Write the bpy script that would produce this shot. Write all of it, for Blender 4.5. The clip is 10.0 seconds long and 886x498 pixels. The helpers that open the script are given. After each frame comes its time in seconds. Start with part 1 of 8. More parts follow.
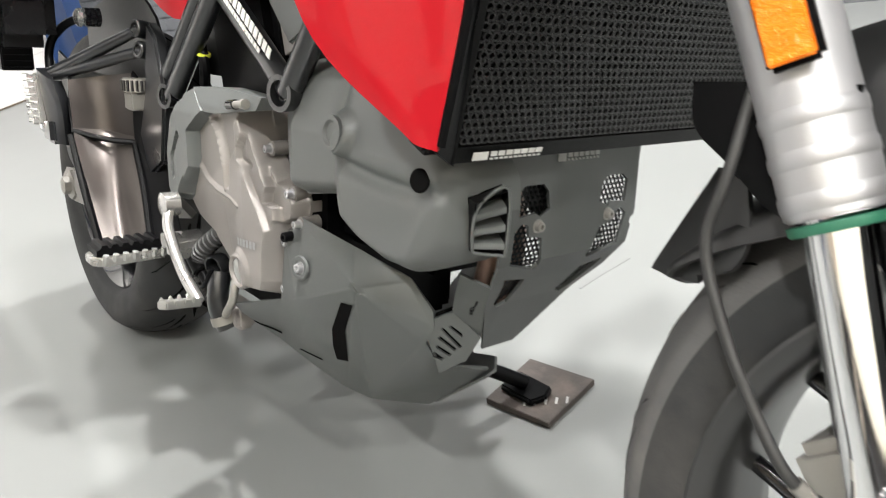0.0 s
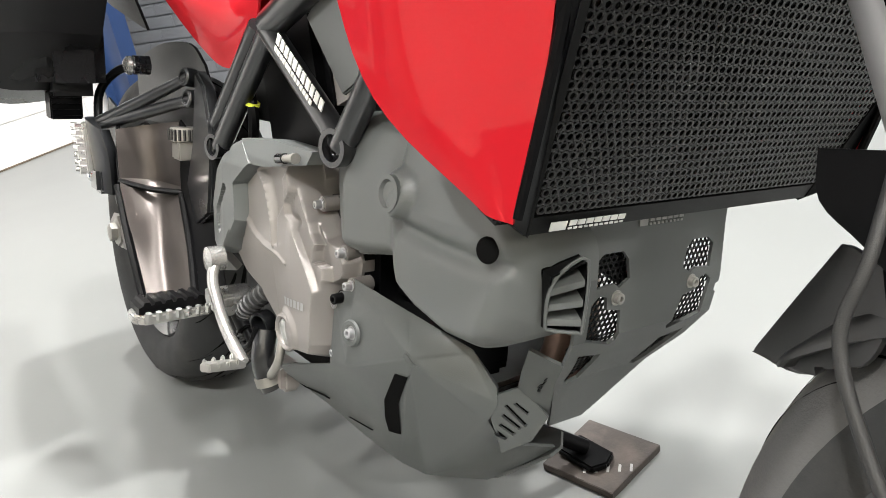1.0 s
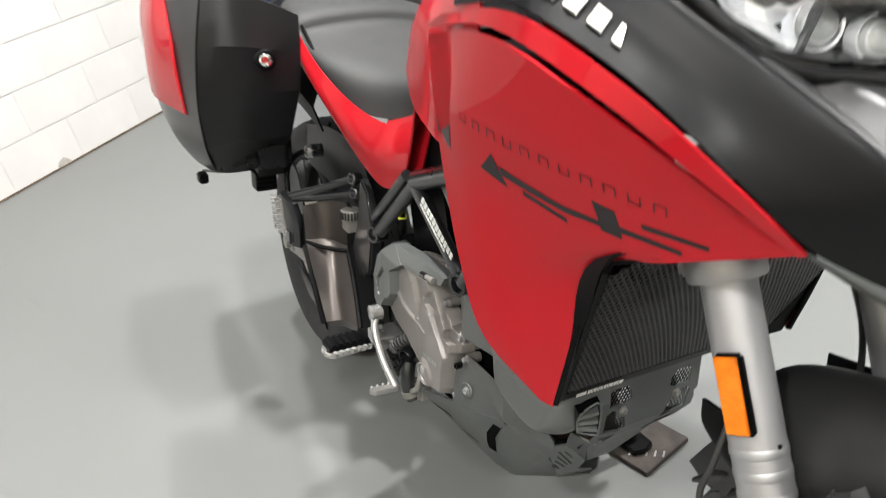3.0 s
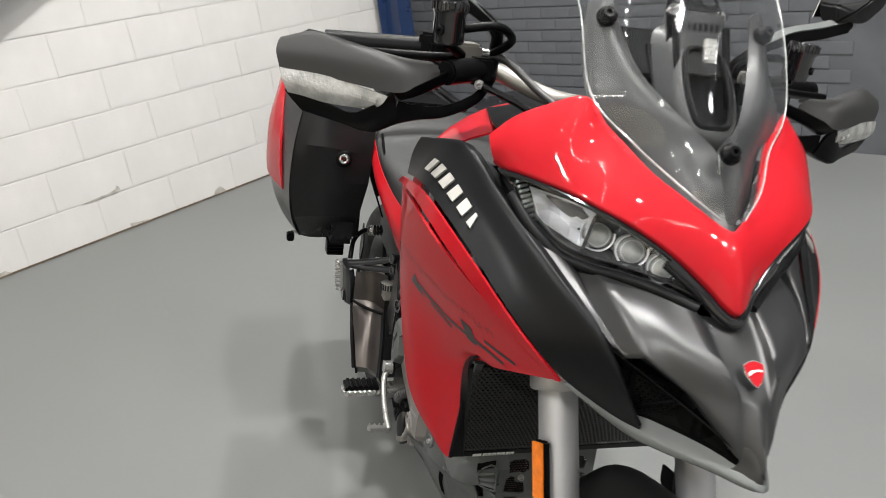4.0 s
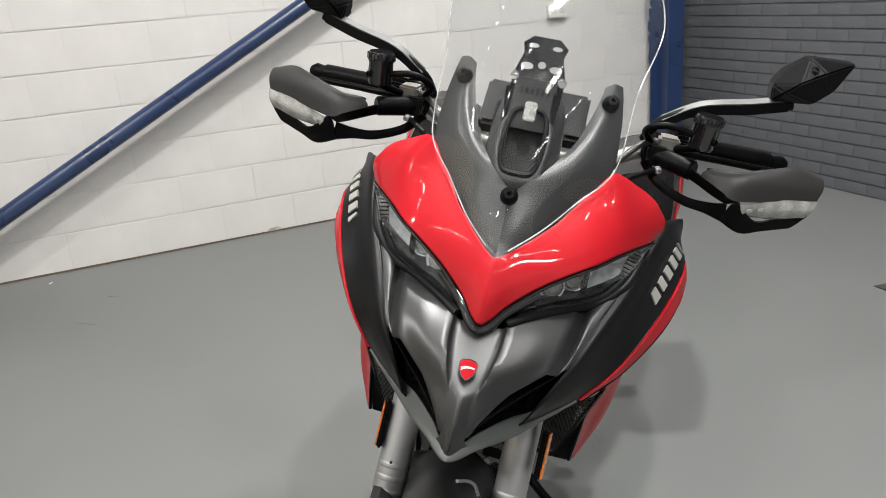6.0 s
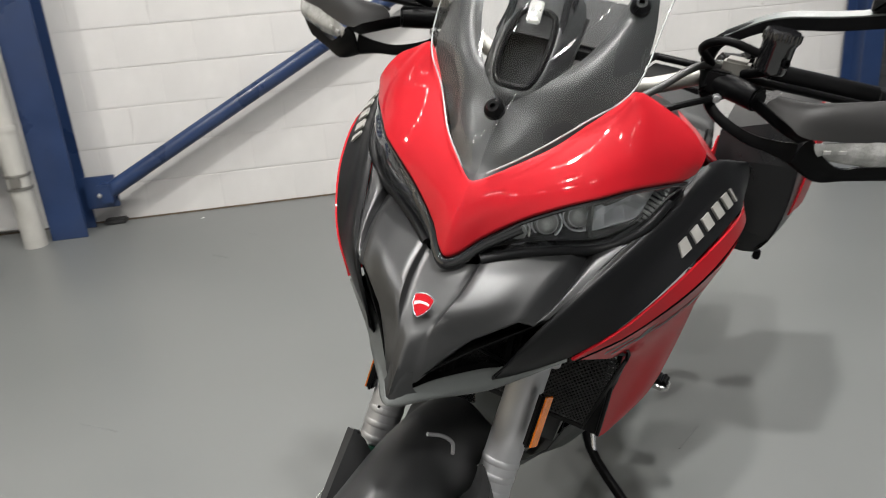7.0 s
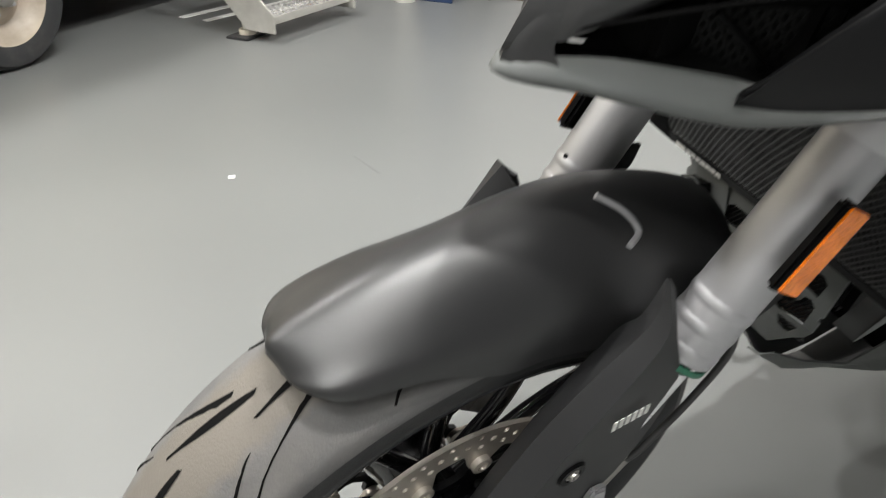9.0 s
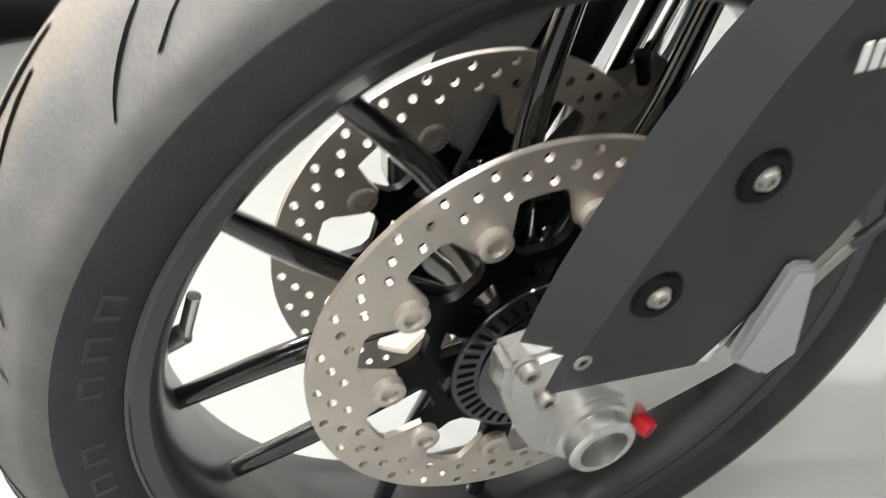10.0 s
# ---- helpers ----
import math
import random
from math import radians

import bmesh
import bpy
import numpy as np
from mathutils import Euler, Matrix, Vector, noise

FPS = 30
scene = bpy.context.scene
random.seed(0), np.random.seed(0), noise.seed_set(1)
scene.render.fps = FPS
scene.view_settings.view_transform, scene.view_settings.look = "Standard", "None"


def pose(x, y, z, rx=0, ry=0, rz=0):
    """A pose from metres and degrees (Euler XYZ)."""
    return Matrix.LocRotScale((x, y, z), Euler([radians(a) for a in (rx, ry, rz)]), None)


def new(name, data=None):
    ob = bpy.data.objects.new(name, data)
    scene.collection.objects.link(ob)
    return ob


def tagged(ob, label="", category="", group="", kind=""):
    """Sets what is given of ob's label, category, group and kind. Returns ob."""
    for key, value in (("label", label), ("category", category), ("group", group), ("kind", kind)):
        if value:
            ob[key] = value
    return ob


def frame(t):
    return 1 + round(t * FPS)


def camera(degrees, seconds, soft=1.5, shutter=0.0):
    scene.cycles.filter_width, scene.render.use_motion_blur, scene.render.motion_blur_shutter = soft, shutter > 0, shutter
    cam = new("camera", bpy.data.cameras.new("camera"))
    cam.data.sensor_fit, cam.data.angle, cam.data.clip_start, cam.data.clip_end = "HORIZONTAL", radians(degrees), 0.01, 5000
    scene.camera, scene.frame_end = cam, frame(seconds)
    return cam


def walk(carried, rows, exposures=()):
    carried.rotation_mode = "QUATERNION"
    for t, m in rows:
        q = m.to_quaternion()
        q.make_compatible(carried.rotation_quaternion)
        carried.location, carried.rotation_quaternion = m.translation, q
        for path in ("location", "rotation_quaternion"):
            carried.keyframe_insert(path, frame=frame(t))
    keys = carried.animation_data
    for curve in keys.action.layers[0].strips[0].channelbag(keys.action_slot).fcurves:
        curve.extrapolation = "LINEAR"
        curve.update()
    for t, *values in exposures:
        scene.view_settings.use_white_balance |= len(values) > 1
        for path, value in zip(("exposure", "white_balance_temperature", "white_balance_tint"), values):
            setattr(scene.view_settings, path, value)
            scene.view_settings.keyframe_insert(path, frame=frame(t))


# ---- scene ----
cam = camera(60.90, 10.0, soft=0.8, shutter=0.3)

# seconds, x, y, z, heading, tilt, roll
PATH = [
    (0.0, 1.6046, -0.3473, 0.7704, 53.648, -25.231, -8.814),
    (0.5, 1.5437, -0.3154, 0.7703, 56.246, -23.171, -9.938),
    (1.0, 1.5406, -0.3196, 0.7751, 56.586, -22.160, -9.666),
    (1.5, 1.5515, -0.3286, 0.7789, 56.644, -21.637, -9.511),
    (2.0, 1.5565, -0.3331, 0.7826, 57.152, -22.200, -10.626),
    (2.5, 1.6206, -0.3377, 0.9335, 60.880, -26.440, -13.317),
    (3.0, 1.7949, -0.3866, 1.2228, 67.311, -29.359, -13.001),
    (3.2, 1.8541, -0.3690, 1.2909, 69.456, -28.646, -11.746),
    (4.3, 2.2915, -0.1664, 1.3956, 80.936, -21.185, -6.134),
    (4.5, 2.3412, -0.1214, 1.3998, 83.274, -20.760, -5.994),
    (5.0, 2.3938, 0.0485, 1.3938, 89.669, -20.134, -6.003),
    (5.5, 2.4749, 0.2419, 1.4058, 96.590, -19.926, -5.077),
    (5.7, 2.4940, 0.3188, 1.4080, 99.303, -19.515, -4.825),
    (6.8, 2.3137, 0.5879, 1.2915, 113.811, -19.396, -5.029),
    (7.0, 2.2848, 0.6273, 1.2689, 117.410, -20.035, -4.853),
    (7.5, 2.1833, 0.6750, 1.2100, 126.343, -21.581, -3.966),
    (8.0, 2.0298, 0.6477, 1.1348, 133.910, -23.405, -2.018),
    (8.5, 1.9418, 0.6341, 1.0482, 141.090, -26.078, 0.393),
    (9.0, 1.9002, 0.5543, 0.9303, 147.045, -30.009, 1.505),
    (9.3, 1.8695, 0.5213, 0.8116, 150.231, -29.420, 0.949),
    (9.5, 1.8511, 0.5134, 0.7401, 151.440, -28.932, 0.851),
    (9.7, 1.8238, 0.5033, 0.6606, 154.469, -27.556, 0.821),
    (10.0, 1.8105, 0.4812, 0.5757, 158.823, -26.210, 0.301),
]


def aim(x, y, z, heading, tilt, roll):
    return pose(x, y, z, 0, 0, heading) @ pose(0, 0, 0, 90 + tilt) @ pose(0, 0, 0, 0, 0, roll)


# the clip's camera brightens and darkens its picture on the way: seconds, stops
LIGHT = [(0.0, 0.80), (1.0, 0.83), (2.0, 0.79), (2.5, 0.63), (3.0, 0.24), (3.2, 0.05), (4.3, -0.42), (5.5, -0.56), (7.0, -0.54), (7.5, -0.47), (8.0, -0.11), (8.5, 0.10), (9.0, 0.0), (9.5, 0.30), (10.0, 0.88)]
walk(cam, [(t, aim(*row)) for t, *row in PATH], LIGHT)

# ---------- light and exposure ----------
scene.view_settings.exposure = 0.0
world = bpy.data.worlds.new("world")
scene.world = world
world.use_nodes = True
world.node_tree.nodes["Background"].inputs[0].default_value = (0.75, 0.8, 0.9, 1)
world.node_tree.nodes["Background"].inputs[1].default_value = 0.05

ROOM = pose(0, 0, 0, 0, 0, 35.45)
LEAN = 14.08
BIKE = pose(0, 0, 0, -LEAN, 0, 0)


# ---------- materials ----------
def material(name, color, rough=0.5, metal=0.0, vary=0.12, scale=6.0, grain=250.0, bump=0.05, coat=0.0, spec=0.5,
             dirt=None, dirt_amount=0.0, wear=0.15):
    m = bpy.data.materials.new(name)
    m.use_nodes = True
    nt = m.node_tree
    b = nt.nodes["Principled BSDF"]
    L = nt.links.new
    tc = nt.nodes.new("ShaderNodeTexCoord")
    n1 = nt.nodes.new("ShaderNodeTexNoise")
    n1.inputs["Scale"].default_value = scale
    n1.inputs["Detail"].default_value = 6
    n2 = nt.nodes.new("ShaderNodeTexNoise")
    n2.inputs["Scale"].default_value = grain
    n2.inputs["Detail"].default_value = 3
    L(tc.outputs["Object"], n1.inputs["Vector"])
    L(tc.outputs["Object"], n2.inputs["Vector"])
    ramp = nt.nodes.new("ShaderNodeMapRange")
    ramp.inputs[1].default_value, ramp.inputs[2].default_value = 0.3, 0.7
    ramp.inputs[3].default_value, ramp.inputs[4].default_value = 1 - vary, 1 + vary
    L(n1.outputs["Fac"], ramp.inputs[0])
    mix = nt.nodes.new("ShaderNodeMix")
    mix.data_type, mix.blend_type = "RGBA", "MULTIPLY"
    mix.inputs["Factor"].default_value = 1
    mix.inputs["A"].default_value = (*color, 1)
    L(ramp.outputs[0], mix.inputs["B"])
    out = mix.outputs["Result"]
    if dirt:
        n3 = nt.nodes.new("ShaderNodeTexNoise")
        n3.inputs["Scale"].default_value = scale * 0.6
        n3.inputs["Detail"].default_value = 9
        n3.inputs["Roughness"].default_value = 0.65
        L(tc.outputs["Object"], n3.inputs["Vector"])
        r3 = nt.nodes.new("ShaderNodeMapRange")
        r3.inputs[1].default_value, r3.inputs[2].default_value = 0.48, 0.75
        r3.inputs[4].default_value = dirt_amount
        L(n3.outputs["Fac"], r3.inputs[0])
        mx = nt.nodes.new("ShaderNodeMix")
        mx.data_type = "RGBA"
        mx.inputs["B"].default_value = (*dirt, 1)
        L(r3.outputs[0], mx.inputs["Factor"])
        L(out, mx.inputs["A"])
        out = mx.outputs["Result"]
    L(out, b.inputs["Base Color"])
    rr = nt.nodes.new("ShaderNodeMapRange")
    rr.inputs[1].default_value, rr.inputs[2].default_value = 0.3, 0.7
    rr.inputs[3].default_value, rr.inputs[4].default_value = max(0.02, rough * (1 - wear)), min(1, rough * (1 + wear))
    L(n1.outputs["Fac"], rr.inputs[0])
    L(rr.outputs[0], b.inputs["Roughness"])
    b.inputs["Metallic"].default_value = metal
    b.inputs["Specular IOR Level"].default_value = spec
    if coat:
        b.inputs["Coat Weight"].default_value = coat
        b.inputs["Coat Roughness"].default_value = 0.03
    if bump:
        bp = nt.nodes.new("ShaderNodeBump")
        bp.inputs["Strength"].default_value = bump
        bp.inputs["Distance"].default_value = 0.002
        L(n2.outputs["Fac"], bp.inputs["Height"])
        L(bp.outputs[0], b.inputs["Normal"])
    return m


def glass(name, color=(1, 1, 1), rough=0.02, ior=1.45):
    m = bpy.data.materials.new(name)
    m.use_nodes = True
    b = m.node_tree.nodes["Principled BSDF"]
    b.inputs["Base Color"].default_value = (*color, 1)
    b.inputs["Transmission Weight"].default_value = 1
    b.inputs["Roughness"].default_value = rough
    b.inputs["IOR"].default_value = ior
    return m


def glow(name, color, strength):
    m = bpy.data.materials.new(name)
    m.use_nodes = True
    b = m.node_tree.nodes["Principled BSDF"]
    b.inputs["Emission Color"].default_value = (*color, 1)
    b.inputs["Emission Strength"].default_value = strength
    return m


RED = material("red_paint", (0.345, 0.0065, 0.012), 0.6, vary=0.04, bump=0.0, coat=0.45, spec=0.08)
BLACK = material("black_plastic", (0.0024, 0.0024, 0.0027), 0.38, vary=0.2, grain=900, bump=0.06, spec=0.08)
MATT = material("matt_dark_plastic", (0.012, 0.0124, 0.0130), 0.39, vary=0.08, grain=1100, bump=0.03, spec=0.68)
SATIN = material("satin_black_plastic", (0.0072, 0.0074, 0.0080), 0.36, vary=0.08, grain=1100, bump=0.03, spec=0.13)
LEGCOVER = material("matt_grey_black_plastic", (0.033, 0.0325, 0.0325), 0.48, vary=0.08, grain=1100, bump=0.05, spec=0.2)
RIMB = material("satin_black_rim", (0.020, 0.0205, 0.021), 0.34, vary=0.1, bump=0.02, coat=0.2)
GUARDP = material("dull_black_plastic", (0.030, 0.0303, 0.0312), 0.44, vary=0.08, grain=1100, bump=0.04, spec=0.14)
GREYP = material("grey_plastic", (0.087, 0.093, 0.091), 0.46, vary=0.08, grain=1100, bump=0.08, dirt=(0.15, 0.14, 0.13), dirt_amount=0.2)
SHROUD = material("smoked_grey_plastic", (0.021, 0.0215, 0.022), 0.36, vary=0.06, bump=0.0, spec=0.3)
SKID = material("powder_coated_aluminium", (0.073, 0.078, 0.076), 0.47, metal=0.2, vary=0.08, grain=1400, bump=0.12, dirt=(0.14, 0.135, 0.13), dirt_amount=0.25)
GUARD = material("black_powder_coat", (0.0035, 0.0035, 0.0036), 0.42, metal=0.1, vary=0.1, grain=1500, bump=0.1, spec=0.12)
RADG = material("satin_black_guard", (0.020, 0.020, 0.0205), 0.40, metal=0.1, vary=0.1, grain=1500, bump=0.05, spec=0.42)
GLOSS = material("gloss_black_paint", (0.008, 0.008, 0.009), 0.12, vary=0.1, bump=0.0, coat=0.6)
FRAME = material("frame_grey_paint", (0.0085, 0.009, 0.010), 0.30, vary=0.12, bump=0.03, coat=0.6)
SILVER = material("anodised_aluminium", (0.43, 0.43, 0.44), 0.50, metal=0.8, vary=0.05, grain=700, bump=0.04)
CASTING = material("cast_magnesium", (0.215, 0.200, 0.190), 0.44, metal=0.35, vary=0.05, grain=700, bump=0.05, dirt=(0.14, 0.12, 0.10), dirt_amount=0.25)
BRIGHT = material("bright_aluminium", (0.50, 0.495, 0.48), 0.27, metal=0.85, vary=0.08, grain=400, bump=0.12)
CHROME = material("chrome", (0.86, 0.86, 0.87), 0.08, metal=1.0, vary=0.03, bump=0.0)
DISC = material("brake_disc_steel", (0.44, 0.405, 0.355), 0.40, metal=0.55, vary=0.12, scale=20, grain=900, bump=0.05)
BRONZE = material("sintered_grey", (0.27, 0.26, 0.24), 0.42, metal=0.6, vary=0.12, grain=500, bump=0.1)
STEEL = material("satin_steel", (0.078, 0.069, 0.064), 0.34, metal=0.8, vary=0.15, scale=9, grain=700, bump=0.05)
EXHAUST = material("heat_stained_steel", (0.20, 0.13, 0.10), 0.4, metal=0.75, vary=0.3, scale=18, bump=0.06)
RUBBER = material("tyre_rubber", (0.026, 0.027, 0.028), 0.7, spec=0.25, vary=0.12, scale=14, grain=600, bump=0.2, dirt=(0.12, 0.11, 0.1), dirt_amount=0.25)
# near-black without gloss: paints the shade of grooves, gaps, slots and openings
SHADE = material("shade_black", (0.006, 0.006, 0.006), 0.9, vary=0.1, bump=0.0, spec=0.0)
SHOULDER = material("shoulder_rubber", (0.078, 0.077, 0.077), 0.7, vary=0.15, scale=16, grain=500, bump=0.25, dirt=(0.22, 0.2, 0.18), dirt_amount=0.35)
SEATM = material("seat_vinyl", (0.017, 0.0175, 0.0175), 0.58, vary=0.08, grain=700, bump=0.35)
HOSE = material("braided_hose", (0.02, 0.02, 0.02), 0.5, vary=0.1, grain=1400, bump=0.2)
WHITEP = material("white_print", (0.62, 0.62, 0.60), 0.5, vary=0.15, scale=40, bump=0.02)
GREYPRINT = material("grey_print", (0.30, 0.30, 0.29), 0.5, vary=0.15, scale=40, bump=0.02)
SILVERPRINT = material("silver_letters", (0.40, 0.39, 0.365), 0.35, metal=0.5, vary=0.05, bump=0.0)
DECAL = material("dark_decal", (0.014, 0.011, 0.012), 0.35, vary=0.06, bump=0.0, coat=0.25, spec=0.15)
DECALR = material("faded_dark_decal", (0.075, 0.009, 0.010), 0.5, vary=0.06, bump=0.0, coat=0.45, spec=0.1)
FENDER = material("satin_dark_plastic", (0.013, 0.0132, 0.0135), 0.43, vary=0.08, grain=1100, bump=0.03, spec=0.6)
AMBER = material("amber_reflector", (0.75, 0.19, 0.007), 0.24, vary=0.18, scale=60, grain=260, bump=0.9, coat=0.4, spec=0.3)
GREEN = material("green_seal", (0.02, 0.12, 0.07), 0.5, bump=0.0)
YELLOW = material("yellow_cable_tie", (0.55, 0.6, 0.05), 0.45, bump=0.0)
REFLECTOR = material("lamp_reflector", (0.80, 0.81, 0.83), 0.13, metal=0.6, vary=0.05, scale=25, bump=0.0)
BULB = material("frosted_lamp_glass", (0.32, 0.33, 0.32), 0.10, metal=0.35, vary=0.25, scale=60, bump=0.0, coat=1.0)
LAMPIN = material("lamp_housing_grey", (0.034, 0.035, 0.036), 0.22, vary=0.2, scale=30, bump=0.0, coat=0.6)
SCREEN = glass("clear_screen", (0.94, 0.95, 0.95), 0.0, 1.42)
LENS = glass("clear_lens", (0.97, 0.98, 0.99), 0.0, 1.4)
LETTER = material("sidewall_letter", (0.017, 0.017, 0.018), 0.5, vary=0.1, bump=0.1)
# opaque pale grey: paints the light that a polished clear edge lets out
EDGE = material("light_filled_edge", (0.27, 0.28, 0.275), 0.25, vary=0.35, scale=30, bump=0.0, coat=0.8)
CASEB = material("satin_black_case", (0.0055, 0.0055, 0.006), 0.30, vary=0.1, grain=900, bump=0.05, spec=0.26)
SIGNAL = material("frosted_signal_lens", (0.27, 0.27, 0.26), 0.2, vary=0.3, scale=45, grain=180, bump=0.7, coat=0.8)


def dust_over(m, dust, y0, y1):
    """Lays pale road dust on the running band of a tyre, ragged at its edge."""
    nt = m.node_tree
    b = nt.nodes["Principled BSDF"]
    N, K = nt.nodes.new, nt.links.new
    src = b.inputs["Base Color"].links[0].from_socket
    tc, sep, ab = N("ShaderNodeTexCoord"), N("ShaderNodeSeparateXYZ"), N("ShaderNodeMath")
    ab.operation = "ABSOLUTE"
    nz, ma, mr, mx = N("ShaderNodeTexNoise"), N("ShaderNodeMath"), N("ShaderNodeMapRange"), N("ShaderNodeMix")
    nz.inputs["Scale"].default_value, nz.inputs["Detail"].default_value, nz.inputs["Roughness"].default_value = 45, 7, 0.7
    ma.operation = "MULTIPLY_ADD"
    ma.inputs[1].default_value = 0.034
    K(tc.outputs["Object"], sep.inputs[0])
    K(tc.outputs["Object"], nz.inputs["Vector"])
    K(sep.outputs["Y"], ab.inputs[0])
    K(nz.outputs["Fac"], ma.inputs[0])
    K(ab.outputs[0], ma.inputs[2])
    mr.inputs[1].default_value, mr.inputs[2].default_value = y0 + 0.017, y1 + 0.017
    K(ma.outputs[0], mr.inputs[0])
    mx.data_type = "RGBA"
    mx.inputs["A"].default_value = (*dust, 1)
    K(src, mx.inputs["B"])
    K(mr.outputs[0], mx.inputs["Factor"])
    K(mx.outputs["Result"], b.inputs["Base Color"])


dust_over(SHOULDER, (0.105, 0.094, 0.080), 0.026, 0.036)


# ---------- mesh helpers ----------
def V(*a):
    return Vector(a)


def curve_points(pts, n, closed=False):
    """n points per span on a smooth curve through pts."""
    pts = [Vector(p) for p in pts]
    k = len(pts)
    if k == 2:
        return [pts[0].lerp(pts[1], i / n) for i in range(n + 1)]
    res = []
    for i in range(k if closed else k - 1):
        if closed:
            a, b, c, d = (pts[(i + j - 1) % k] for j in range(4))
        else:
            b, c = pts[i], pts[i + 1]
            a = pts[i - 1] if i else b * 2 - c
            d = pts[i + 2] if i + 2 < k else c * 2 - b
        for j in range(n):
            t = j / n
            res.append(0.5 * (b * 2 + (c - a) * t + (a * 2 - b * 5 + c * 4 - d) * t * t + (b * 3 - a - c * 3 + d) * t ** 3))
    if not closed:
        res.append(pts[-1].copy())
    return res


def finish(bm, sharp=38, bevel=0.0):
    bmesh.ops.remove_doubles(bm, verts=bm.verts, dist=1e-5)
    if bevel:
        edges = [e for e in bm.edges if len(e.link_faces) == 2 and e.calc_face_angle(0) > radians(sharp)]
        bmesh.ops.bevel(bm, geom=edges, offset=bevel, segments=2, affect="EDGES", clamp_overlap=True)
    bmesh.ops.recalc_face_normals(bm, faces=bm.faces)
    for f in bm.faces:
        f.smooth = True
    for e in bm.edges:
        if len(e.link_faces) == 2 and e.calc_face_angle(0) > radians(sharp):
            e.smooth = False
    return bm


def mesh_of(name, bm, mats, sharp=38, bevel=0.0):
    finish(bm, sharp, bevel)
    me = bpy.data.meshes.new(name)
    bm.to_mesh(me)
    bm.free()
    for m in mats if isinstance(mats, (list, tuple)) else [mats]:
        me.materials.append(m)
    return me


def part(name, bm, mats, parent, label="", sharp=38, bevel=0.0):
    """One mesh object under a thing or a part."""
    ob = new(name, mesh_of(name, bm, mats, sharp, bevel))
    ob.parent = parent
    return tagged(ob, label)


def thing(name, label, category, m=None, group="", kind=""):
    e = new(name)
    e.empty_display_size = 0.05
    if m is not None:
        e.matrix_world = m
    return tagged(e, label, category, group, kind)


def join(*bms):
    r = bmesh.new()
    for b in bms:
        me = bpy.data.meshes.new("tmp")
        b.to_mesh(me)
        b.free()
        r.from_mesh(me)
        bpy.data.meshes.remove(me)
    return r


def moved(bm, m):
    bmesh.ops.transform(bm, matrix=m, verts=bm.verts)
    return bm


def flipped(bm, s):
    """Mirrors a right-hand part (s = -1) to the left (s = 1)."""
    if s > 0:
        for v in bm.verts:
            v.co.y = -v.co.y
        bmesh.ops.reverse_faces(bm, faces=bm.faces)
    return bm


def box(x0, x1, y0, y1, z0, z1):
    bm = bmesh.new()
    bmesh.ops.create_cube(bm, size=1)
    for v in bm.verts:
        v.co = V(x0 if v.co.x < 0 else x1, y0 if v.co.y < 0 else y1, z0 if v.co.z < 0 else z1)
    return bm


def thicken(bm, t):
    """Gives an open sheet a second face t behind the first, closed at its rim."""
    bmesh.ops.recalc_face_normals(bm, faces=bm.faces)
    bm.normal_update()
    old_faces, rim = bm.faces[:], [e for e in bm.edges if len(e.link_faces) == 1]
    rim = [(e.verts[0], e.verts[1]) if e.link_loops[0].vert == e.verts[0] else (e.verts[1], e.verts[0]) for e in rim]
    twin = {v: bm.verts.new(v.co - v.normal * t) for v in bm.verts[:]}
    for f in old_faces:
        bm.faces.new([twin[v] for v in reversed(f.verts)])
    for a, b in rim:
        bm.faces.new((b, a, twin[a], twin[b]))


def sheet(rows, nu=4, nv=4, thick=0.003, line_u=False, line_v=False, fold=1):
    """A smooth panel through a cage of points, with thickness."""
    def run(p, n, straight):
        if straight:
            q = []
            for a, b in zip(p, p[1:]):
                q += [Vector(a).lerp(Vector(b), i / n) for i in range(n)]
            return q + [Vector(p[-1])]
        return curve_points(p, n)
    g = [run(r, nv, line_v) for r in rows]
    cols = [run([r[j] for r in g], nu, line_u) for j in range(len(g[0]))]
    U, W = len(cols[0]), len(cols)
    bm = bmesh.new()
    vs = [[bm.verts.new(cols[j][i]) for j in range(W)] for i in range(U)]
    for i in range(U - 1):
        for j in range(W - 1):
            q = (vs[i][j], vs[i][j + 1], vs[i + 1][j + 1], vs[i + 1][j])
            if len({tuple(round(c, 6) for c in v.co) for v in q}) >= 3:
                try:
                    bm.faces.new(q)
                except ValueError:
                    pass
    bmesh.ops.remove_doubles(bm, verts=bm.verts, dist=1e-6)
    bmesh.ops.recalc_face_normals(bm, faces=bm.faces)
    if thick:
        thicken(bm, thick)
    return bm


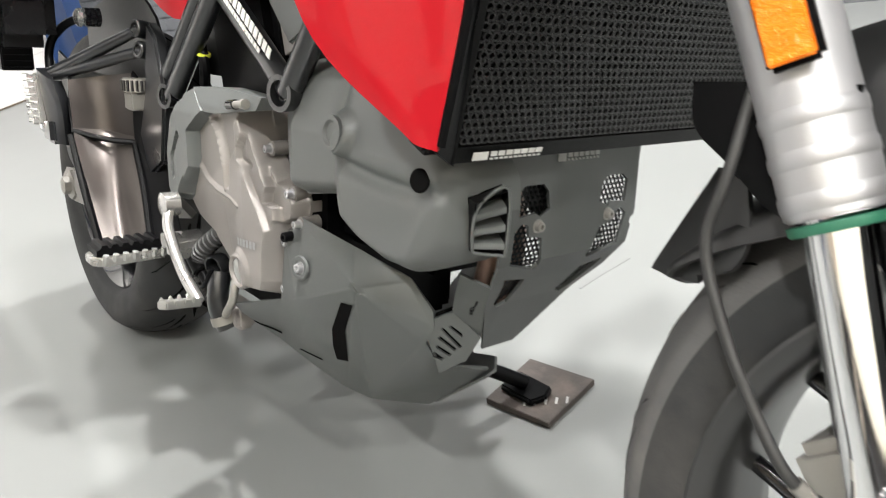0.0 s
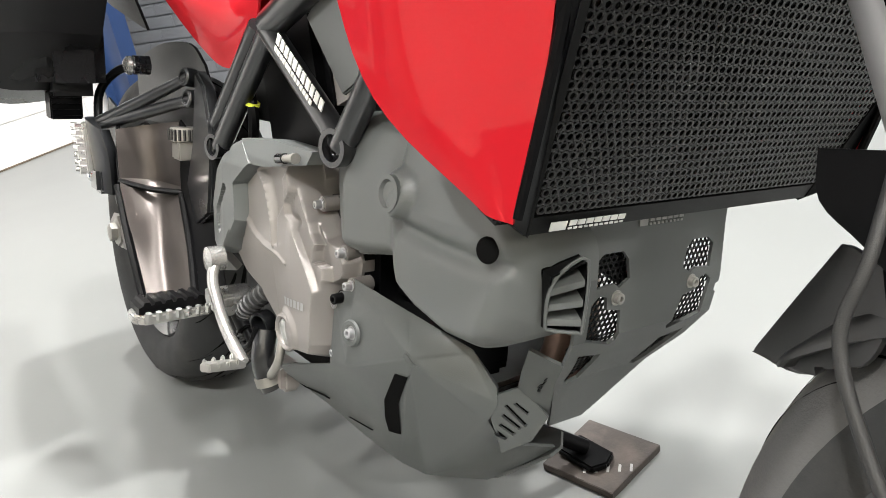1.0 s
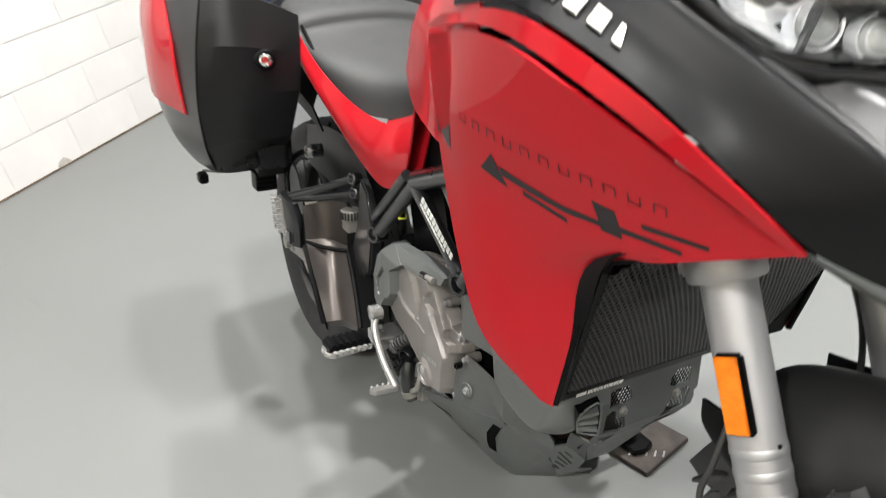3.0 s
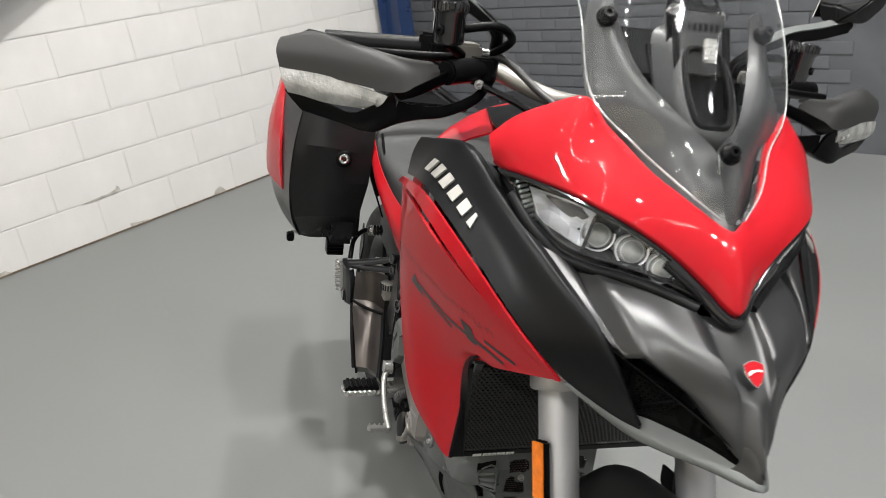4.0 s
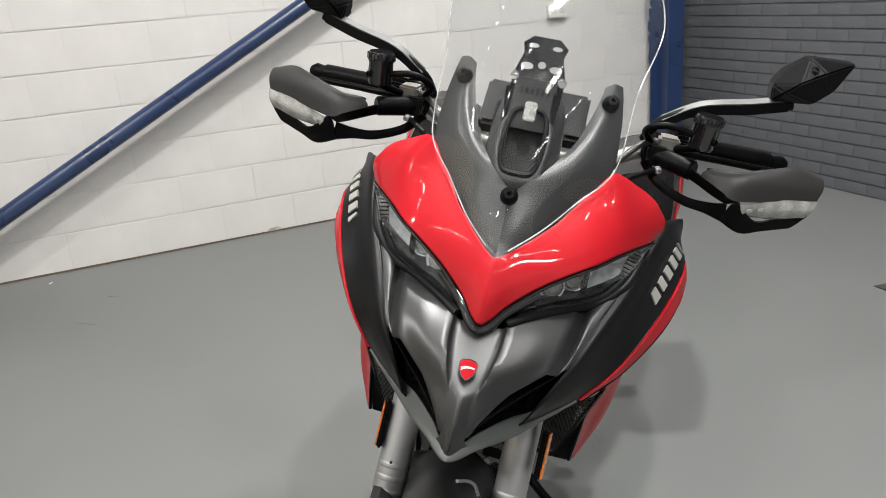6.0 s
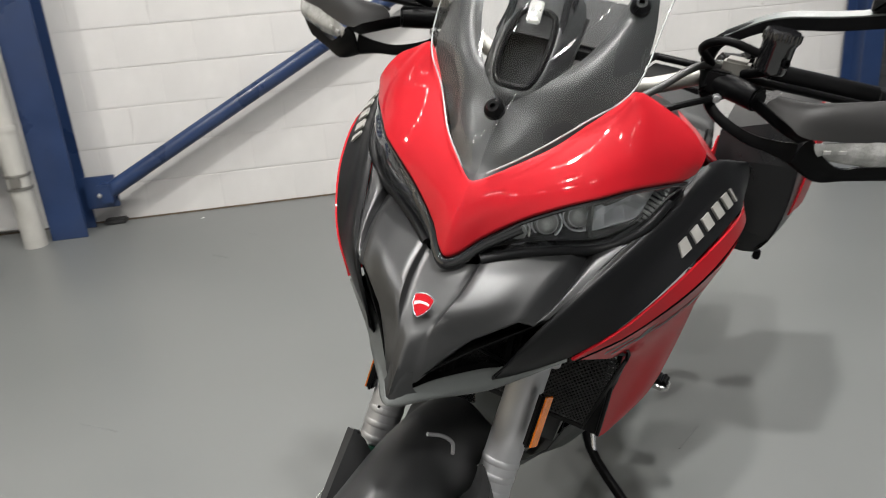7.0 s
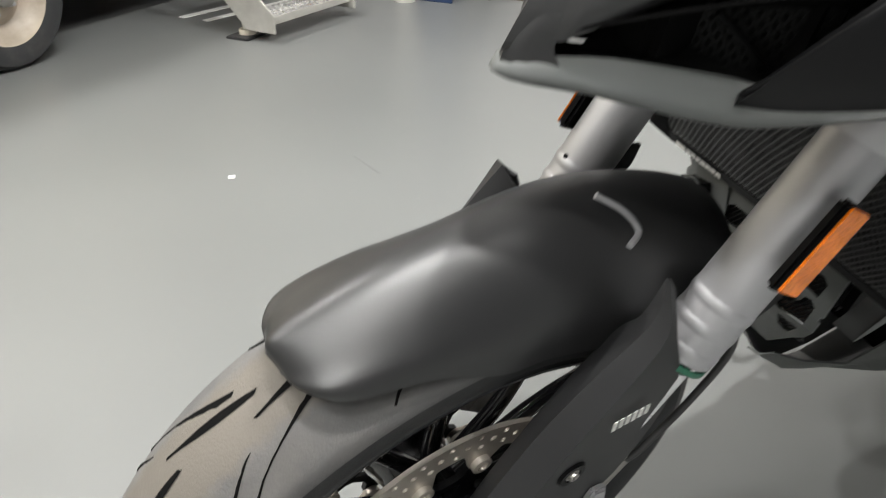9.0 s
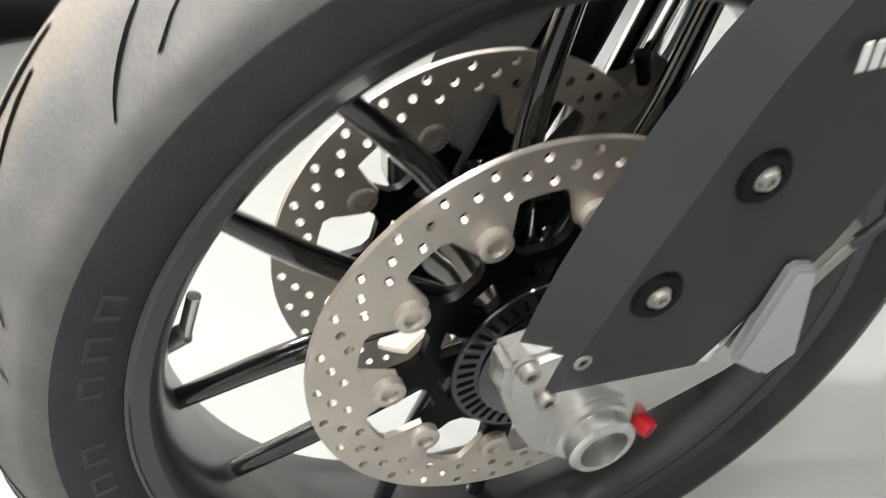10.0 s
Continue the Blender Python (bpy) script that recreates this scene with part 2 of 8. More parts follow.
def tube(pts, r, n=10, seg=4, closed=False, taper=None, caps=True):
    p = curve_points(pts, seg, closed) if len(pts) > 2 else [Vector(q) for q in pts]
    bm = bmesh.new()
    rings = []
    up = None
    for i, c in enumerate(p):
        a = p[i - 1] if i or closed else c
        b = p[(i + 1) % len(p)] if i + 1 < len(p) or closed else c
        t = (b - a).normalized()
        if up is None:
            up = t.orthogonal().normalized()
        up = (up - t * up.dot(t)).normalized()
        side = t.cross(up)
        k = r if taper is None else r + (taper - r) * i / (len(p) - 1)
        rings.append([bm.verts.new(c + (up * math.cos(2 * math.pi * j / n) + side * math.sin(2 * math.pi * j / n)) * k) for j in range(n)])
    for i in range(len(rings) if closed else len(rings) - 1):
        A, B = rings[i], rings[(i + 1) % len(rings)]
        for j in range(n):
            bm.faces.new((A[j], A[(j + 1) % n], B[(j + 1) % n], B[j]))
    if caps and not closed:
        bm.faces.new(rings[0][::-1])
        bm.faces.new(rings[-1])
    return bm


def lathe(profile, n=48, closed=False):
    """Turns (offset along y, radius) pairs round the y axis."""
    bm = bmesh.new()
    rings = []
    for k in range(n):
        a = 2 * math.pi * k / n
        rings.append([bm.verts.new((r * math.cos(a), y, r * math.sin(a))) for y, r in profile])
    m = len(profile)
    for k in range(n):
        A, B = rings[k], rings[(k + 1) % n]
        for j in range(m if closed else m - 1):
            bm.faces.new((A[j], B[j], B[(j + 1) % m], A[(j + 1) % m]))
    bmesh.ops.remove_doubles(bm, verts=bm.verts, dist=1e-6)
    return bm


def at(bm, p, axis=(0, 1, 0)):
    """Moves a lathe body so that its y axis lies along axis at p."""
    q = Vector((0, 1, 0)).rotation_difference(Vector(axis)).to_matrix().to_4x4()
    return moved(bm, Matrix.Translation(p) @ q)


def rod(a, b, r, n=14, r2=None):
    return tube([a, b], r, n, 1, taper=r2)


def bolt(p, axis, r=0.008, h=0.006, sock=True):
    prof = [(-h, 0), (-h, r * 1.35), (-h * 0.4, r * 1.35), (-h * 0.4, r), (h, r * 0.95), (h * 1.1, r * 0.8)]
    prof += [(h * 1.1, r * 0.5), (h * 0.3, r * 0.45), (h * 0.3, 0)] if sock else [(h * 1.1, 0)]
    return at(lathe(prof, 12), p, axis)


def plate(outline, m, thick):
    """A flat plate: an outline of (x, y) in the frame m, thick along its z."""
    bm = bmesh.new()
    a = [bm.verts.new((x, y, 0)) for x, y in outline]
    b = [bm.verts.new((x, y, thick)) for x, y in outline]
    k = len(a)
    bm.faces.new(a[::-1])
    bm.faces.new(b)
    for i in range(k):
        bm.faces.new((a[i], a[(i + 1) % k], b[(i + 1) % k], b[i]))
    return moved(bm, m)


def basis(o, x, y):
    """A frame at o with its x axis along x and its y axis near y."""
    x = Vector(x).normalized()
    z = x.cross(Vector(y)).normalized()
    y = z.cross(x)
    return Matrix.Translation(o) @ Matrix((x, y, z)).transposed().to_4x4()


def perforated(place, nu, nv, hole, keep=None, thick=0.0015, stagger=True, hole_u=None):
    """A panel of cells with a hole each; place(u, v) gives points for u, v in 0..1."""
    bm = bmesh.new()
    for j in range(nv):
        for i in range(nu):
            off = 0.5 if stagger and j % 2 else 0.0
            cu, cv = (i + 0.5 + off) / (nu + 0.5), (j + 0.5) / nv
            if keep and not keep(cu, cv):
                continue
            hu, hv = 0.5 / (nu + 0.5), 0.5 / nv
            ring, edge = [], []
            for k in range(8):
                a = math.pi / 4 * k + math.pi / 8
                ring.append(bm.verts.new(place(cu + hu * (hole_u or hole) * math.cos(a), cv + hv * hole * math.sin(a))))
                ex = max(-1, min(1, 1.42 * math.cos(math.pi / 4 * k + math.pi / 8)))
                ey = max(-1, min(1, 1.42 * math.sin(math.pi / 4 * k + math.pi / 8)))
                edge.append(bm.verts.new(place(cu + hu * ex, cv + hv * ey)))
            for k in range(8):
                q = (k + 1) % 8
                bm.faces.new((ring[k], ring[q], edge[q], edge[k]))
    bmesh.ops.remove_doubles(bm, verts=bm.verts, dist=2e-5)
    if thick:
        thicken(bm, thick)
    return bm


def blocks_on(place, items, h):
    """Small raised bars: items of (u0, u1, v0, v1) on the surface place(u, v, height)."""
    bm = bmesh.new()
    for u0, u1, v0, v1 in items:
        lo = [bm.verts.new(place(u, v, -0.0005)) for u, v in ((u0, v0), (u1, v0), (u1, v1), (u0, v1))]
        hi = [bm.verts.new(place(u, v, h)) for u, v in ((u0, v0), (u1, v0), (u1, v1), (u0, v1))]
        bm.faces.new(hi)
        for k in range(4):
            q = (k + 1) % 4
            bm.faces.new((lo[k], lo[q], hi[q], hi[k]))
    return bm


def relief(center, outline, depth, rings=26, per=6, wall=0.02, s=-1, straight=False):
    """A cast cover seen from the side: an outline of (x, z) filled to the height depth(x, z) along s * y."""
    ring = curve_points([(x, z, 0) for x, z in outline], per, True)
    if straight:
        ring = [V(*a, 0).lerp(V(*b, 0), k / per) for a, b in zip(outline, outline[1:] + outline[:1]) for k in range(per)]
    bm = bmesh.new()
    cx, cz = center
    c0 = bm.verts.new((cx, s * depth(cx, cz), cz))
    rows = []
    for i in range(1, rings + 1):
        t = i / rings
        rows.append([bm.verts.new((x, s * depth(x, z), z)) for x, z in ((cx + (p.x - cx) * t, cz + (p.y - cz) * t) for p in ring)])
    rows.append([bm.verts.new((p.x, s * (depth(p.x, p.y) - wall), p.y)) for p in ring])
    n = len(ring)
    for k in range(n):
        bm.faces.new((c0, rows[0][k], rows[0][(k + 1) % n]))
    for A, B in zip(rows, rows[1:]):
        for k in range(n):
            bm.faces.new((A[k], B[k], B[(k + 1) % n], A[(k + 1) % n]))
    return bm


def seg_gap(x, z, a, b):
    """Distance from (x, z) to the segment a-b, and how far along it."""
    dx, dz = b[0] - a[0], b[1] - a[1]
    t = max(0.0, min(1.0, ((x - a[0]) * dx + (z - a[1]) * dz) / (dx * dx + dz * dz)))
    return math.hypot(x - a[0] - t * dx, z - a[1] - t * dz), t


def inside(x, z, poly):
    r = False
    for (x0, z0), (x1, z1) in zip(poly, poly[1:] + poly[:1]):
        if (z0 > z) != (z1 > z) and x < (x1 - x0) * (z - z0) / (z1 - z0) + x0:
            r = not r
    return r


def poly_gap(x, z, poly):
    """Signed distance to a polygon, above zero inside."""
    d = min(seg_gap(x, z, a, b)[0] for a, b in zip(poly, poly[1:] + poly[:1]))
    return d if inside(x, z, poly) else -d


def laid(ob, outline, s, lift, cuts=3, aim=(0.0, 1.0, 0.0)):
    """A flat shape of (x, z) pressed on to the surface of ob from the side s."""
    from mathutils.bvhtree import BVHTree
    me = ob.data
    tree = BVHTree.FromPolygons([v.co for v in me.vertices], [p.vertices for p in me.polygons])
    bm = bmesh.new()
    bm.faces.new([bm.verts.new((x, 0, z)) for x, z in outline])
    bmesh.ops.triangulate(bm, faces=bm.faces[:])
    if cuts:
        bmesh.ops.subdivide_edges(bm, edges=bm.edges[:], cuts=cuts, use_grid_fill=True)
    for v in bm.verts:
        hit = tree.ray_cast(V(v.co.x, s * 0.6, v.co.z), V(0, -s, 0))
        if hit[0]:
            n = hit[1] * (1 if hit[1].y * s > 0 else -1)
            v.co = hit[0] + n * lift
        else:
            v.co = tree.find_nearest(V(v.co.x, s * 0.2, v.co.z))[0] + V(0, s * lift, 0)
    return bm


def on_rows(rows, u, v):
    """The point and the outward normal of a panel's cage at u along its rows and v across them."""
    def at_u(uu):
        return [curve_points(r, 24)[int(round(uu * 24))] for r in rows]

    def spot(uu, vv):
        return curve_points(at_u(uu), 24)[int(round(vv * 24))]
    p = spot(u, v)
    n = (spot(u + 0.125, v) - spot(u - 0.125, v)).cross(spot(u, v + 0.125) - spot(u, v - 0.125)).normalized()
    return p, (n if n.y < 0 else -n)


def holed(outline, holes, m, thick):
    """A flat plate with holes: outline and holes of (x, y) in the frame m."""
    bm = bmesh.new()
    for pts in [outline] + holes:
        vs = [bm.verts.new((x, y, 0)) for x, y in pts]
        for p, q in zip(vs, vs[1:] + vs[:1]):
            bm.edges.new((p, q))
    bmesh.ops.triangle_fill(bm, use_beauty=True, use_dissolve=False, edges=bm.edges[:], normal=(0, 0, 1))
    thicken(bm, thick)
    return moved(bm, m)


def side_y(ob, x, z, s):
    """How far out the surface of ob lies at (x, z) on the side s."""
    from mathutils.bvhtree import BVHTree
    me = ob.data
    tree = BVHTree.FromPolygons([v.co for v in me.vertices], [p.vertices for p in me.polygons])
    return abs(tree.ray_cast(V(x, s * 0.6, z), V(0, -s, 0))[0].y)

# ---------- the workshop ----------
FLOOR = material("grey_floor_paint", (0.142, 0.147, 0.144), 0.36, vary=0.045, scale=1.1, grain=60, bump=0.03, wear=0.12)
WALLW = material("white_painted_block", (0.58, 0.567, 0.554), 0.55, vary=0.06, scale=3, grain=90, bump=0.35, dirt=(0.5, 0.48, 0.45), dirt_amount=0.25)
JOINT = material("painted_mortar", (0.55, 0.537, 0.525), 0.6, vary=0.1, scale=5, grain=120, bump=0.4)
WALLD = material("dark_painted_brick", (0.086, 0.090, 0.099), 0.42, vary=0.16, scale=4, grain=80, bump=0.35, dirt=(0.11, 0.11, 0.12), dirt_amount=0.3)
JOINTD = material("dark_painted_mortar", (0.072, 0.076, 0.084), 0.6, vary=0.15, scale=6, grain=120, bump=0.3)
BLUE = material("blue_gloss_paint", (0.016, 0.034, 0.092), 0.3, vary=0.15, scale=5, grain=80, bump=0.12, dirt=(0.05, 0.06, 0.1), dirt_amount=0.3)
PIPE = material("grey_pvc", (0.42, 0.41, 0.38), 0.4, vary=0.1, scale=5, bump=0.05, dirt=(0.25, 0.23, 0.2), dirt_amount=0.4)
PLAINW = material("plain_wall", (0.42, 0.42, 0.415), 0.7, vary=0.06, scale=2, grain=60, bump=0.2)
ROOF = material("roof_sheet", (0.28, 0.28, 0.29), 0.6, vary=0.1, scale=2, grain=40, bump=0.1)
ALU = material("step_aluminium", (0.55, 0.54, 0.5), 0.42, metal=0.6, vary=0.12, scale=9, bump=0.1, dirt=(0.3, 0.28, 0.25), dirt_amount=0.4)
CREAM = material("cream_paint", (0.62, 0.57, 0.47), 0.4, vary=0.06, scale=4, bump=0.05)
RIMPAINT = material("dirty_cream_paint", (0.36, 0.31, 0.25), 0.5, vary=0.2, scale=9, bump=0.1, dirt=(0.16, 0.12, 0.09), dirt_amount=0.7)
DARK = material("chassis_black", (0.02, 0.02, 0.021), 0.6, vary=0.2, scale=8, bump=0.1)
PLY = material("orange_ply", (0.55, 0.27, 0.10), 0.5, vary=0.15, scale=6, bump=0.1)
CLOTH = material("navy_cloth", (0.012, 0.015, 0.026), 0.85, vary=0.25, scale=14, grain=600, bump=0.5)
DENIM = material("denim_cloth", (0.03, 0.055, 0.10), 0.85, vary=0.3, scale=18, grain=700, bump=0.5)
TAPE = material("reflective_tape", (0.6, 0.6, 0.58), 0.4, vary=0.1, bump=0.05)
STEELPAD = material("rusty_steel", (0.050, 0.042, 0.038), 0.6, metal=0.35, vary=0.3, scale=22, grain=200, bump=0.3, dirt=(0.16, 0.13, 0.11), dirt_amount=0.5)
PAPER = material("scrap_paper", (0.75, 0.75, 0.73), 0.7, bump=0.02)
PLASTICW = material("white_socket_plastic", (0.5, 0.5, 0.49), 0.35, bump=0.0)
LAMP = glow("lamp_panel", (1.0, 0.97, 0.92), 14.0)


def structure(name, bm, mats, label, category, m=ROOM, sharp=38, bevel=0.0):
    ob = new(name, mesh_of(name, bm, mats, sharp, bevel))
    ob.matrix_world = m
    return tagged(ob, label, category, kind="structure")


XW, YD = -2.49, 2.97           # the white wall's face and the dark wall's face, in the room's frame
X1, Y0, TOP = 6.5, -7.5, 4.4

structure("floor", box(XW - 0.3, X1 + 0.3, Y0 - 0.3, YD + 0.3, -0.1, 0.0), FLOOR, "pale grey painted concrete workshop floor with scuffs", "floor")
structure("ceiling", box(XW - 0.3, X1 + 0.3, Y0 - 0.3, YD + 0.3, TOP, TOP + 0.1), ROOF, "plain grey sheeted workshop ceiling", "ceiling")
wall_w = structure("wall_west", box(XW - 0.3, XW - 0.003, Y0 - 0.3, YD + 0.3, 0, TOP), JOINT, "white painted concrete block wall, chipped in places", "wall")
wall_d = structure("wall_north", box(XW - 0.008, X1 + 0.3, YD + 0.004, YD + 0.3, 0, TOP), JOINTD, "dark grey painted brick wall", "wall")
structure("wall_east", box(X1, X1 + 0.3, Y0 - 0.3, YD + 0.004, 0, TOP), PLAINW, "plain pale workshop wall", "wall")
structure("wall_south", box(XW - 0.008, X1, Y0 - 0.3, Y0, 0, TOP), PLAINW, "plain pale workshop wall", "wall")


def ceiling_light(x, y, watts):
    t = thing("ceiling_light", "grey ceiling lamp with two bright square modules, switched on, one of them added as fill", "lamp", ROOM @ pose(x, y, TOP - 0.06), group="ceiling lamps")
    part("frame", box(-0.12, 0.12, -0.30, 0.30, 0.012, 0.06), PLASTICW, t, bevel=0.004)
    for dy in (-0.17, 0.17):
        part("module", box(-0.09, 0.09, dy - 0.09, dy + 0.09, 0.0, 0.0115), LAMP, t, "glowing white lamp module")
        for k in range(4):
            part("led", box(-0.075 + 0.04 * k, -0.045 + 0.04 * k, dy - 0.135 if dy < 0 else dy + 0.105, dy - 0.105 if dy < 0 else dy + 0.135, -0.004, 0.0118), LED, t, "tiny bright lamp")
    d = bpy.data.lights.new("lamp", "AREA")
    d.shape, d.size, d.energy, d.color = "SQUARE", 0.17, watts, (1.0, 0.985, 0.955)
    o = new("lamp", d)
    o.parent = t
    o.matrix_local = pose(0, 0, -0.012)


def strip_light(x, y):
    t = thing("strip_light", "slim ceiling batten with a row of small bright lamps", "lamp", ROOM @ pose(x, y, TOP - 0.05), group="ceiling battens")
    part("batten", box(-0.05, 0.05, -0.62, 0.62, 0.012, 0.05), PLASTICW, t, bevel=0.004)
    for k in range(5):
        part("led", box(-0.035, 0.035, -0.56 + 0.28 * k - 0.035, -0.56 + 0.28 * k + 0.035, 0.0, 0.0115), LED, t, "small bright lamp")


LED = glow("led", (1.0, 0.98, 0.95), 120.0)
for gx, gy in ((2.1, -1.7), (2.1, 1.2), (4.9, -1.9), (4.9, 1.4), (2.1, -5.2), (0.6, -1.9)):
    strip_light(gx, gy)
# the last one, unseen, is a fill lamp added to brighten the left-rear floor
for gx, gy, watts in ((0.6, -0.2, 175), (2.0, -0.2, 158), (3.4, -0.2, 88), (4.8, -0.2, 80), (0.6, -3.7, 150), (3.4, -3.7, 155), (-0.4, 1.6, 145)):
    ceiling_light(gx, gy, watts)


def i_column(name, y0, label, w=0.20):
    bm = bmesh.new()
    t, dp = 0.012, 0.20
    prof = [(0, 0), (w, 0), (w, t), (w / 2 + t / 2, t), (w / 2 + t / 2, dp - t), (w, dp - t), (w, dp), (0, dp), (0, dp - t), (w / 2 - t / 2, dp - t), (w / 2 - t / 2, t), (0, t)]
    bm = plate(prof, basis((-2.21, y0, 0.0), (0, 1, 0), (-1, 0, 0)), TOP - 0.01)
    bmesh.ops.recalc_face_normals(bm, faces=bm.faces)
    zs = [v.co.z for v in bm.verts]
    if min(zs) < -0.1:
        moved(bm, pose(0, 0, -min(zs)))
    return structure(name, bm, BLUE, label, "column", bevel=0.003)


i_column("column_1", -2.45, "dark blue painted steel column against the white wall")
i_column("column_2", 2.62, "dark blue painted steel column in the wall corner", 0.14)

# the diagonal brace
br = thing("wall_brace", "dark blue round steel brace rising along the white wall", "brace", ROOM, kind="structure")
part("tube", rod((-2.32, -2.10, 0.235), (-2.32, 2.55, 2.70), 0.046, 24), BLUE, br)
part("gusset", box(-2.35, -2.33, -2.25, -2.07, 0.13, 0.32), BLUE, br, bevel=0.003)
part("clevis", join(box(-2.375, -2.265, -2.155, -2.085, 0.165, 0.285)), BLUE, br, bevel=0.006)
part("pin", join(bolt((-2.262, -2.15, 0.22), (1, 0, 0), 0.012, 0.01, False)), SILVER, br, "dull steel pin")
part("debris", box(-2.485, -2.40, -2.21, -2.08, 0.0, 0.03), DARK, br, bevel=0.01)

# the drain pipe beside the column
dp = thing("drain_pipe", "grey plastic drain pipe beside the blue column", "pipe", ROOM @ pose(-2.16, -2.52, 0), kind="structure")
part("pipe_run", rod((0, 0, 0), (0, 0, TOP - 0.02), 0.062, 28), PIPE, dp)
part("socket", rod((0, 0, 0.66), (0, 0, 0.69), 0.068, 28), PIPE, dp)
part("clip", join(rod((0, 0, 0.335), (0, 0, 0.352), 0.069, 28), rod((0, 0, 0.41), (0, 0, 0.425), 0.069, 28), box(-0.03, 0.075, -0.02, 0.03, 0.355, 0.408)), BRONZE, dp, "brown metal pipe clip", bevel=0.003)

# socket on the wall
so = thing("wall_socket", "double grey power socket on the white wall", "socket", ROOM @ pose(XW, 1.86, 1.19))
part("back_box", box(0.0, 0.035, -0.073, 0.073, -0.044, 0.044), PLASTICW, so, bevel=0.004)
part("face_plate", box(0.0355, 0.042, -0.073, 0.073, -0.044, 0.044), WHITEP, so, bevel=0.002)
for sy in (-0.035, 0.035):
    part("outlet", join(box(0.0425, 0.0435, sy - 0.004, sy + 0.004, 0.006, 0.016), box(0.0425, 0.0435, sy - 0.014, sy - 0.007, -0.014, -0.008), box(0.0425, 0.0435, sy + 0.007, sy + 0.014, -0.014, -0.008)), BLACK, so)
    part("switch", box(0.0425, 0.047, sy - 0.006, sy + 0.006, 0.022, 0.036), PLASTICW, so, bevel=0.001)
part("conduit", rod((0.018, 0.0, 0.044), (0.018, 0.0, 2.0), 0.012, 12), PLASTICW, so)

# floor pad and scraps
pad = new("drain_cover", mesh_of("drain_cover", plate([(-0.075, -0.06), (0.065, -0.07), (0.075, 0.055), (-0.06, 0.065)], ROOM @ pose(0.228, 1.876, 0.0), 0.004), STEELPAD))
tagged(pad, "small dark metal plate lying on the floor", "plate")
sc = new("paper_scrap", mesh_of("paper_scrap", plate([(-0.012, -0.008), (0.009, -0.011), (0.014, 0.006), (-0.004, 0.012)], pose(1.334, -1.456, 0.0), 0.003), PAPER, bevel=0.001))
tagged(sc, "small white scrap lying on the floor", "litter")
for px, py in ((-0.95, -2.66), (0.42, 1.75)):
    c = new("paper_scrap", mesh_of("paper_scrap", plate([(-0.012, -0.003), (0.010, -0.005), (0.013, 0.004), (-0.008, 0.005)], pose(px, py, 0.0), 0.002), PAPER))
    tagged(c, "tiny white fleck lying on the floor", "litter")

# hanging work clothes
def hanging_cloth(name, label, y0, y1, z0, z1, x, mat, n=16):
    t = thing(name, label, "clothing", ROOM)
    rows = []
    for j in range(5):
        z = z1 + (z0 - z1) * j / 4
        row = []
        for i in range(n):
            u = i / (n - 1)
            sag = 0.03 * math.sin(u * 3.1) * (j == 4)
            row.append((x + 0.022 * math.sin(i * 2.1 + j * 0.5) * (0.4 + 0.2 * j), y0 + (y1 - y0) * u + 0.01 * math.sin(j * 1.7 + i), z - sag + 0.05 * abs(u - 0.55) * (j == 4)))
        rows.append(row)
    part("fabric", sheet(rows, 3, 2, 0.006), mat, t, sharp=80)
    return t


ov = hanging_cloth("work_overalls", "navy work overalls with silver tape hanging on the wall", -3.0, -2.70, 0.36, 1.55, -2.30, CLOTH)
for z, a, b in ((0.93, -2.99, -2.89), (0.90, -2.80, -2.71), (0.76, -2.87, -2.83), (1.04, -2.86, -2.80)):
    part("tape_strip", sheet([[(-2.268, a, z + 0.03), (-2.266, b, z + 0.034)], [(-2.264, a, z), (-2.262, b, z + 0.004)]], 2, 2, 0.003), TAPE, ov, "silver reflective strip")
hanging_cloth("denim_jacket", "blue denim jacket hanging beside the overalls", -2.92, -2.76, 0.72, 1.5, -2.27, DENIM, 8)
hanging_cloth("dark_coat", "black coat hanging high on the wall", -3.45, -3.02, 0.95, 1.6, -2.30, CLOTH, 14)

# loose white panel leaning on the wall
lp = new("leaning_panel", mesh_of("leaning_panel", box(-2.47, -2.45, -3.07, -2.62, 0.03, 1.5), WALLW, bevel=0.002))
lp.matrix_world = ROOM
tagged(lp, "white board standing against the block wall", "panel")

# steps up to the trailer
SW = Matrix.Rotation(radians(-6), 4, "Z")
st = thing("boarding_steps", "aluminium steps with studded treads below the trailer doorway", "steps", ROOM @ pose(-1.34, -2.62, 0) @ SW)


def stud_tread(z, y):
    p = part("tread", box(-0.30, 0.30, y - 0.16, y, z - 0.035, z), ALU, st, bevel=0.003)
    b = bmesh.new()
    for i in range(15):
        for j in range(4):
            cx, cy = -0.28 + 0.04 * i, y - 0.14 + 0.04 * j
            top = [b.verts.new((cx + dx, cy + dy, z + 0.007)) for dx, dy in ((-0.008, -0.008), (0.008, -0.008), (0.008, 0.008), (-0.008, 0.008))]
            low = [b.verts.new((cx + dx, cy + dy, z)) for dx, dy in ((-0.015, -0.015), (0.015, -0.015), (0.015, 0.015), (-0.015, 0.015))]
            b.faces.new(top)
            for k in range(4):
                b.faces.new((low[k], low[(k + 1) % 4], top[(k + 1) % 4], top[k]))
    tagged(part("studs", b, BRIGHT, p, "raised bright studs"), kind="stuff")


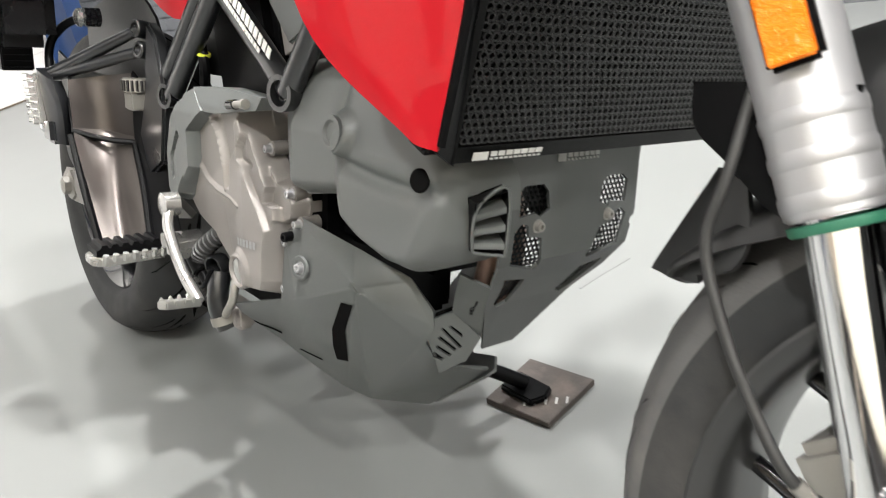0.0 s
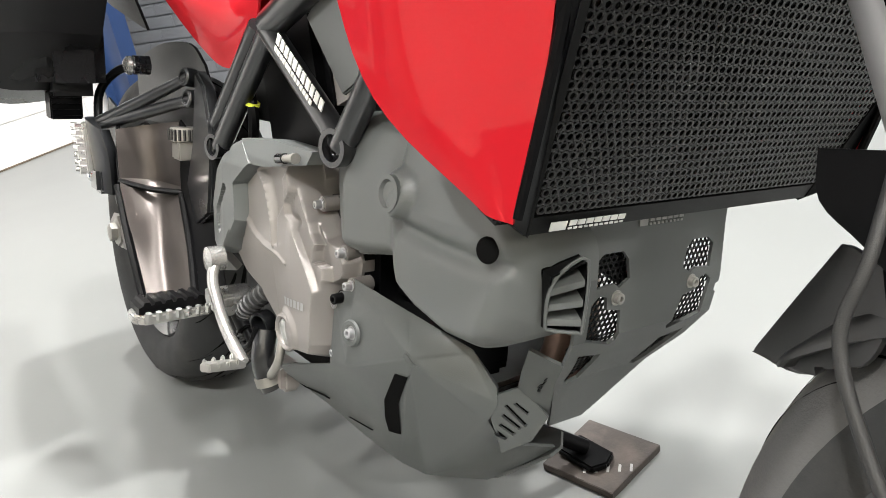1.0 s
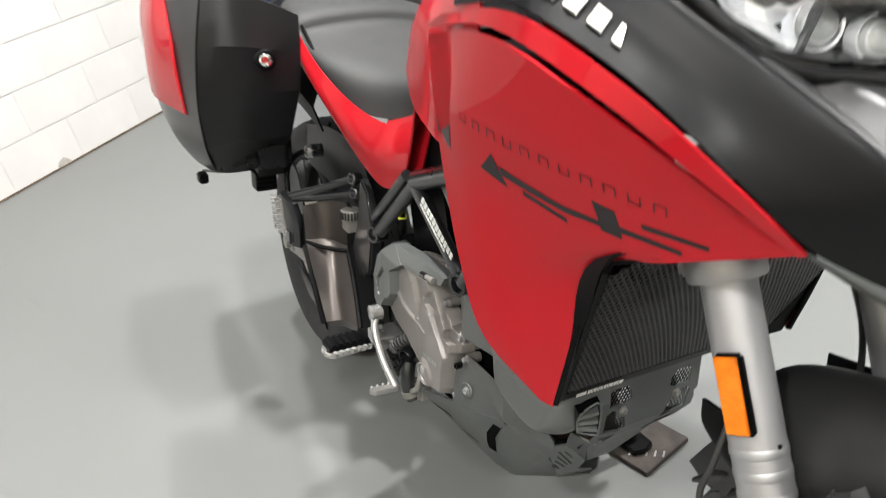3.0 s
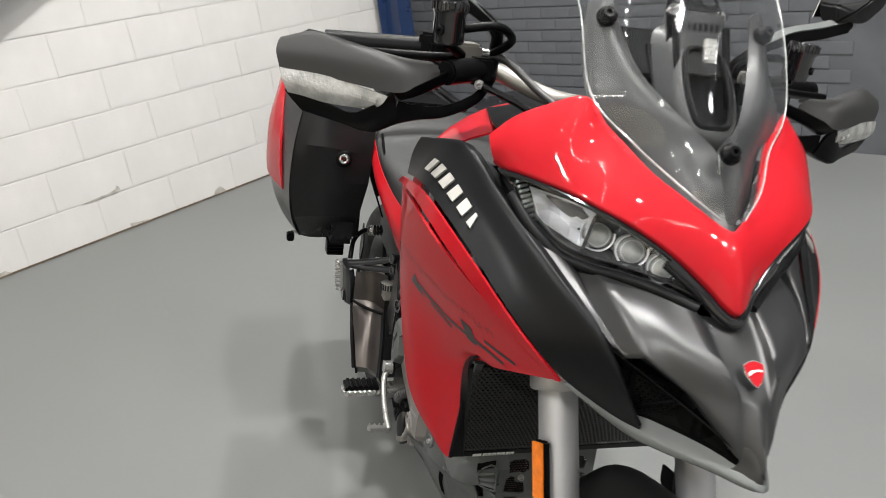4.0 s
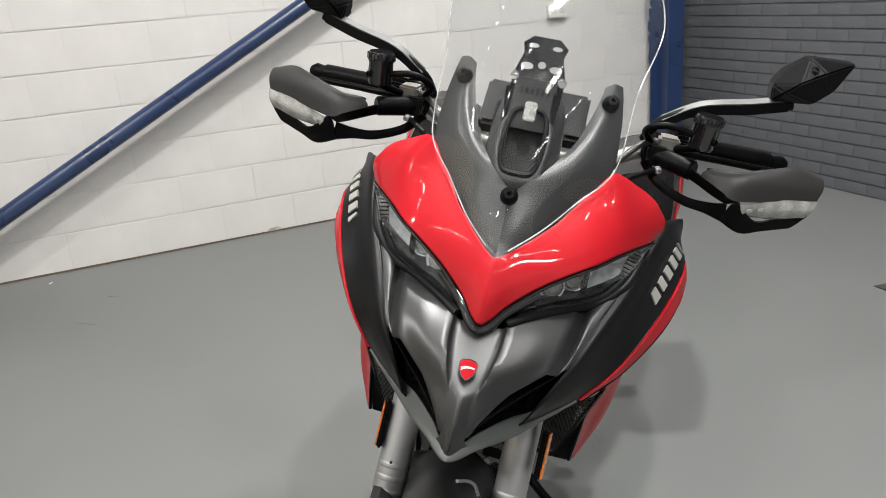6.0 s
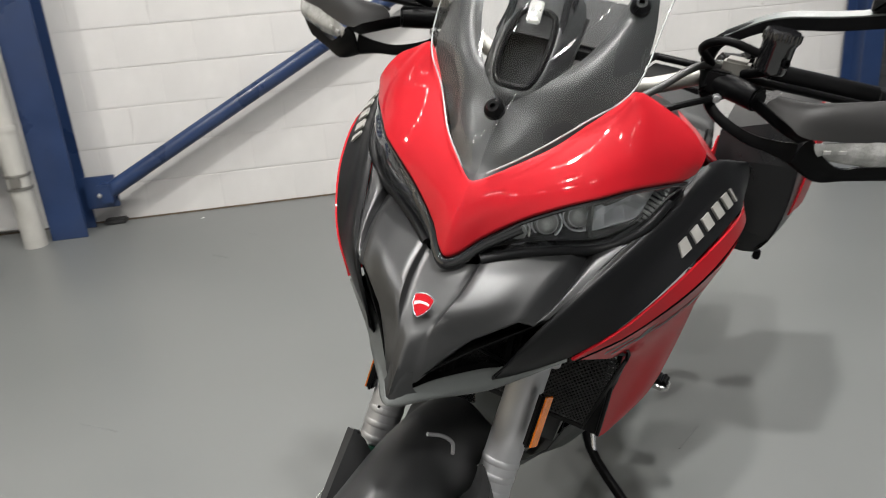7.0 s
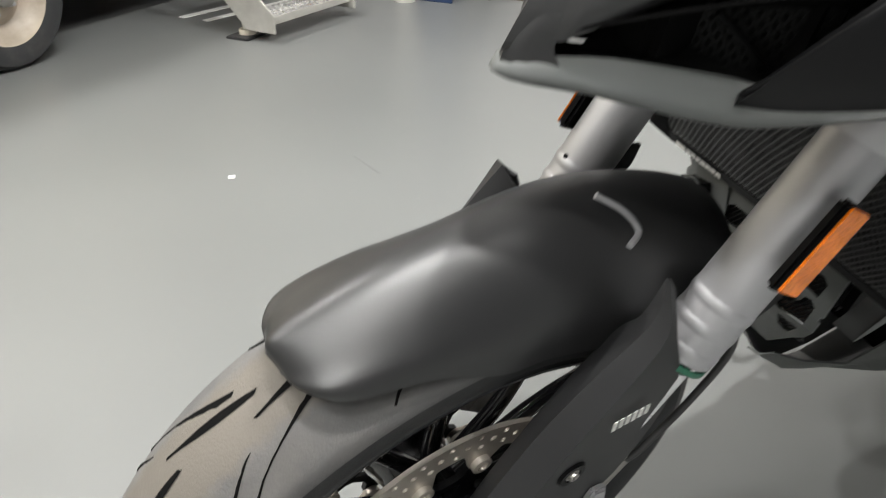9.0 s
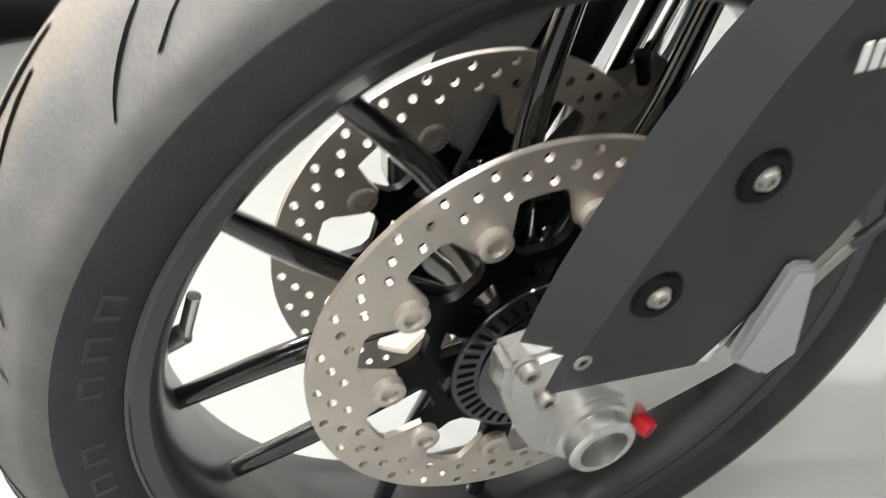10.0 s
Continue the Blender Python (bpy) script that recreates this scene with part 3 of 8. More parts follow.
for k in range(3):
    stud_tread(0.12 + 0.15 * k, -0.165 * k)
for sx in (-0.318, 0.318):
    part("stringer", plate([(0.02, 0.05), (0.02, 0.13), (-0.62, 0.70), (-0.72, 0.70), (-0.72, 0.60), (-0.14, 0.05)], basis((sx - 0.006, 0, 0), (0, 1, 0), (0, 0, 1)), 0.012), ALU, st, bevel=0.002)
part("handrail", tube([(-0.318, -0.62, 0.72), (-0.33, -0.60, 1.15), (-0.34, -0.35, 1.05), (-0.34, -0.12, 0.86), (-0.335, -0.02, 0.66)], 0.019, 12, 6), WHITEP, st, "white painted bent tube")

jk = thing("prop_stand", "steel prop stand with black handle on a foot plate", "jack", ROOM @ pose(-1.107, -2.847, 0))
part("foot_plate", box(-0.09, 0.09, -0.06, 0.06, 0, 0.012), DARK, jk, bevel=0.003)
part("pad", rod((0, 0, 0.012), (0, 0, 0.035), 0.04, 14), CREAM, jk)
part("post", rod((0, 0, 0.03), (0.02, -0.03, 0.42), 0.022, 14), ALU, jk)
part("head", rod((0.02, -0.03, 0.42), (0.021, -0.031, 0.46), 0.042, 16), BLACK, jk, bevel=0.004)
part("grip", tube([(0.02, 0.0, 0.45), (-0.02, 0.05, 0.44), (-0.035, 0.06, 0.39), (0.0, 0.03, 0.36)], 0.008, 8, 4), BLACK, jk)

# the trailer with its wheel
tr = thing("trailer", "cream trailer with an open doorway and dark underside", "trailer", ROOM)
part("chassis", box(-1.95, 3.6, -5.4, -3.50, 0.18, 0.50), DARK, tr, bevel=0.01)
part("sill", box(-1.98, 3.6, -5.4, -3.36, 0.505, 0.60), CREAM, tr, bevel=0.006)
part("deck", box(-1.9, -0.9, -5.2, -3.35, 0.605, 0.62), PLY, tr)
part("inner_wall", box(-1.9, 3.5, -5.25, -5.21, 0.625, 2.4), PLY, tr)
part("side_wall", box(-0.85, 3.6, -3.42, -3.36, 0.605, 2.5), CREAM, tr, bevel=0.004)
part("door_post", box(-1.98, -1.90, -3.46, -3.36, 0.605, 2.5), PIPE, tr, bevel=0.004)
part("end_wall", box(-1.98, -1.93, -5.3, -3.47, 0.605, 2.5), CREAM, tr)
part("roof", box(-1.98, 3.6, -5.4, -3.36, 2.505, 2.56), CREAM, tr)
WH = pose(-0.26, -3.40, 0.285)
tw = part("wheel", moved(lathe([(-0.07, 0.19), (-0.08, 0.22), (-0.078, 0.265), (-0.055, 0.283), (0.055, 0.283), (0.078, 0.265), (0.08, 0.22), (0.07, 0.19)], 40), WH), RUBBER, tr, "worn black trailer tyre")
part("rim", moved(lathe([(0.07, 0.19), (0.055, 0.185), (0.02, 0.16), (0.0, 0.12), (0.02, 0.08), (0.035, 0.05), (0.035, 0.0)], 40), WH), RIMPAINT, tw, "cream painted steel rim")
part("hub_cap", moved(lathe([(0.035, 0.045), (0.075, 0.04), (0.085, 0.02), (0.085, 0)], 24), WH), BRONZE, tw, "brown greasy hub")
for k in range(5):
    a = 2 * math.pi * k / 5
    part("wheel_nut", moved(bolt((0.07 * math.cos(a), 0.03, 0.07 * math.sin(a)), (0, 1, 0), 0.01, 0.012, False), WH), SILVER, tw)
for yy, l in ((-3.35, 1.0), (-3.20, 0.7)):
    ln = new("floor_line", mesh_of("floor_line", plate([(-0.02, 0), (0.02, 0), (0.02, l), (-0.02, l)], ROOM @ pose(-1.25, yy, 0.0) @ pose(0, 0, 0, 0, 0, 80), 0.004), PAPER))
    tagged(ln, "worn white painted line on the floor", "marking", kind="structure")

# dirt gap along the foot of the block wall, and the chip in the second course
GAP = material("brown_grit", (0.10, 0.075, 0.05), 0.9, vary=0.35, scale=12, grain=90, bump=0.6)
structure("trim", box(XW - 0.002, XW + 0.012, -4.4, YD - 0.02, 0.0005, 0.008), GAP, "line of brown grit along the wall's foot", "grit")
CHIP = material("bare_block", (0.36, 0.34, 0.31), 0.9, vary=0.25, scale=30, grain=160, bump=0.8)
for cy0, pts in ((0.20, [(0, 0.226), (0.09, 0.224), (0.15, 0.231), (0.20, 0.228), (0.23, 0.240), (0.225, 0.262), (0.214, 0.268), (0.205, 0.250), (0.17, 0.240), (0.11, 0.238), (0.05, 0.232)]), (1.0, [(0.0, 0.0), (0.02, 0.035), (0.06, 0.05), (0.09, 0.02), (0.10, 0.0)]), (-0.35, [(0.0, 0.0), (0.01, 0.022), (0.07, 0.03), (0.11, 0.0)]), (0.43, [(0, 0.0), (0.0, 0.03), (0.05, 0.022), (0.12, 0.012), (0.14, 0.0)])):
    o = structure("trim", plate([(cy0 + u, z) for u, z in pts], basis((XW + 0.0025, 0, 0), (0, 1, 0), (0, 0, 1)), 0.003), CHIP, "chipped bare patch in the painted block wall", "chip")

SCUFF = material("floor_scuff", (0.140, 0.144, 0.142), 0.40, vary=0.2, scale=9, bump=0.02)
rs = random.Random(11)
for k in range(7):
    x, y, a = rs.uniform(-1.4, 2.6), rs.uniform(-2.2, 2.4), rs.uniform(0, 180)
    l, w = rs.uniform(0.05, 0.22), rs.uniform(0.002, 0.005)
    ob = new("floor_scuff", mesh_of("floor_scuff", plate([(-l / 2, -w), (0, -w * 0.4), (l / 2, -w * 0.8), (l / 2, w * 0.3), (0, w), (-l / 2, w * 0.2)], pose(x, y, 0.0, 0, 0, a), 0.0012), SCUFF))
    tagged(ob, "faint dark scuff mark on the painted floor", "marking", group="floor scuffs", kind="structure")

# ---------- the motorcycle ----------
bike = thing("motorcycle", "red and black adventure touring motorcycle leaning on its side stand", "motorcycle", BIKE)
SIDES = (-1, 1)                # right-hand and left-hand side
FX, FZ = 1.602, 0.324          # front axle
RX, RZ = 0.0, 0.316            # rear axle


def both(name, build, mats, label="", sharp=38, bevel=0.0, parent=None, sides=SIDES):
    """A right-hand part and its mirror image."""
    made = {}
    for s in sides:
        made[s] = part(name, flipped(build(), s), mats, parent[s] if isinstance(parent, dict) else (parent or bike), label, sharp, bevel)
    return made


# ---- wheels ----
def tyre(name, cx, cz, R, half, rim, parent, dusty=True):
    prof = [(-half * 0.80, rim), (-half * 0.99, rim + 0.014), (-half * 1.06, rim + (R - rim) * 0.42), (-half * 1.02, rim + (R - rim) * 0.62), (-half * 0.86, R - 0.021),
            (-half * 0.6, R - 0.0085), (-half * 0.3, R - 0.002), (0, R)]
    prof = prof + [(-y, r) for y, r in prof[-2::-1]]
    dense = curve_points([(y, r, 0) for y, r in prof], 3)
    bm = lathe([(p.x, p.y) for p in dense], 120)
    for f in bm.faces:
        c = f.calc_center_median()
        r = math.hypot(c.x, c.z)
        f.material_index = 0 if not dusty or r < rim + (R - rim) * 0.49 else 1
    return part(name, moved(bm, pose(cx, 0, cz)), [RUBBER, SHOULDER], parent, "worn sports tyre", sharp=60)


def crown(y, R, half):
    """Radius of the tread at the offset y."""
    q = abs(y) / half
    return R - 0.021 * min(1.3, q / 0.86) ** 2.1


# nothing is cut: dark strips on the tread paint the shade of its grooves
def grooves(cx, cz, R, half, count, parent):
    bm = bmesh.new()
    for k in range(count):
        for s in (-1, 1):
            for y0, y1, a0, a1, w in ((0.003, 0.014, 0.0, 0.27, 0.0026), (0.015, 0.053, 0.05, 0.38, 0.0025), (0.029, 0.057, -0.16, 0.0, 0.0022)):
                base = 2 * math.pi * (k + (0.5 if s > 0 else 0)) / count
                row = []
                for i in range(9):
                    t = i / 8
                    y = s * (y0 + (y1 - y0) * t ** 1.3) * half / 0.06
                    a = base - a0 - (a1 - a0) * t
                    ww = w * (0.35 + 1.2 * math.sin(math.pi * min(0.97, t + 0.12)))
                    r = crown(y, R, half) + 0.0006
                    row.append([bm.verts.new((cx + r * math.cos(a + d * ww / R), y + d * ww * 0.8 * s, cz + r * math.sin(a + d * ww / R))) for d in (-1, 1)])
                for p, q in zip(row, row[1:]):
                    bm.faces.new((p[0], p[1], q[1], q[0]))
    o = part("groove_shade", bm, SHADE, parent, "dark strips painted as shaded tread grooves")
    tagged(o, kind="stuff")


def spoke(cx, cz, a, spread, r0, r1, w0, w1):
    parts = []
    for s in (-1, 1):
        a1 = a + s * spread
        p0 = V(cx + r0 * math.cos(a), s * 0.006, cz + r0 * math.sin(a))
        p1 = V(cx + (r0 * 0.45 + r1 * 0.55) * math.cos(a + s * spread * 0.72), 0.0, cz + (r0 * 0.45 + r1 * 0.55) * math.sin(a + s * spread * 0.72))
        p2 = V(cx + r1 * math.cos(a1), 0, cz + r1 * math.sin(a1))
        b = tube([p0, p1, p2], w0, 10, 5, taper=w1)
        parts.append(b)
    return join(*parts)


def disc_rotor(cx, cz, y, r0, r1, phase, name, parent):
    """A drilled ring with ten inner tabs."""
    bm = bmesh.new()

    def loop(pts):
        vs = [bm.verts.new((cx + r * math.cos(a), y, cz + r * math.sin(a))) for r, a in pts]
        for p, q in zip(vs, vs[1:] + vs[:1]):
            bm.edges.new((p, q))
    loop([(r1, 2 * math.pi * k / 100) for k in range(100)])
    inner = []
    for k in range(160):
        a = 2 * math.pi * k / 160
        off = abs((math.degrees(a) - phase + 18) % 36 - 18)
        inner.append((r0 - 0.026 * max(0.0, min(1.0, (10.5 - off) / 4.5)), a))
    loop(inner)
    for k in range(30):
        for j in range(3):
            a0, rr = 2 * math.pi * (k + 0.42 * j) / 30, r0 + (r1 - r0) * (0.24 + 0.27 * j)
            hole = [(rr * math.cos(a0) + 0.0034 * math.cos(i * math.pi / 4), rr * math.sin(a0) + 0.0034 * math.sin(i * math.pi / 4)) for i in range(8)]
            loop([(math.hypot(p, q), math.atan2(q, p)) for p, q in hole])
    bmesh.ops.triangle_fill(bm, use_beauty=True, use_dissolve=False, edges=bm.edges[:], normal=(0, 1, 0))
    thicken(bm, 0.0048)
    return part(name, bm, DISC, parent, "drilled steel brake disc")


def build_front_wheel():
    w = tyre("front_wheel", FX, FZ, 0.325, 0.060, 0.243, bike)
    w["label"] = "front wheel with a worn dusty sports tyre"
    grooves(FX, FZ, 0.325, 0.060, 13, w)
    rim = [(-0.048, 0.2495), (-0.0555, 0.2505), (-0.0565, 0.2475), (-0.053, 0.239), (-0.046, 0.232), (-0.020, 0.227), (0.020, 0.227), (0.046, 0.232), (0.053, 0.239), (0.0565, 0.2475), (0.0555, 0.2505), (0.048, 0.2495), (0.03, 0.2445), (-0.03, 0.2445)]
    part("rim", moved(lathe(rim, 96, True), pose(FX, 0, FZ)), RIMB, w, "satin black cast rim")
    part("rim_lip", moved(lathe([(0.0562, 0.2485), (0.0572, 0.2472), (0.0536, 0.2385), (0.0526, 0.239)], 96, True), pose(FX, 0, FZ)), FRAME, w)
    part("hub", moved(lathe([(-0.062, 0), (-0.062, 0.030), (-0.058, 0.050), (-0.03, 0.040), (0.03, 0.040), (0.058, 0.050), (0.062, 0.030), (0.062, 0)], 40), pose(FX, 0, FZ)), GLOSS, w)
    for k in range(6):
        part("spoke", spoke(FX, FZ, 2 * math.pi * k / 6 + radians(11.5), 0.33, 0.036, 0.232, 0.0105, 0.0070), GLOSS, w, "slim gloss black forked spoke")
    for s in SIDES:
        y, phase = (0.045, -8.0) if s > 0 else (-0.066, -6.0)
        d = disc_rotor(FX + 0.004, FZ + 0.005, y - 0.0024, 0.120, 0.150, phase, "brake_disc", w)
        n = 10
        star, ports = [], []
        for k in range(n):
            a = 2 * math.pi * k / n + radians(phase)
            for r, da in ((0.078, -0.20), (0.084, -0.12), (0.100, -0.085), (0.100, 0.085), (0.084, 0.12), (0.078, 0.20)):
                star.append((r * math.cos(a + da), -r * math.sin(a + da)))
            b = a + math.pi / n
            ports.append([(r * math.cos(b + da), -r * math.sin(b + da)) for r, da in ((0.050, -0.10), (0.050, 0.10), (0.069, 0.17), (0.069, -0.17))])
        part("disc_carrier", holed(star, ports, basis((FX + 0.004, y - 0.0035, FZ + 0.005), (1, 0, 0), (0, 0, -1)), 0.007), BLACK, d, "black disc carrier")
        for k in range(n):
            a = 2 * math.pi * k / n + radians(phase)
            part("disc_bobbin", at(lathe([(-0.004, 0), (-0.004, 0.0105), (0.0034, 0.0105), (0.0042, 0.0090), (0.0042, 0.0058), (0.001, 0.0052), (0.001, 0)], 18), (FX + 0.004 + 0.101 * math.cos(a), y, FZ + 0.005 + 0.101 * math.sin(a))), DISC, d, "pale grey disc bobbin")
    ring = at(lathe([(-0.001, 0.046), (-0.001, 0.064), (0.001, 0.064), (0.001, 0.046)], 60, True), (FX + 0.004, 0.056, FZ + 0.005))
    teeth = [box(-0.0014, 0.0014, -0.0015, 0.0015, -0.0055, 0.0055) for k in range(44)]
    for k, b in enumerate(teeth):
        a = 2 * math.pi * k / 44
        moved(b, Matrix.Translation((FX + 0.004 + 0.0555 * math.cos(a), 0.0562, FZ + 0.005 + 0.0555 * math.sin(a))) @ Matrix.Rotation(-a + math.pi / 2, 4, "Y"))
    part("sensor_ring", ring, FRAME, w, "grey slotted sensor ring")
    # dark bars across the uncut ring paint its shaded slots
    tagged(part("sensor_slot_shade", join(*teeth), SHADE, w), kind="stuff")
    part("valve", join(rod((FX + 0.228, 0.0, FZ + 0.020), (FX + 0.214, 0.003, FZ + 0.030), 0.0065, 12), rod((FX + 0.214, 0.003, FZ + 0.030), (FX + 0.206, 0.004, FZ + 0.058), 0.0042, 10)), BRIGHT, w, "bright metal tyre valve")

    # raised sidewall marking as plain bars
    def wall(u, v, h):
        a, r = -0.45 + u, 0.259 + v * 0.014
        y = 0.0594 + (r - 0.257) * 0.206 if r < 0.2774 else 0.0636 - (r - 0.2774) * 0.15
        return V(FX + r * math.cos(a), y + h + 0.0006, FZ + r * math.sin(a))
    bars = []
    for k in range(10):
        if k != 6:
            a0 = 0.095 * k
            bars += [(a0, a0 + 0.012, 0.1, 0.9), (a0 + 0.046, a0 + 0.058, 0.1, 0.9), (a0 + 0.013, a0 + 0.045, 0.74, 0.9)]
    tagged(part("sidewall_marking", blocks_on(wall, bars, 0.0007), LETTER, w), kind="stuff")
    return w


def build_rear_wheel():
    w = tyre("rear_wheel", RX, RZ, 0.318, 0.085, 0.217, bike, False)
    w["label"] = "rear wheel with a wide black tyre"
    grooves(RX, RZ, 0.318, 0.085, 16, w)
    part("rim", moved(lathe([(-0.065, 0.22), (-0.07, 0.213), (-0.06, 0.20), (-0.03, 0.185), (0.03, 0.185), (0.06, 0.20), (0.07, 0.213), (0.065, 0.22), (0.04, 0.205), (-0.04, 0.205)], 72, True), pose(RX, 0, RZ)), GLOSS, w)
    part("hub", moved(lathe([(-0.08, 0), (-0.08, 0.05), (0.08, 0.05), (0.08, 0)], 32), pose(RX, 0, RZ)), GLOSS, w)
    for k in range(5):
        part("spoke", spoke(RX, RZ, 2 * math.pi * k / 5 + 0.2, 0.36, 0.045, 0.19, 0.015, 0.010), GLOSS, w)
    part("brake_disc", at(lathe([(-0.0025, 0.085), (-0.0025, 0.132), (0.0025, 0.132), (0.0025, 0.085)], 60, True), (RX, -0.075, RZ)), DISC, w)
    return w


front_wheel = build_front_wheel()
build_rear_wheel()

# ---- fork ----
RAKE = 0.467
AX = V(-0.423, 0, 0.906)


def leg(z, y=0.099, dx=0.0):
    """A point on a fork leg; the bars are turned a little, so that the left leg stands further forward."""
    return V(1.5705 + (0.0125 if y > 0 else -0.0125 if y < 0 else 0.0) - (z - 0.322) * RAKE + dx, y, z)


fork = {}
for s in SIDES:
    y = 0.099 if s > 0 else -0.103
    dz = 0.0 if s > 0 else -0.014
    top, low = leg(0.90, y), leg(0.590 + dz, y)
    bm = join(rod(low, top, 0.0275, 32))
    fork[s] = part("fork_leg", bm, SILVER, bike, "silver grey upside-down fork leg", bevel=0.0015)
    rings = [at(lathe([(-0.005, 0.0276), (-0.003, 0.0284), (0.003, 0.0284), (0.005, 0.0276)], 32), leg(z + dz, y), AX) for z in (0.599, 0.620, 0.640)]
    for r in rings:
        part("fork_ring", r, SILVER, fork[s])
    part("dust_seal", at(lathe([(-0.0035, 0.021), (-0.0035, 0.0262), (-0.002, 0.0272), (0.002, 0.0272), (0.0025, 0.0255)], 32), leg(0.586 + dz, y), AX), GREEN, fork[s], "dark green fork seal")
    part("inner_tube", rod(leg(0.36, s * 0.090, -0.030), leg(0.578, s * 0.097, -0.002), 0.0198, 28), CHROME, fork[s], "polished chrome slider tube")
    col = at(lathe([(-0.017, 0.029), (-0.017, 0.037), (-0.013, 0.039), (0.013, 0.039), (0.017, 0.037), (0.017, 0.029)], 36), leg(0.795, y), AX)
    part("clamp_collar", col, SILVER, fork[s], "pale cast clamp collar", bevel=0.001)
    part("clamp_lug", moved(box(-0.055, -0.025, -0.018, 0.018, -0.014, 0.014), Matrix.Translation(leg(0.797, s * 0.098)) @ Matrix.Rotation(radians(-25), 4, "Y")), SILVER, fork[s], bevel=0.004)

    # axle foot, pinch bolts and nut
    ax_, az_ = FX + 0.004, FZ + 0.005
    up_ = basis((0, s * 0.088, 0), (1, 0, 0), (0, 0, 1))
    shape = [(1.668, 0.396), (1.667, 0.372), (1.652, 0.336), (1.638, 0.312), (1.612, 0.298), (1.586, 0.304), (1.574, 0.330), (1.585, 0.362), (1.600, 0.378), (1.634, 0.402)]
    fp = part("axle_foot", join(plate(shape, up_ @ Matrix.Translation((0, 0, -0.024 if s > 0 else 0.0)), 0.024), rod((ax_, s * 0.060, az_), (ax_, s * 0.114, az_), 0.031, 28)), BRIGHT, fork[s], "bright machined axle clamp", bevel=0.004)
    arm_ = [(1.600, 0.376), (1.560, 0.366), (1.522, 0.364), (1.502, 0.382), (1.484, 0.420), (1.474, 0.410), (1.474, 0.350), (1.504, 0.330), (1.556, 0.306), (1.590, 0.306)]
    part("caliper_arm", plate(arm_, up_ @ Matrix.Translation((0, 0, -0.014 if s > 0 else 0.0)), 0.014), BRIGHT, fp, "cast silver caliper bracket", bevel=0.004)
    part("axle_nut", at(lathe([(0, 0.024), (0.004, 0.024), (0.005, 0.021), (0.014, 0.021), (0.016, 0.019), (0.016, 0.0150), (0.004, 0.0140), (0.004, 0)], 24), (ax_, s * 0.114, az_), (0, s, 0)), BRIGHT, fp)
    for bx, bz in ((1.657, 0.392), (1.642, 0.366), (1.628, 0.394)):
        part("pinch_bolt", bolt((bx, s * 0.113, bz), (0, s, 0), 0.0055, 0.004), BRONZE, fp)

    # reflector on the leg
    rf = part("reflector_base", moved(box(-0.0175, 0.0115, -0.005, 0.005, -0.040, 0.040), Matrix.Translation(leg(0.726, 0.135, 0.0345) if s > 0 else leg(0.690, -0.134, 0.018)) @ Matrix.Rotation(radians(-25), 4, "Y") @ Matrix.Rotation(s * radians(-12), 4, "Z")), BLACK, fork[s], bevel=0.003)
    part("reflector", moved(join(box(-0.016, 0.009, 0.005 if s > 0 else -0.0075, 0.0075 if s > 0 else -0.005, -0.038, 0.038)), Matrix.Translation(leg(0.726, 0.135, 0.0345) if s > 0 else leg(0.690, -0.134, 0.018)) @ Matrix.Rotation(radians(-25), 4, "Y") @ Matrix.Rotation(s * radians(-12), 4, "Z")), AMBER, fork[s], "orange fork reflector", bevel=0.0015)

part("lower_yoke", join(moved(box(-0.055, 0.02, -0.125, 0.125, -0.022, 0.022), Matrix.Translation(leg(0.855, 0)) @ Matrix.Rotation(radians(-25), 4, "Y"))), BLACK, bike, bevel=0.006)


# fork guards: a flat side with a folded front
def fork_guard(full=True):
    rows = [
        [(1.514, -0.085, 0.642), (1.514, -0.070, 0.610), (1.550, -0.066, 0.546), (1.591, -0.066, 0.470), (1.621, -0.066, 0.396), (1.641, -0.068, 0.350)],
        [(1.520, -0.101, 0.656), (1.556, -0.100, 0.612), (1.594, -0.099, 0.560), (1.622, -0.098, 0.500), (1.644, -0.098, 0.445), (1.660, -0.098, 0.382)],
        [(1.516, -0.114, 0.652), (1.538, -0.117, 0.604), (1.572, -0.118, 0.548), (1.598, -0.118, 0.486), (1.620, -0.118, 0.434), (1.640, -0.115, 0.372)],
        [(1.499, -0.113, 0.637), (1.468, -0.115, 0.573), (1.466, -0.114, 0.505), (1.484, -0.113, 0.440), (1.512, -0.113, 0.408), (1.544, -0.112, 0.362)],
        [(1.494, -0.092, 0.637), (1.464, -0.096, 0.573), (1.462, -0.096, 0.505), (1.480, -0.096, 0.438), (1.508, -0.096, 0.406), (1.538, -0.094, 0.360)],
    ]
    if full:
        for r, p in zip(rows, ((1.513, -0.090, 0.686), (1.519, -0.094, 0.692), (1.517, -0.098, 0.690), (1.509, -0.098, 0.682), (1.503, -0.086, 0.676))):
            r.insert(0, p)
    else:
        rows[3] = [(1.499, -0.113, 0.637), (1.474, -0.116, 0.573), (1.492, -0.116, 0.505), (1.515, -0.116, 0.440), (1.530, -0.115, 0.412), (1.552, -0.112, 0.362)]
        rows[4] = [(x - 0.003, -0.104, z) for x, y, z in rows[3]]
    return sheet(rows, 4, 3, 0.003, line_u=True)


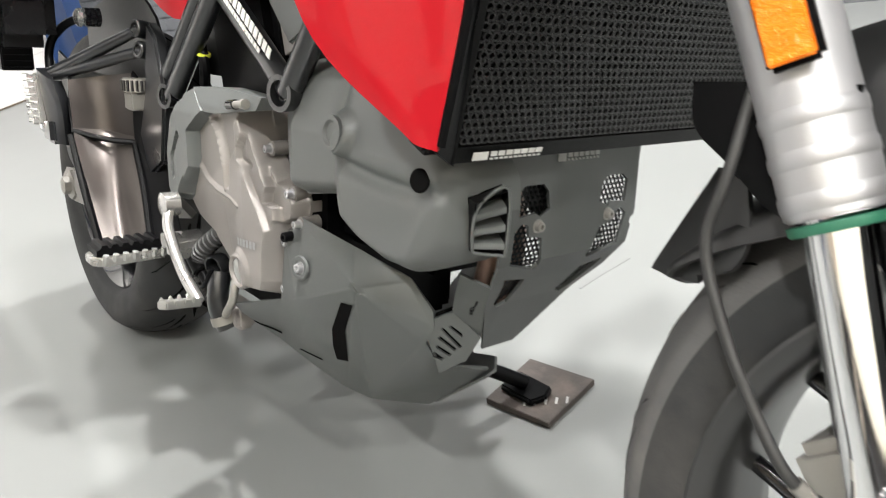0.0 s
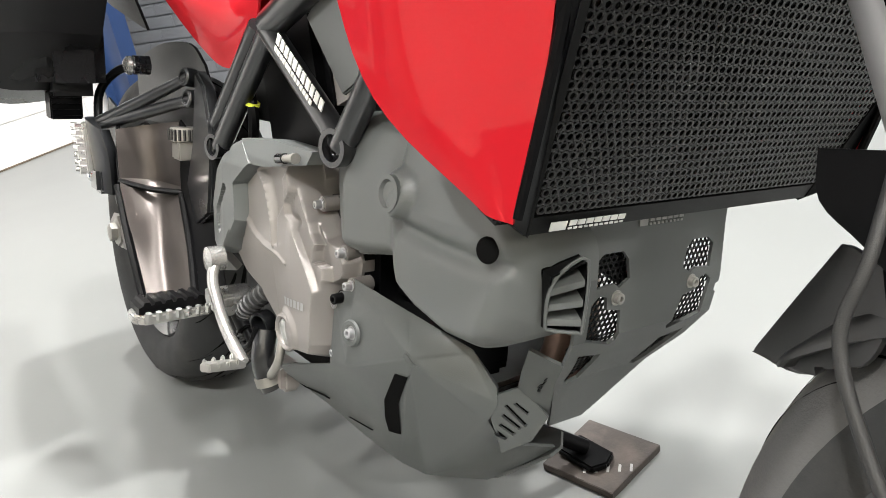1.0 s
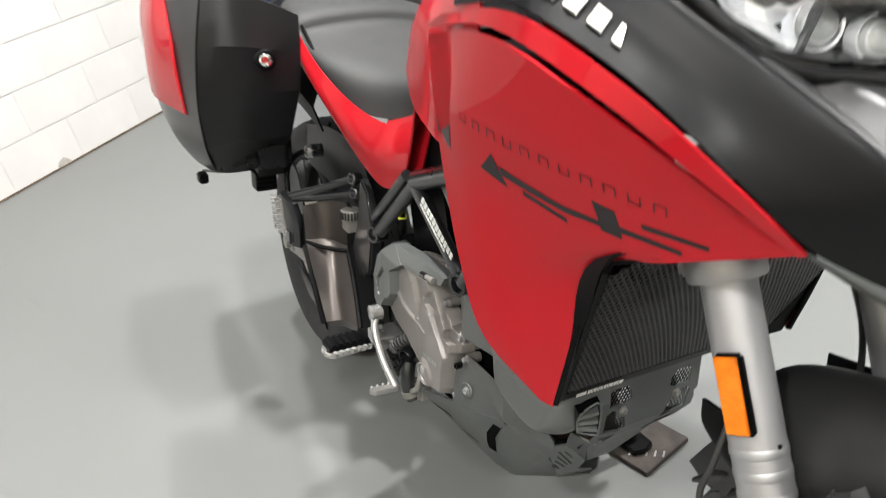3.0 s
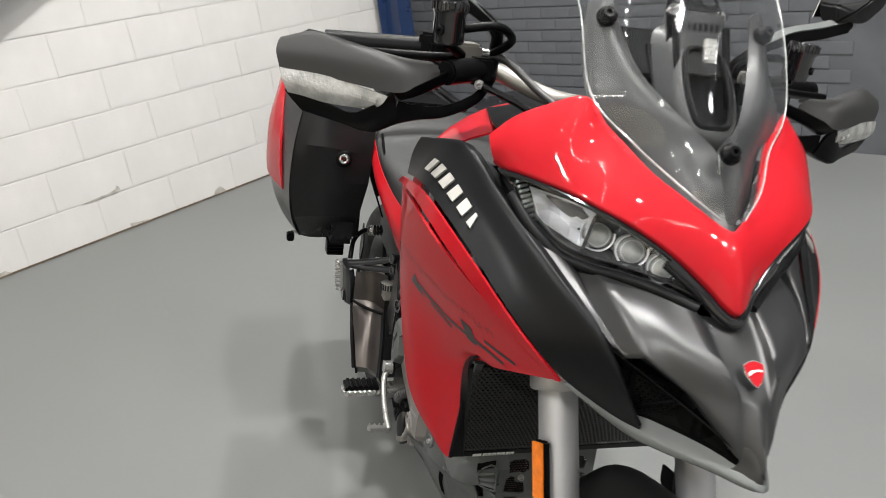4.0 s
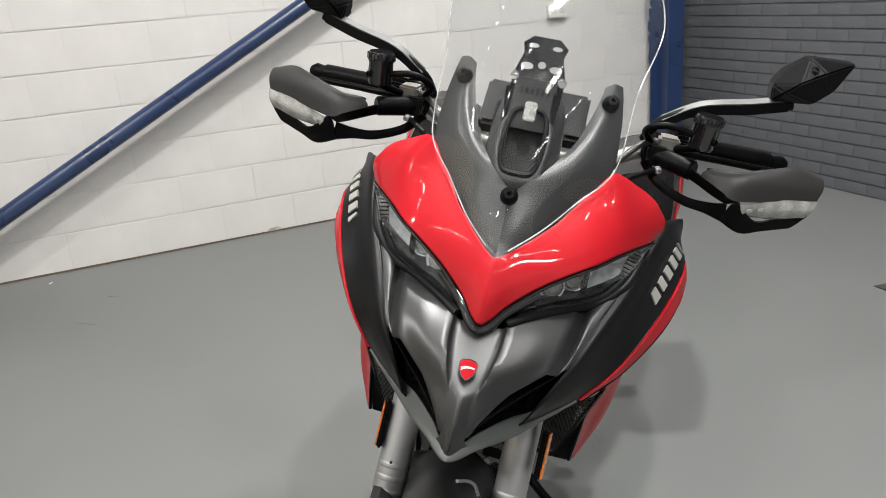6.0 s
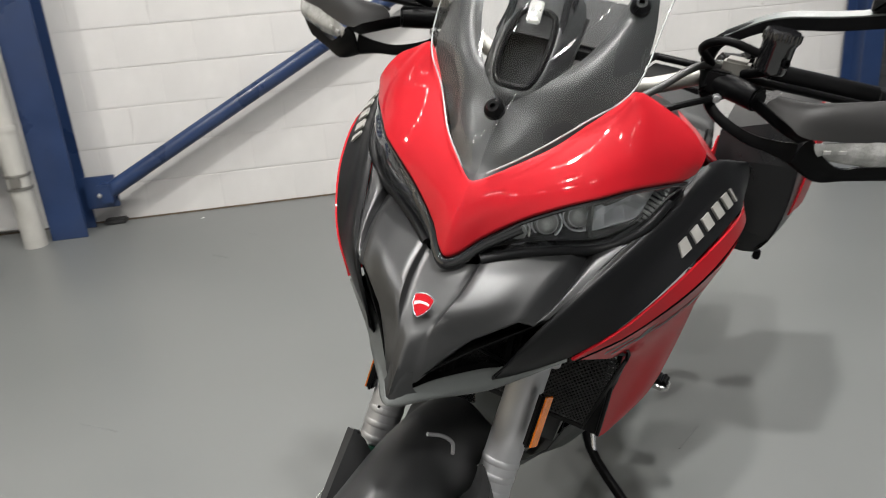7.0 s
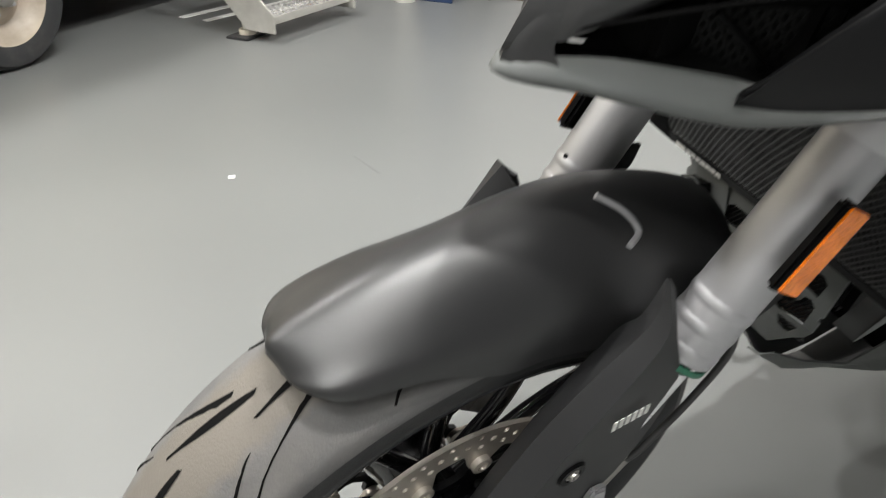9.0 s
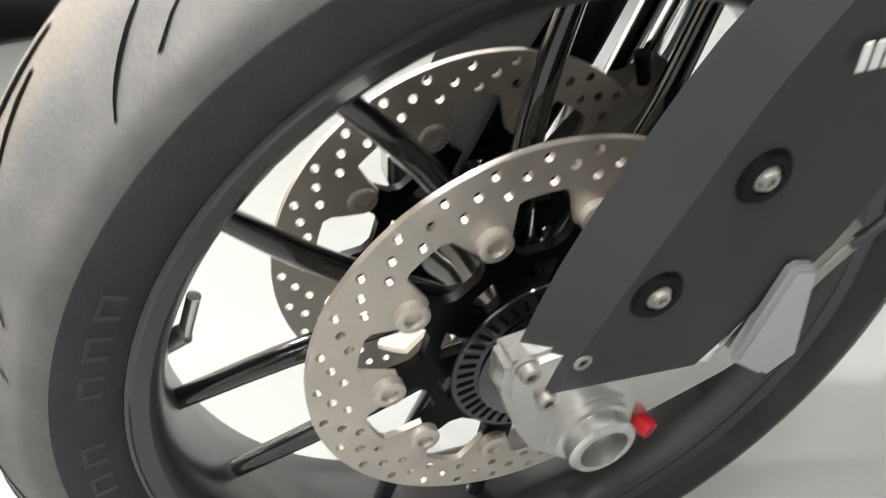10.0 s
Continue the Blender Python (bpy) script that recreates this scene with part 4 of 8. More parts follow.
fg = {s: part("fork_guard", flipped(fork_guard(s > 0), s), GUARDP, bike, "matt black plastic fork guard", sharp=28) for s in SIDES}
for s in SIDES:
    for (x, y, z) in ((1.560, 0.1205, 0.499), (1.597, 0.1205, 0.435)):
        part("guard_bolt", bolt((x, s * y, z), (0, s, 0), 0.0050, 0.002), BRONZE, fg[s], "dull steel guard bolt")
        part("bolt_recess", at(lathe([(-0.002, 0.0065), (0.0006, 0.0085), (0.0006, 0.0130), (-0.002, 0.0150)], 24), (x, s * (y - 0.001), z), (0, s, 0)), BLACK, fg[s])

    def label_at(u, v, h, s=s):
        o, ex, ez = V(1.538, s * 0.1195, 0.550), V(-0.905, 0, 0.10).normalized(), V(0.15, 0, 0.95).normalized()
        if s < 0:
            ex = -ex
        return o + ex * u + ez * v + V(0, s * (h + 0.0012), 0)
    bars = [(0.0068 * k, 0.0068 * k + 0.0042, 0, 0.013) for k in range(6)]
    tagged(part("printed_mark", blocks_on(label_at, bars, 0.0004), WHITEP, fg[s], "small white printed bars"), kind="stuff")

# calipers behind the guards
for s in SIDES:
    cal = join(moved(box(-0.034, 0.030, -0.030, 0.034, -0.055, 0.055), Matrix.Translation((1.495, s * 0.070, 0.405)) @ Matrix.Rotation(radians(-38), 4, "Y")))
    c = part("brake_caliper", cal, BRONZE, bike, "grey four-piston front brake caliper", bevel=0.008)
    fin = part("caliper_fin", plate([(1.514, 0.438), (1.496, 0.434), (1.476, 0.362), (1.494, 0.346), (1.526, 0.368)], basis((0, s * 0.112, 0), (1, 0, 0), (0, 0, 1)) @ Matrix.Translation((0, 0, -0.010 if s > 0 else 0.0)), 0.010), SILVER, c, "grey cast caliper body", bevel=0.003)
    tagged(part("cast_bar", join(*[plate([(0, 0), (0.005, 0.002), (0.004, 0.012), (-0.001, 0.010)], basis((1.492 + 0.0025 * k, s * 0.1125, 0.366 + 0.0100 * k), (1, 0, 0), (0, 0, 1)), 0.0008 * -s) for k in range(6)]), WHITEP, fin, "small raised bars"), kind="stuff")
    for d in (-0.035, 0.035):
        part("caliper_bolt", bolt((1.500 + d * 0.6, s * 0.106, 0.405 + d * 0.8), (0, s, 0), 0.008, 0.006), BRONZE, c)
    nip = part("bleed_nipple", rod((1.486, s * 0.060, 0.424), (1.497, s * 0.060, 0.450), 0.0110, 14), DISC, c, "tan metal bleed nipple", bevel=0.002)
    part("nipple_cap", join(rod((1.497, s * 0.060, 0.450), (1.503, s * 0.060, 0.466), 0.0050, 12), rod((1.503, s * 0.060, 0.466), (1.505, s * 0.060, 0.472), 0.0062, 12)), BLACK, nip)
    out = 1.0 if s < 0 else 0.80
    part("hose_end", rod((1.482, s * 0.104, 0.395), (1.455, s * 0.127 * out, 0.426), 0.0052, 10), BRONZE, c, "beige metal hose end")
    part("brake_hose", tube([(1.470, s * 0.112 * out, 0.412), (1.452, s * 0.130 * out, 0.430), (1.428, s * 0.132 * out, 0.460), (1.402, s * 0.132 * out, 0.500), (1.380, s * 0.130 * out, 0.550), (1.386, s * 0.125 * out, 0.600), (1.375, s * 0.09, 0.70), (1.33, s * 0.06, 0.82)], 0.0037, 10, 6), HOSE, c, "braided black brake hose")
part("red_cap", at(lathe([(0, 0), (0, 0.008), (0.016, 0.006), (0.016, 0)], 12), (1.560, 0.096, 0.303), (-0.3, 0.9, 0)), RED, bike)


# ---- front mudguard ----
FENDER_ARC = ((60, 0.357, 0.013, 0.012), (61.2, 0.366, 0.034, 0.020), (65, 0.366, 0.054, 0.030), (75, 0.367, 0.062, 0.051), (86, 0.369, 0.067, 0.084), (95, 0.384, 0.067, 0.102), (104, 0.394, 0.070, 0.112), (116, 0.404, 0.074, 0.112), (125, 0.413, 0.080, 0.100), (131.5, 0.406, 0.087, 0.034))
TAIL_ARC = ((118, 0.356, 0.076, 0.056), (130, 0.353, 0.082, 0.048), (138, 0.349, 0.082, 0.030), (145, 0.346, 0.082, 0.014), (148, 0.342, 0.070, 0.006))


def fender_rows(table):
    rows = []
    for deg, R, half, drop in table:
        a = radians(deg)
        row = []
        for q in (-1, -0.94, -0.66, -0.34, 0, 0.34, 0.66, 0.94, 1):
            dr = {1: drop + 0.004, 0.94: drop * 0.62 + 0.004, 0.66: 0.010 + drop * 0.18, 0.34: 0.007, 0: 0.0}[abs(q)]
            row.append((FX + (R - dr) * math.cos(a), q * half, FZ + (R - dr) * math.sin(a)))
        rows.append(row)
    return rows


fend = part("front_mudguard", sheet(fender_rows(FENDER_ARC), 4, 3, 0.003), FENDER, bike, "matt dark grey front mudguard", sharp=70)
part("mudguard_tail", sheet(fender_rows(TAIL_ARC), 4, 3, 0.0035), FENDER, fend, "narrow dark tail of the mudguard", sharp=70)
both("mudguard_flap", lambda: sheet([[(1.341, -0.104, 0.638), (1.390, -0.109, 0.642), (1.440, -0.107, 0.645)], [(1.346, -0.104, 0.611), (1.390, -0.110, 0.612), (1.440, -0.108, 0.612)],
                                     [(1.371, -0.103, 0.592), (1.405, -0.107, 0.588), (1.440, -0.106, 0.585)], [(1.392, -0.094, 0.570), (1.415, -0.096, 0.562), (1.440, -0.096, 0.552)]], 4, 3, 0.004), BLACK, parent=fend)
both("tail_skirt", lambda: sheet([[(1.374, -0.074, 0.577), (1.352, -0.066, 0.583), (1.345, -0.060, 0.580)], [(1.382, -0.077, 0.545), (1.342, -0.062, 0.545), (1.318, -0.048, 0.540)], [(1.372, -0.072, 0.520), (1.330, -0.054, 0.502), (1.292, -0.037, 0.500)], [(1.352, -0.064, 0.511), (1.318, -0.048, 0.496), (1.286, -0.033, 0.492)]], 4, 4, 0.004), FENDER, parent=fend)
both("tail_screw", lambda: bolt((1.415, -0.110, 0.600), (-0.1, -1, 0), 0.007, 0.004), BRONZE, parent=fend)
# silver bead painting the glossy highlight at the slot, left side only
both("mudguard_slot_glint", lambda: tube([(1.526, -0.014, 0.709), (1.507, -0.030, 0.700), (1.497, -0.042, 0.687), (1.512, -0.050, 0.683)], 0.0028, 8, 5), SILVER, parent=fend, sides=(1,))


# ---- headlamps, beak and upper cowl ----
def mirror_row(r):
    return list(r) + [(x, -y, z) for x, y, z in r[-2::-1]]


COWL_UP = [(1.285, -0.236, 1.118), (1.303, -0.213, 1.146), (1.319, -0.178, 1.167), (1.346, -0.141, 1.184), (1.361, -0.117, 1.156), (1.387, -0.095, 1.133), (1.415, -0.075, 1.112), (1.442, -0.053, 1.096), (1.467, -0.029, 1.080), (1.480, -0.012, 1.069), (1.487, 0, 1.065)]
COWL_LOW = [(1.306, -0.233, 1.090), (1.327, -0.224, 1.086), (1.352, -0.210, 1.086), (1.378, -0.192, 1.084), (1.410, -0.169, 1.080), (1.440, -0.145, 1.072), (1.464, -0.112, 1.059), (1.485, -0.071, 1.036), (1.506, -0.033, 1.007), (1.524, -0.014, 0.988), (1.532, 0, 0.981)]


def between(rows_a, rows_b, t, out):
    """A row at t between two rows, pushed out of their plane by out."""
    r = []
    for a, b in zip(rows_a, rows_b):
        p = V(*a).lerp(V(*b), t)
        n = V(0.62, 2.2 * p.y, 0.62).normalized()
        r.append(tuple(p + n * out))
    return r


COWL = [COWL_UP, between(COWL_UP, COWL_LOW, 0.07, 0.0025), between(COWL_UP, COWL_LOW, 0.35, 0.0080), between(COWL_UP, COWL_LOW, 0.68, 0.0085), between(COWL_UP, COWL_LOW, 0.93, 0.0035), COWL_LOW,
        [(x - 0.009, y * 0.985, z - 0.006) for x, y, z in COWL_LOW]]
part("upper_cowl", sheet([mirror_row(r) for r in COWL], 4, 4, 0.003), RED, bike, "glossy red V-shaped nose cowl", sharp=60)

part("nose_trim", tube(mirror_row([(x - 0.005, y, z - 0.012) for x, y, z in COWL_LOW[7:]]), 0.0085, 10, 5), GLOSS, bike, "gloss black trim under the nose cowl", sharp=70)

HL_UP = [(1.318, -0.226, 1.079), (1.350, -0.208, 1.079), (1.394, -0.177, 1.075), (1.436, -0.143, 1.065), (1.460, -0.110, 1.051), (1.481, -0.070, 1.028), (1.502, -0.034, 0.998)]
HL_LOW = [(1.338, -0.213, 1.062), (1.372, -0.197, 1.032), (1.396, -0.168, 1.006), (1.418, -0.138, 0.997), (1.447, -0.104, 0.996), (1.479, -0.066, 0.991), (1.506, -0.034, 0.982)]
HL_MID = between(HL_UP, HL_LOW, 0.5, 0.007)


def back(row, d):
    return [(x - d * 0.9, y * (1 - d * 1.2), z - d * 0.12) for x, y, z in row]


def headlamp_shell():
    e = back(HL_MID, 0.075)
    return sheet([HL_UP, back(HL_UP, 0.05), e, back(HL_LOW, 0.05), HL_LOW], 3, 4, 0.002, line_u=True)


hl = both("headlamp", headlamp_shell, LAMPIN, "dark headlamp housing with clear lens", sharp=70)
for s in SIDES:
    lens = part("lens", flipped(sheet([HL_UP, HL_MID, HL_LOW], 4, 4, 0.0022), s), LENS, hl[s], "clear glossy lamp lens", sharp=80)
    lens.visible_shadow = False
    for x, y, z, r in ((1.394, -0.117, 1.026, 0.0185), (1.428, -0.087, 1.018, 0.0175), (1.454, -0.058, 1.006, 0.0155)):
        ax = (0.86, s * 0.44, 0.16)
        pj = part("projector", at(lathe([(-0.016, r), (-0.004, r), (0.002, r * 0.93), (0.007, r * 0.72), (0.0095, r * 0.40), (0.0102, 0)], 28), (x, s * -y, z), ax), BULB, hl[s], "round clear projector lens", sharp=60)
        part("projector_ring", at(lathe([(-0.003, r), (0.003, r * 1.02), (0.004, r * 1.14), (0.0, r * 1.20), (-0.012, r * 1.22)], 28), (x, s * -y, z), ax), REFLECTOR, pj, "bright projector ring")
        part("inner_ring", at(lathe([(0.0055, r * 0.80), (0.0068, r * 0.76), (0.0075, r * 0.62), (0.006, r * 0.60)], 24, True), (x, s * -y, z), ax), REFLECTOR, pj)
    # faceted reflector cells at the outer end and below the projectors
    rf_ = random.Random(5)
    T0, T1, B0, B1 = V(1.345, -0.196, 1.066), V(1.412, -0.136, 1.058), V(1.368, -0.186, 1.034), V(1.398, -0.130, 1.003)
    rows = []
    for i in range(5):
        row = []
        for j in range(6):
            u, v = j / 5, i / 4
            edge = 0 if i in (0, 4) or j in (0, 5) else 1
            row.append(T0.lerp(T1, u).lerp(B0.lerp(B1, u), v) + V(-0.020, 0.012, 0) * (0.25 + edge * (0.5 + rf_.random() * 0.9)))
        rows.append(row)
    part("reflector_bowl", flipped(sheet(rows, 1, 1, 0.002, True, True), s), REFLECTOR, hl[s], "faceted bright lamp reflector", sharp=2)
    for k in range(9):
        a = V(1.336, -0.204, 1.073).lerp(V(1.362, -0.192, 1.030), k / 8)
        part("light_rib", flipped(moved(box(-0.011, 0.009, -0.0015, 0.0015, -0.0017, 0.0017), Matrix.Translation(a) @ Matrix.Rotation(radians(-52), 4, "Z")), s), BULB, hl[s])
    part("lamp_floor", flipped(sheet([[(x - 0.010, y * 0.97, z + 0.007) for x, y, z in HL_LOW[1:]], [(x - 0.034, y * 0.90, z + 0.012) for x, y, z in HL_LOW[1:]]], 2, 4, 0.002), s), LAMPIN, hl[s])
    part("lamp_divider", flipped(sheet([[(1.414, -0.134, 1.052), (1.388, -0.118, 1.052)], [(1.400, -0.136, 1.004), (1.374, -0.118, 1.004)]], 1, 2, 0.004), s), LAMPIN, hl[s])
    part("lamp_rim", flipped(tube([(x + 0.001, y - 0.002, z - 0.005) for x, y, z in HL_LOW], 0.0070, 10, 5), s), SATIN, hl[s], "satin black lamp rim")
    part("lamp_brow", flipped(tube([(x + 0.002, y - 0.001, z + 0.002) for x, y, z in HL_UP], 0.0028, 8, 5), s), GLOSS, hl[s])


BK = [
    [(1.350, -0.205, 1.045), (1.398, -0.156, 1.000), (1.408, -0.146, 0.985), (1.430, -0.130, 0.992), (1.468, -0.086, 0.987), (1.506, -0.040, 0.979), (1.508, -0.034, 0.971), (1.520, 0, 0.968)],
    [(1.412, -0.178, 0.993), (1.444, -0.150, 0.977), (1.452, -0.142, 0.962), (1.472, -0.125, 0.978), (1.512, -0.084, 0.968), (1.546, -0.038, 0.955), (1.548, -0.031, 0.943), (1.554, 0, 0.938)],
    [(1.470, -0.154, 0.958), (1.481, -0.142, 0.955), (1.488, -0.134, 0.943), (1.506, -0.118, 0.958), (1.545, -0.076, 0.944), (1.580, -0.029, 0.930), (1.583, -0.022, 0.917), (1.589, 0, 0.911)],
    [(1.503, -0.137, 0.935), (1.508, -0.131, 0.934), (1.515, -0.124, 0.927), (1.531, -0.110, 0.936), (1.560, -0.068, 0.912), (1.594, -0.022, 0.901), (1.597, -0.016, 0.897), (1.606, 0, 0.899)],
    [(1.503, -0.134, 0.929), (1.508, -0.128, 0.927), (1.515, -0.121, 0.920), (1.531, -0.106, 0.928), (1.562, -0.064, 0.902), (1.604, -0.026, 0.872), (1.609, -0.015, 0.870), (1.625, 0, 0.866)],
    [(1.490, -0.132, 0.925), (1.495, -0.126, 0.922), (1.502, -0.119, 0.915), (1.518, -0.104, 0.922), (1.552, -0.060, 0.896), (1.610, -0.021, 0.850), (1.616, -0.012, 0.846), (1.637, 0, 0.838)],
]
beak = part("beak", sheet([mirror_row(r) for r in BK], 5, 4, 0.003, line_v=True), MATT, bike, "matt dark grey pointed beak", sharp=75, bevel=0.0)
part("beak_chin", sheet([[(1.600, -0.026, 0.864), (1.622, 0, 0.862), (1.600, 0.026, 0.864)], [(1.612, -0.017, 0.846), (1.633, 0, 0.842), (1.612, 0.017, 0.846)], [(1.606, -0.026, 0.829), (1.636, 0, 0.828), (1.606, 0.026, 0.829)]], 4, 4, 0.004), MATT, beak)
LIP_T = [(1.462, -0.150, 0.870), (1.500, -0.100, 0.846), (1.528, -0.070, 0.843), (1.580, -0.034, 0.842), (1.630, 0, 0.836)]
LIP_F = [(1.468, -0.163, 0.861), (1.512, -0.104, 0.826), (1.546, -0.077, 0.822), (1.594, -0.039, 0.824), (1.640, 0, 0.824)]
LIP_B = [(1.455, -0.155, 0.856), (1.496, -0.100, 0.818), (1.530, -0.072, 0.813), (1.575, -0.034, 0.815), (1.618, 0, 0.816)]
LIP_I = [(1.440, -0.120, 0.872), (1.470, -0.090, 0.852), (1.50, -0.055, 0.848), (1.545, -0.025, 0.846), (1.590, 0, 0.842)]
# black sheet added to keep the inside of the lip in shade
part("lip_shade", sheet([mirror_row([(x, y, z - 0.004) for x, y, z in LIP_I]), mirror_row([(x - 0.002, y, z - 0.002) for x, y, z in LIP_T])], 2, 5, 0.002), SHADE, beak, "black sheet for the shade inside the beak lip", sharp=70)
part("beak_lip", sheet([mirror_row(r) for r in (LIP_T, LIP_F, LIP_B)], 3, 5, 0.003), GREYP, beak, "lighter grey beak lip", sharp=70)


def intake_place(u, v):
    a, b = V(1.470, -0.135, 0.915), V(1.540, -0.030, 0.880)
    c, d = V(1.470, -0.135, 0.850), V(1.540, -0.030, 0.840)
    return a.lerp(b, u).lerp(c.lerp(d, u), v)


both("intake_mesh", lambda: perforated(intake_place, 18, 9, 0.55, thick=0.001), GUARD, parent=beak)
# black sheets that paint the shade at the sides of the intake
both("intake_shade_wall", lambda: sheet([[(1.50, -0.134, 0.928), (1.565, -0.062, 0.885), (1.608, -0.022, 0.858)], [(1.455, -0.135, 0.900), (1.50, -0.06, 0.875), (1.55, -0.01, 0.86)], [(1.455, -0.150, 0.858), (1.52, -0.07, 0.83), (1.60, -0.012, 0.832)]], 4, 4, 0.002), SHADE, parent=beak)
both("intake_strut", lambda: rod((1.540, -0.062, 0.880), (1.500, -0.092, 0.846), 0.0025, 8), BLACK, parent=beak)

# black filler boxes, added so that the intake reads as a shaded hollow
part("intake_shade_core", join(box(1.38, 1.50, -0.105, 0.105, 0.835, 0.93), box(1.48, 1.565, -0.045, 0.045, 0.836, 0.905)), SHADE, beak, bevel=0.008)

# black sheet added to close the intake from below and darken it
part("intake_shade_floor", sheet([mirror_row(r) for r in (LIP_I, [(1.380, -0.110, 0.860), (1.400, -0.080, 0.850), (1.42, -0.05, 0.848), (1.45, -0.022, 0.846), (1.47, 0, 0.844)])], 2, 3, 0.002), SHADE, beak)
both("beak_flank", lambda: sheet([[(1.245, -0.238, 1.088), (1.330, -0.213, 1.046), (1.430, -0.168, 0.983), (1.498, -0.133, 0.931)], [(1.262, -0.205, 1.060), (1.336, -0.190, 1.026), (1.420, -0.150, 0.966), (1.490, -0.120, 0.920)], [(1.262, -0.170, 1.00), (1.330, -0.150, 0.97), (1.41, -0.13, 0.93), (1.475, -0.11, 0.90)]], 3, 4, 0.003), MATT, "dark grey flank between lamp and wing", parent=beak)

# shield emblem, plain
EM = basis((1.578, 0, 0.932), (0, 1, 0), (-0.62, 0, 0.78))
shield = [(-0.013, 0.011), (-0.006, 0.0145), (0.0, 0.0155), (0.006, 0.0145), (0.013, 0.011), (0.012, 0.0), (0.006, -0.010), (0.0, -0.015), (-0.006, -0.010), (-0.012, 0.0)]
em = part("emblem", plate(shield, EM, 0.0035), CHROME, beak, "small red shield badge with silver edge", bevel=0.0006)
part("badge_face", plate([(x * 0.92, y * 0.92) for x, y in shield], EM @ Matrix.Translation((0, 0, 0.0035)), 0.0007), RED, em)
part("badge_band", plate([(-0.0092, 0.0020), (-0.0040, 0.0044), (0.0040, 0.0050), (0.0094, 0.0040), (0.0094, 0.0018), (0.0040, 0.0026), (-0.0030, 0.0014), (-0.0088, -0.0022)], EM @ Matrix.Translation((0, 0, 0.0042)), 0.0006), WHITEP, em)

# ---- windscreen and the parts behind it ----
SC = [
    [(1.482, -0.016, 1.077), (1.487, -0.008, 1.075), (1.490, 0, 1.074)],
    [(1.449, -0.055, 1.105), (1.465, -0.028, 1.112), (1.471, 0, 1.116)],
    [(1.394, -0.097, 1.142), (1.430, -0.050, 1.154), (1.446, 0, 1.158)],
    [(1.350, -0.141, 1.191), (1.388, -0.075, 1.215), (1.404, 0, 1.222)],
    [(1.288, -0.150, 1.296), (1.322, -0.080, 1.312), (1.336, 0, 1.318)],
    [(1.172, -0.173, 1.390), (1.228, -0.092, 1.420), (1.244, 0, 1.428)],
    [(1.118, -0.136, 1.470), (1.144, -0.070, 1.492), (1.152, 0, 1.496)],
]
screen = part("windscreen", sheet([mirror_row(r) for r in SC], 5, 5, 0.003), SCREEN, bike, "tall clear windscreen", sharp=80)
screen.visible_shadow = False
edge_r = [r[0] for r in SC]
# thin pale tube for the light showing in the screen's polished edge
part("screen_edge", tube(edge_r + [SC[6][1], SC[6][2]] + [(x, -y, z) for x, y, z in [SC[6][1]]] + [(x, -y, z) for x, y, z in edge_r[::-1]], 0.0012, 6, 6), EDGE, screen, "polished screen edge, painted pale for the light it carries")
for (x, y, z) in ((1.304, -0.113, 1.277), (1.304, 0.113, 1.277), (1.449, 0, 1.146)):
    ax = V(0.8, y * 1.5, 0.55)
    sw = part("screen_screw", at(lathe([(-0.004, 0), (-0.004, 0.013), (0.003, 0.0125), (0.006, 0.009), (0.010, 0.007), (0.010, 0.0035), (0.005, 0.0035), (0.005, 0)], 20), (x, y, z), ax), BLACK, screen)


def horn():
    rows = [
        [(1.483, -0.006, 1.060), (1.482, -0.003, 1.061), (1.481, 0.0, 1.062)],
        [(1.461, -0.026, 1.072), (1.463, -0.013, 1.078), (1.464, 0.0, 1.081)],
        [(1.435, -0.051, 1.090), (1.447, -0.026, 1.102), (1.451, 0.0, 1.104)],
        [(1.382, -0.093, 1.128), (1.409, -0.052, 1.144), (1.426, 0.0, 1.140)],
        [(1.342, -0.135, 1.178), (1.374, -0.088, 1.194), (1.400, -0.036, 1.172)],
        [(1.300, -0.138, 1.235), (1.322, -0.108, 1.250), (1.345, -0.074, 1.216)],
        [(1.284, -0.132, 1.276), (1.294, -0.113, 1.283), (1.304, -0.094, 1.268)],
        [(1.274, -0.126, 1.300), (1.280, -0.113, 1.303), (1.286, -0.100, 1.296)],
    ]
    return sheet(rows, 5, 5, 0.003)


both("dash_shroud", horn, SHROUD, "grey plastic shroud behind the screen", sharp=60)
rim_pts = [(1.402, -0.022, 1.172), (1.408, 0, 1.168), (1.402, 0.022, 1.172), (1.380, 0.030, 1.205), (1.350, 0.024, 1.245), (1.345, 0, 1.252), (1.350, -0.024, 1.245), (1.380, -0.030, 1.205)]
oc_ = V(1.376, 0, 1.210)
ring_ = [V(*p) for p in rim_pts + rim_pts[:1]]
console = part("console", sheet([ring_, [oc_ + (p - oc_) * 1.32 + V(-0.004, 0, 0.0) for p in ring_], [oc_ + (p - oc_) * 1.85 + V(-0.030, 0, -0.012) for p in ring_]], 3, 4, 0.003), SHROUD, bike, "grey plastic console round the opening", sharp=60)
dk = part("dash_opening", tube(rim_pts, 0.0042, 8, 5, True), BLACK, bike, "black rounded opening in the shroud")
part("opening_floor", sheet([[(1.385, -0.05, 1.16), (1.39, 0, 1.158), (1.385, 0.05, 1.16)], [(1.345, -0.055, 1.205), (1.348, 0, 1.205), (1.345, 0.055, 1.205)], [(1.31, -0.055, 1.25), (1.312, 0, 1.25), (1.31, 0.055, 1.25)]], 3, 3, 0.003), BLACK, dk)
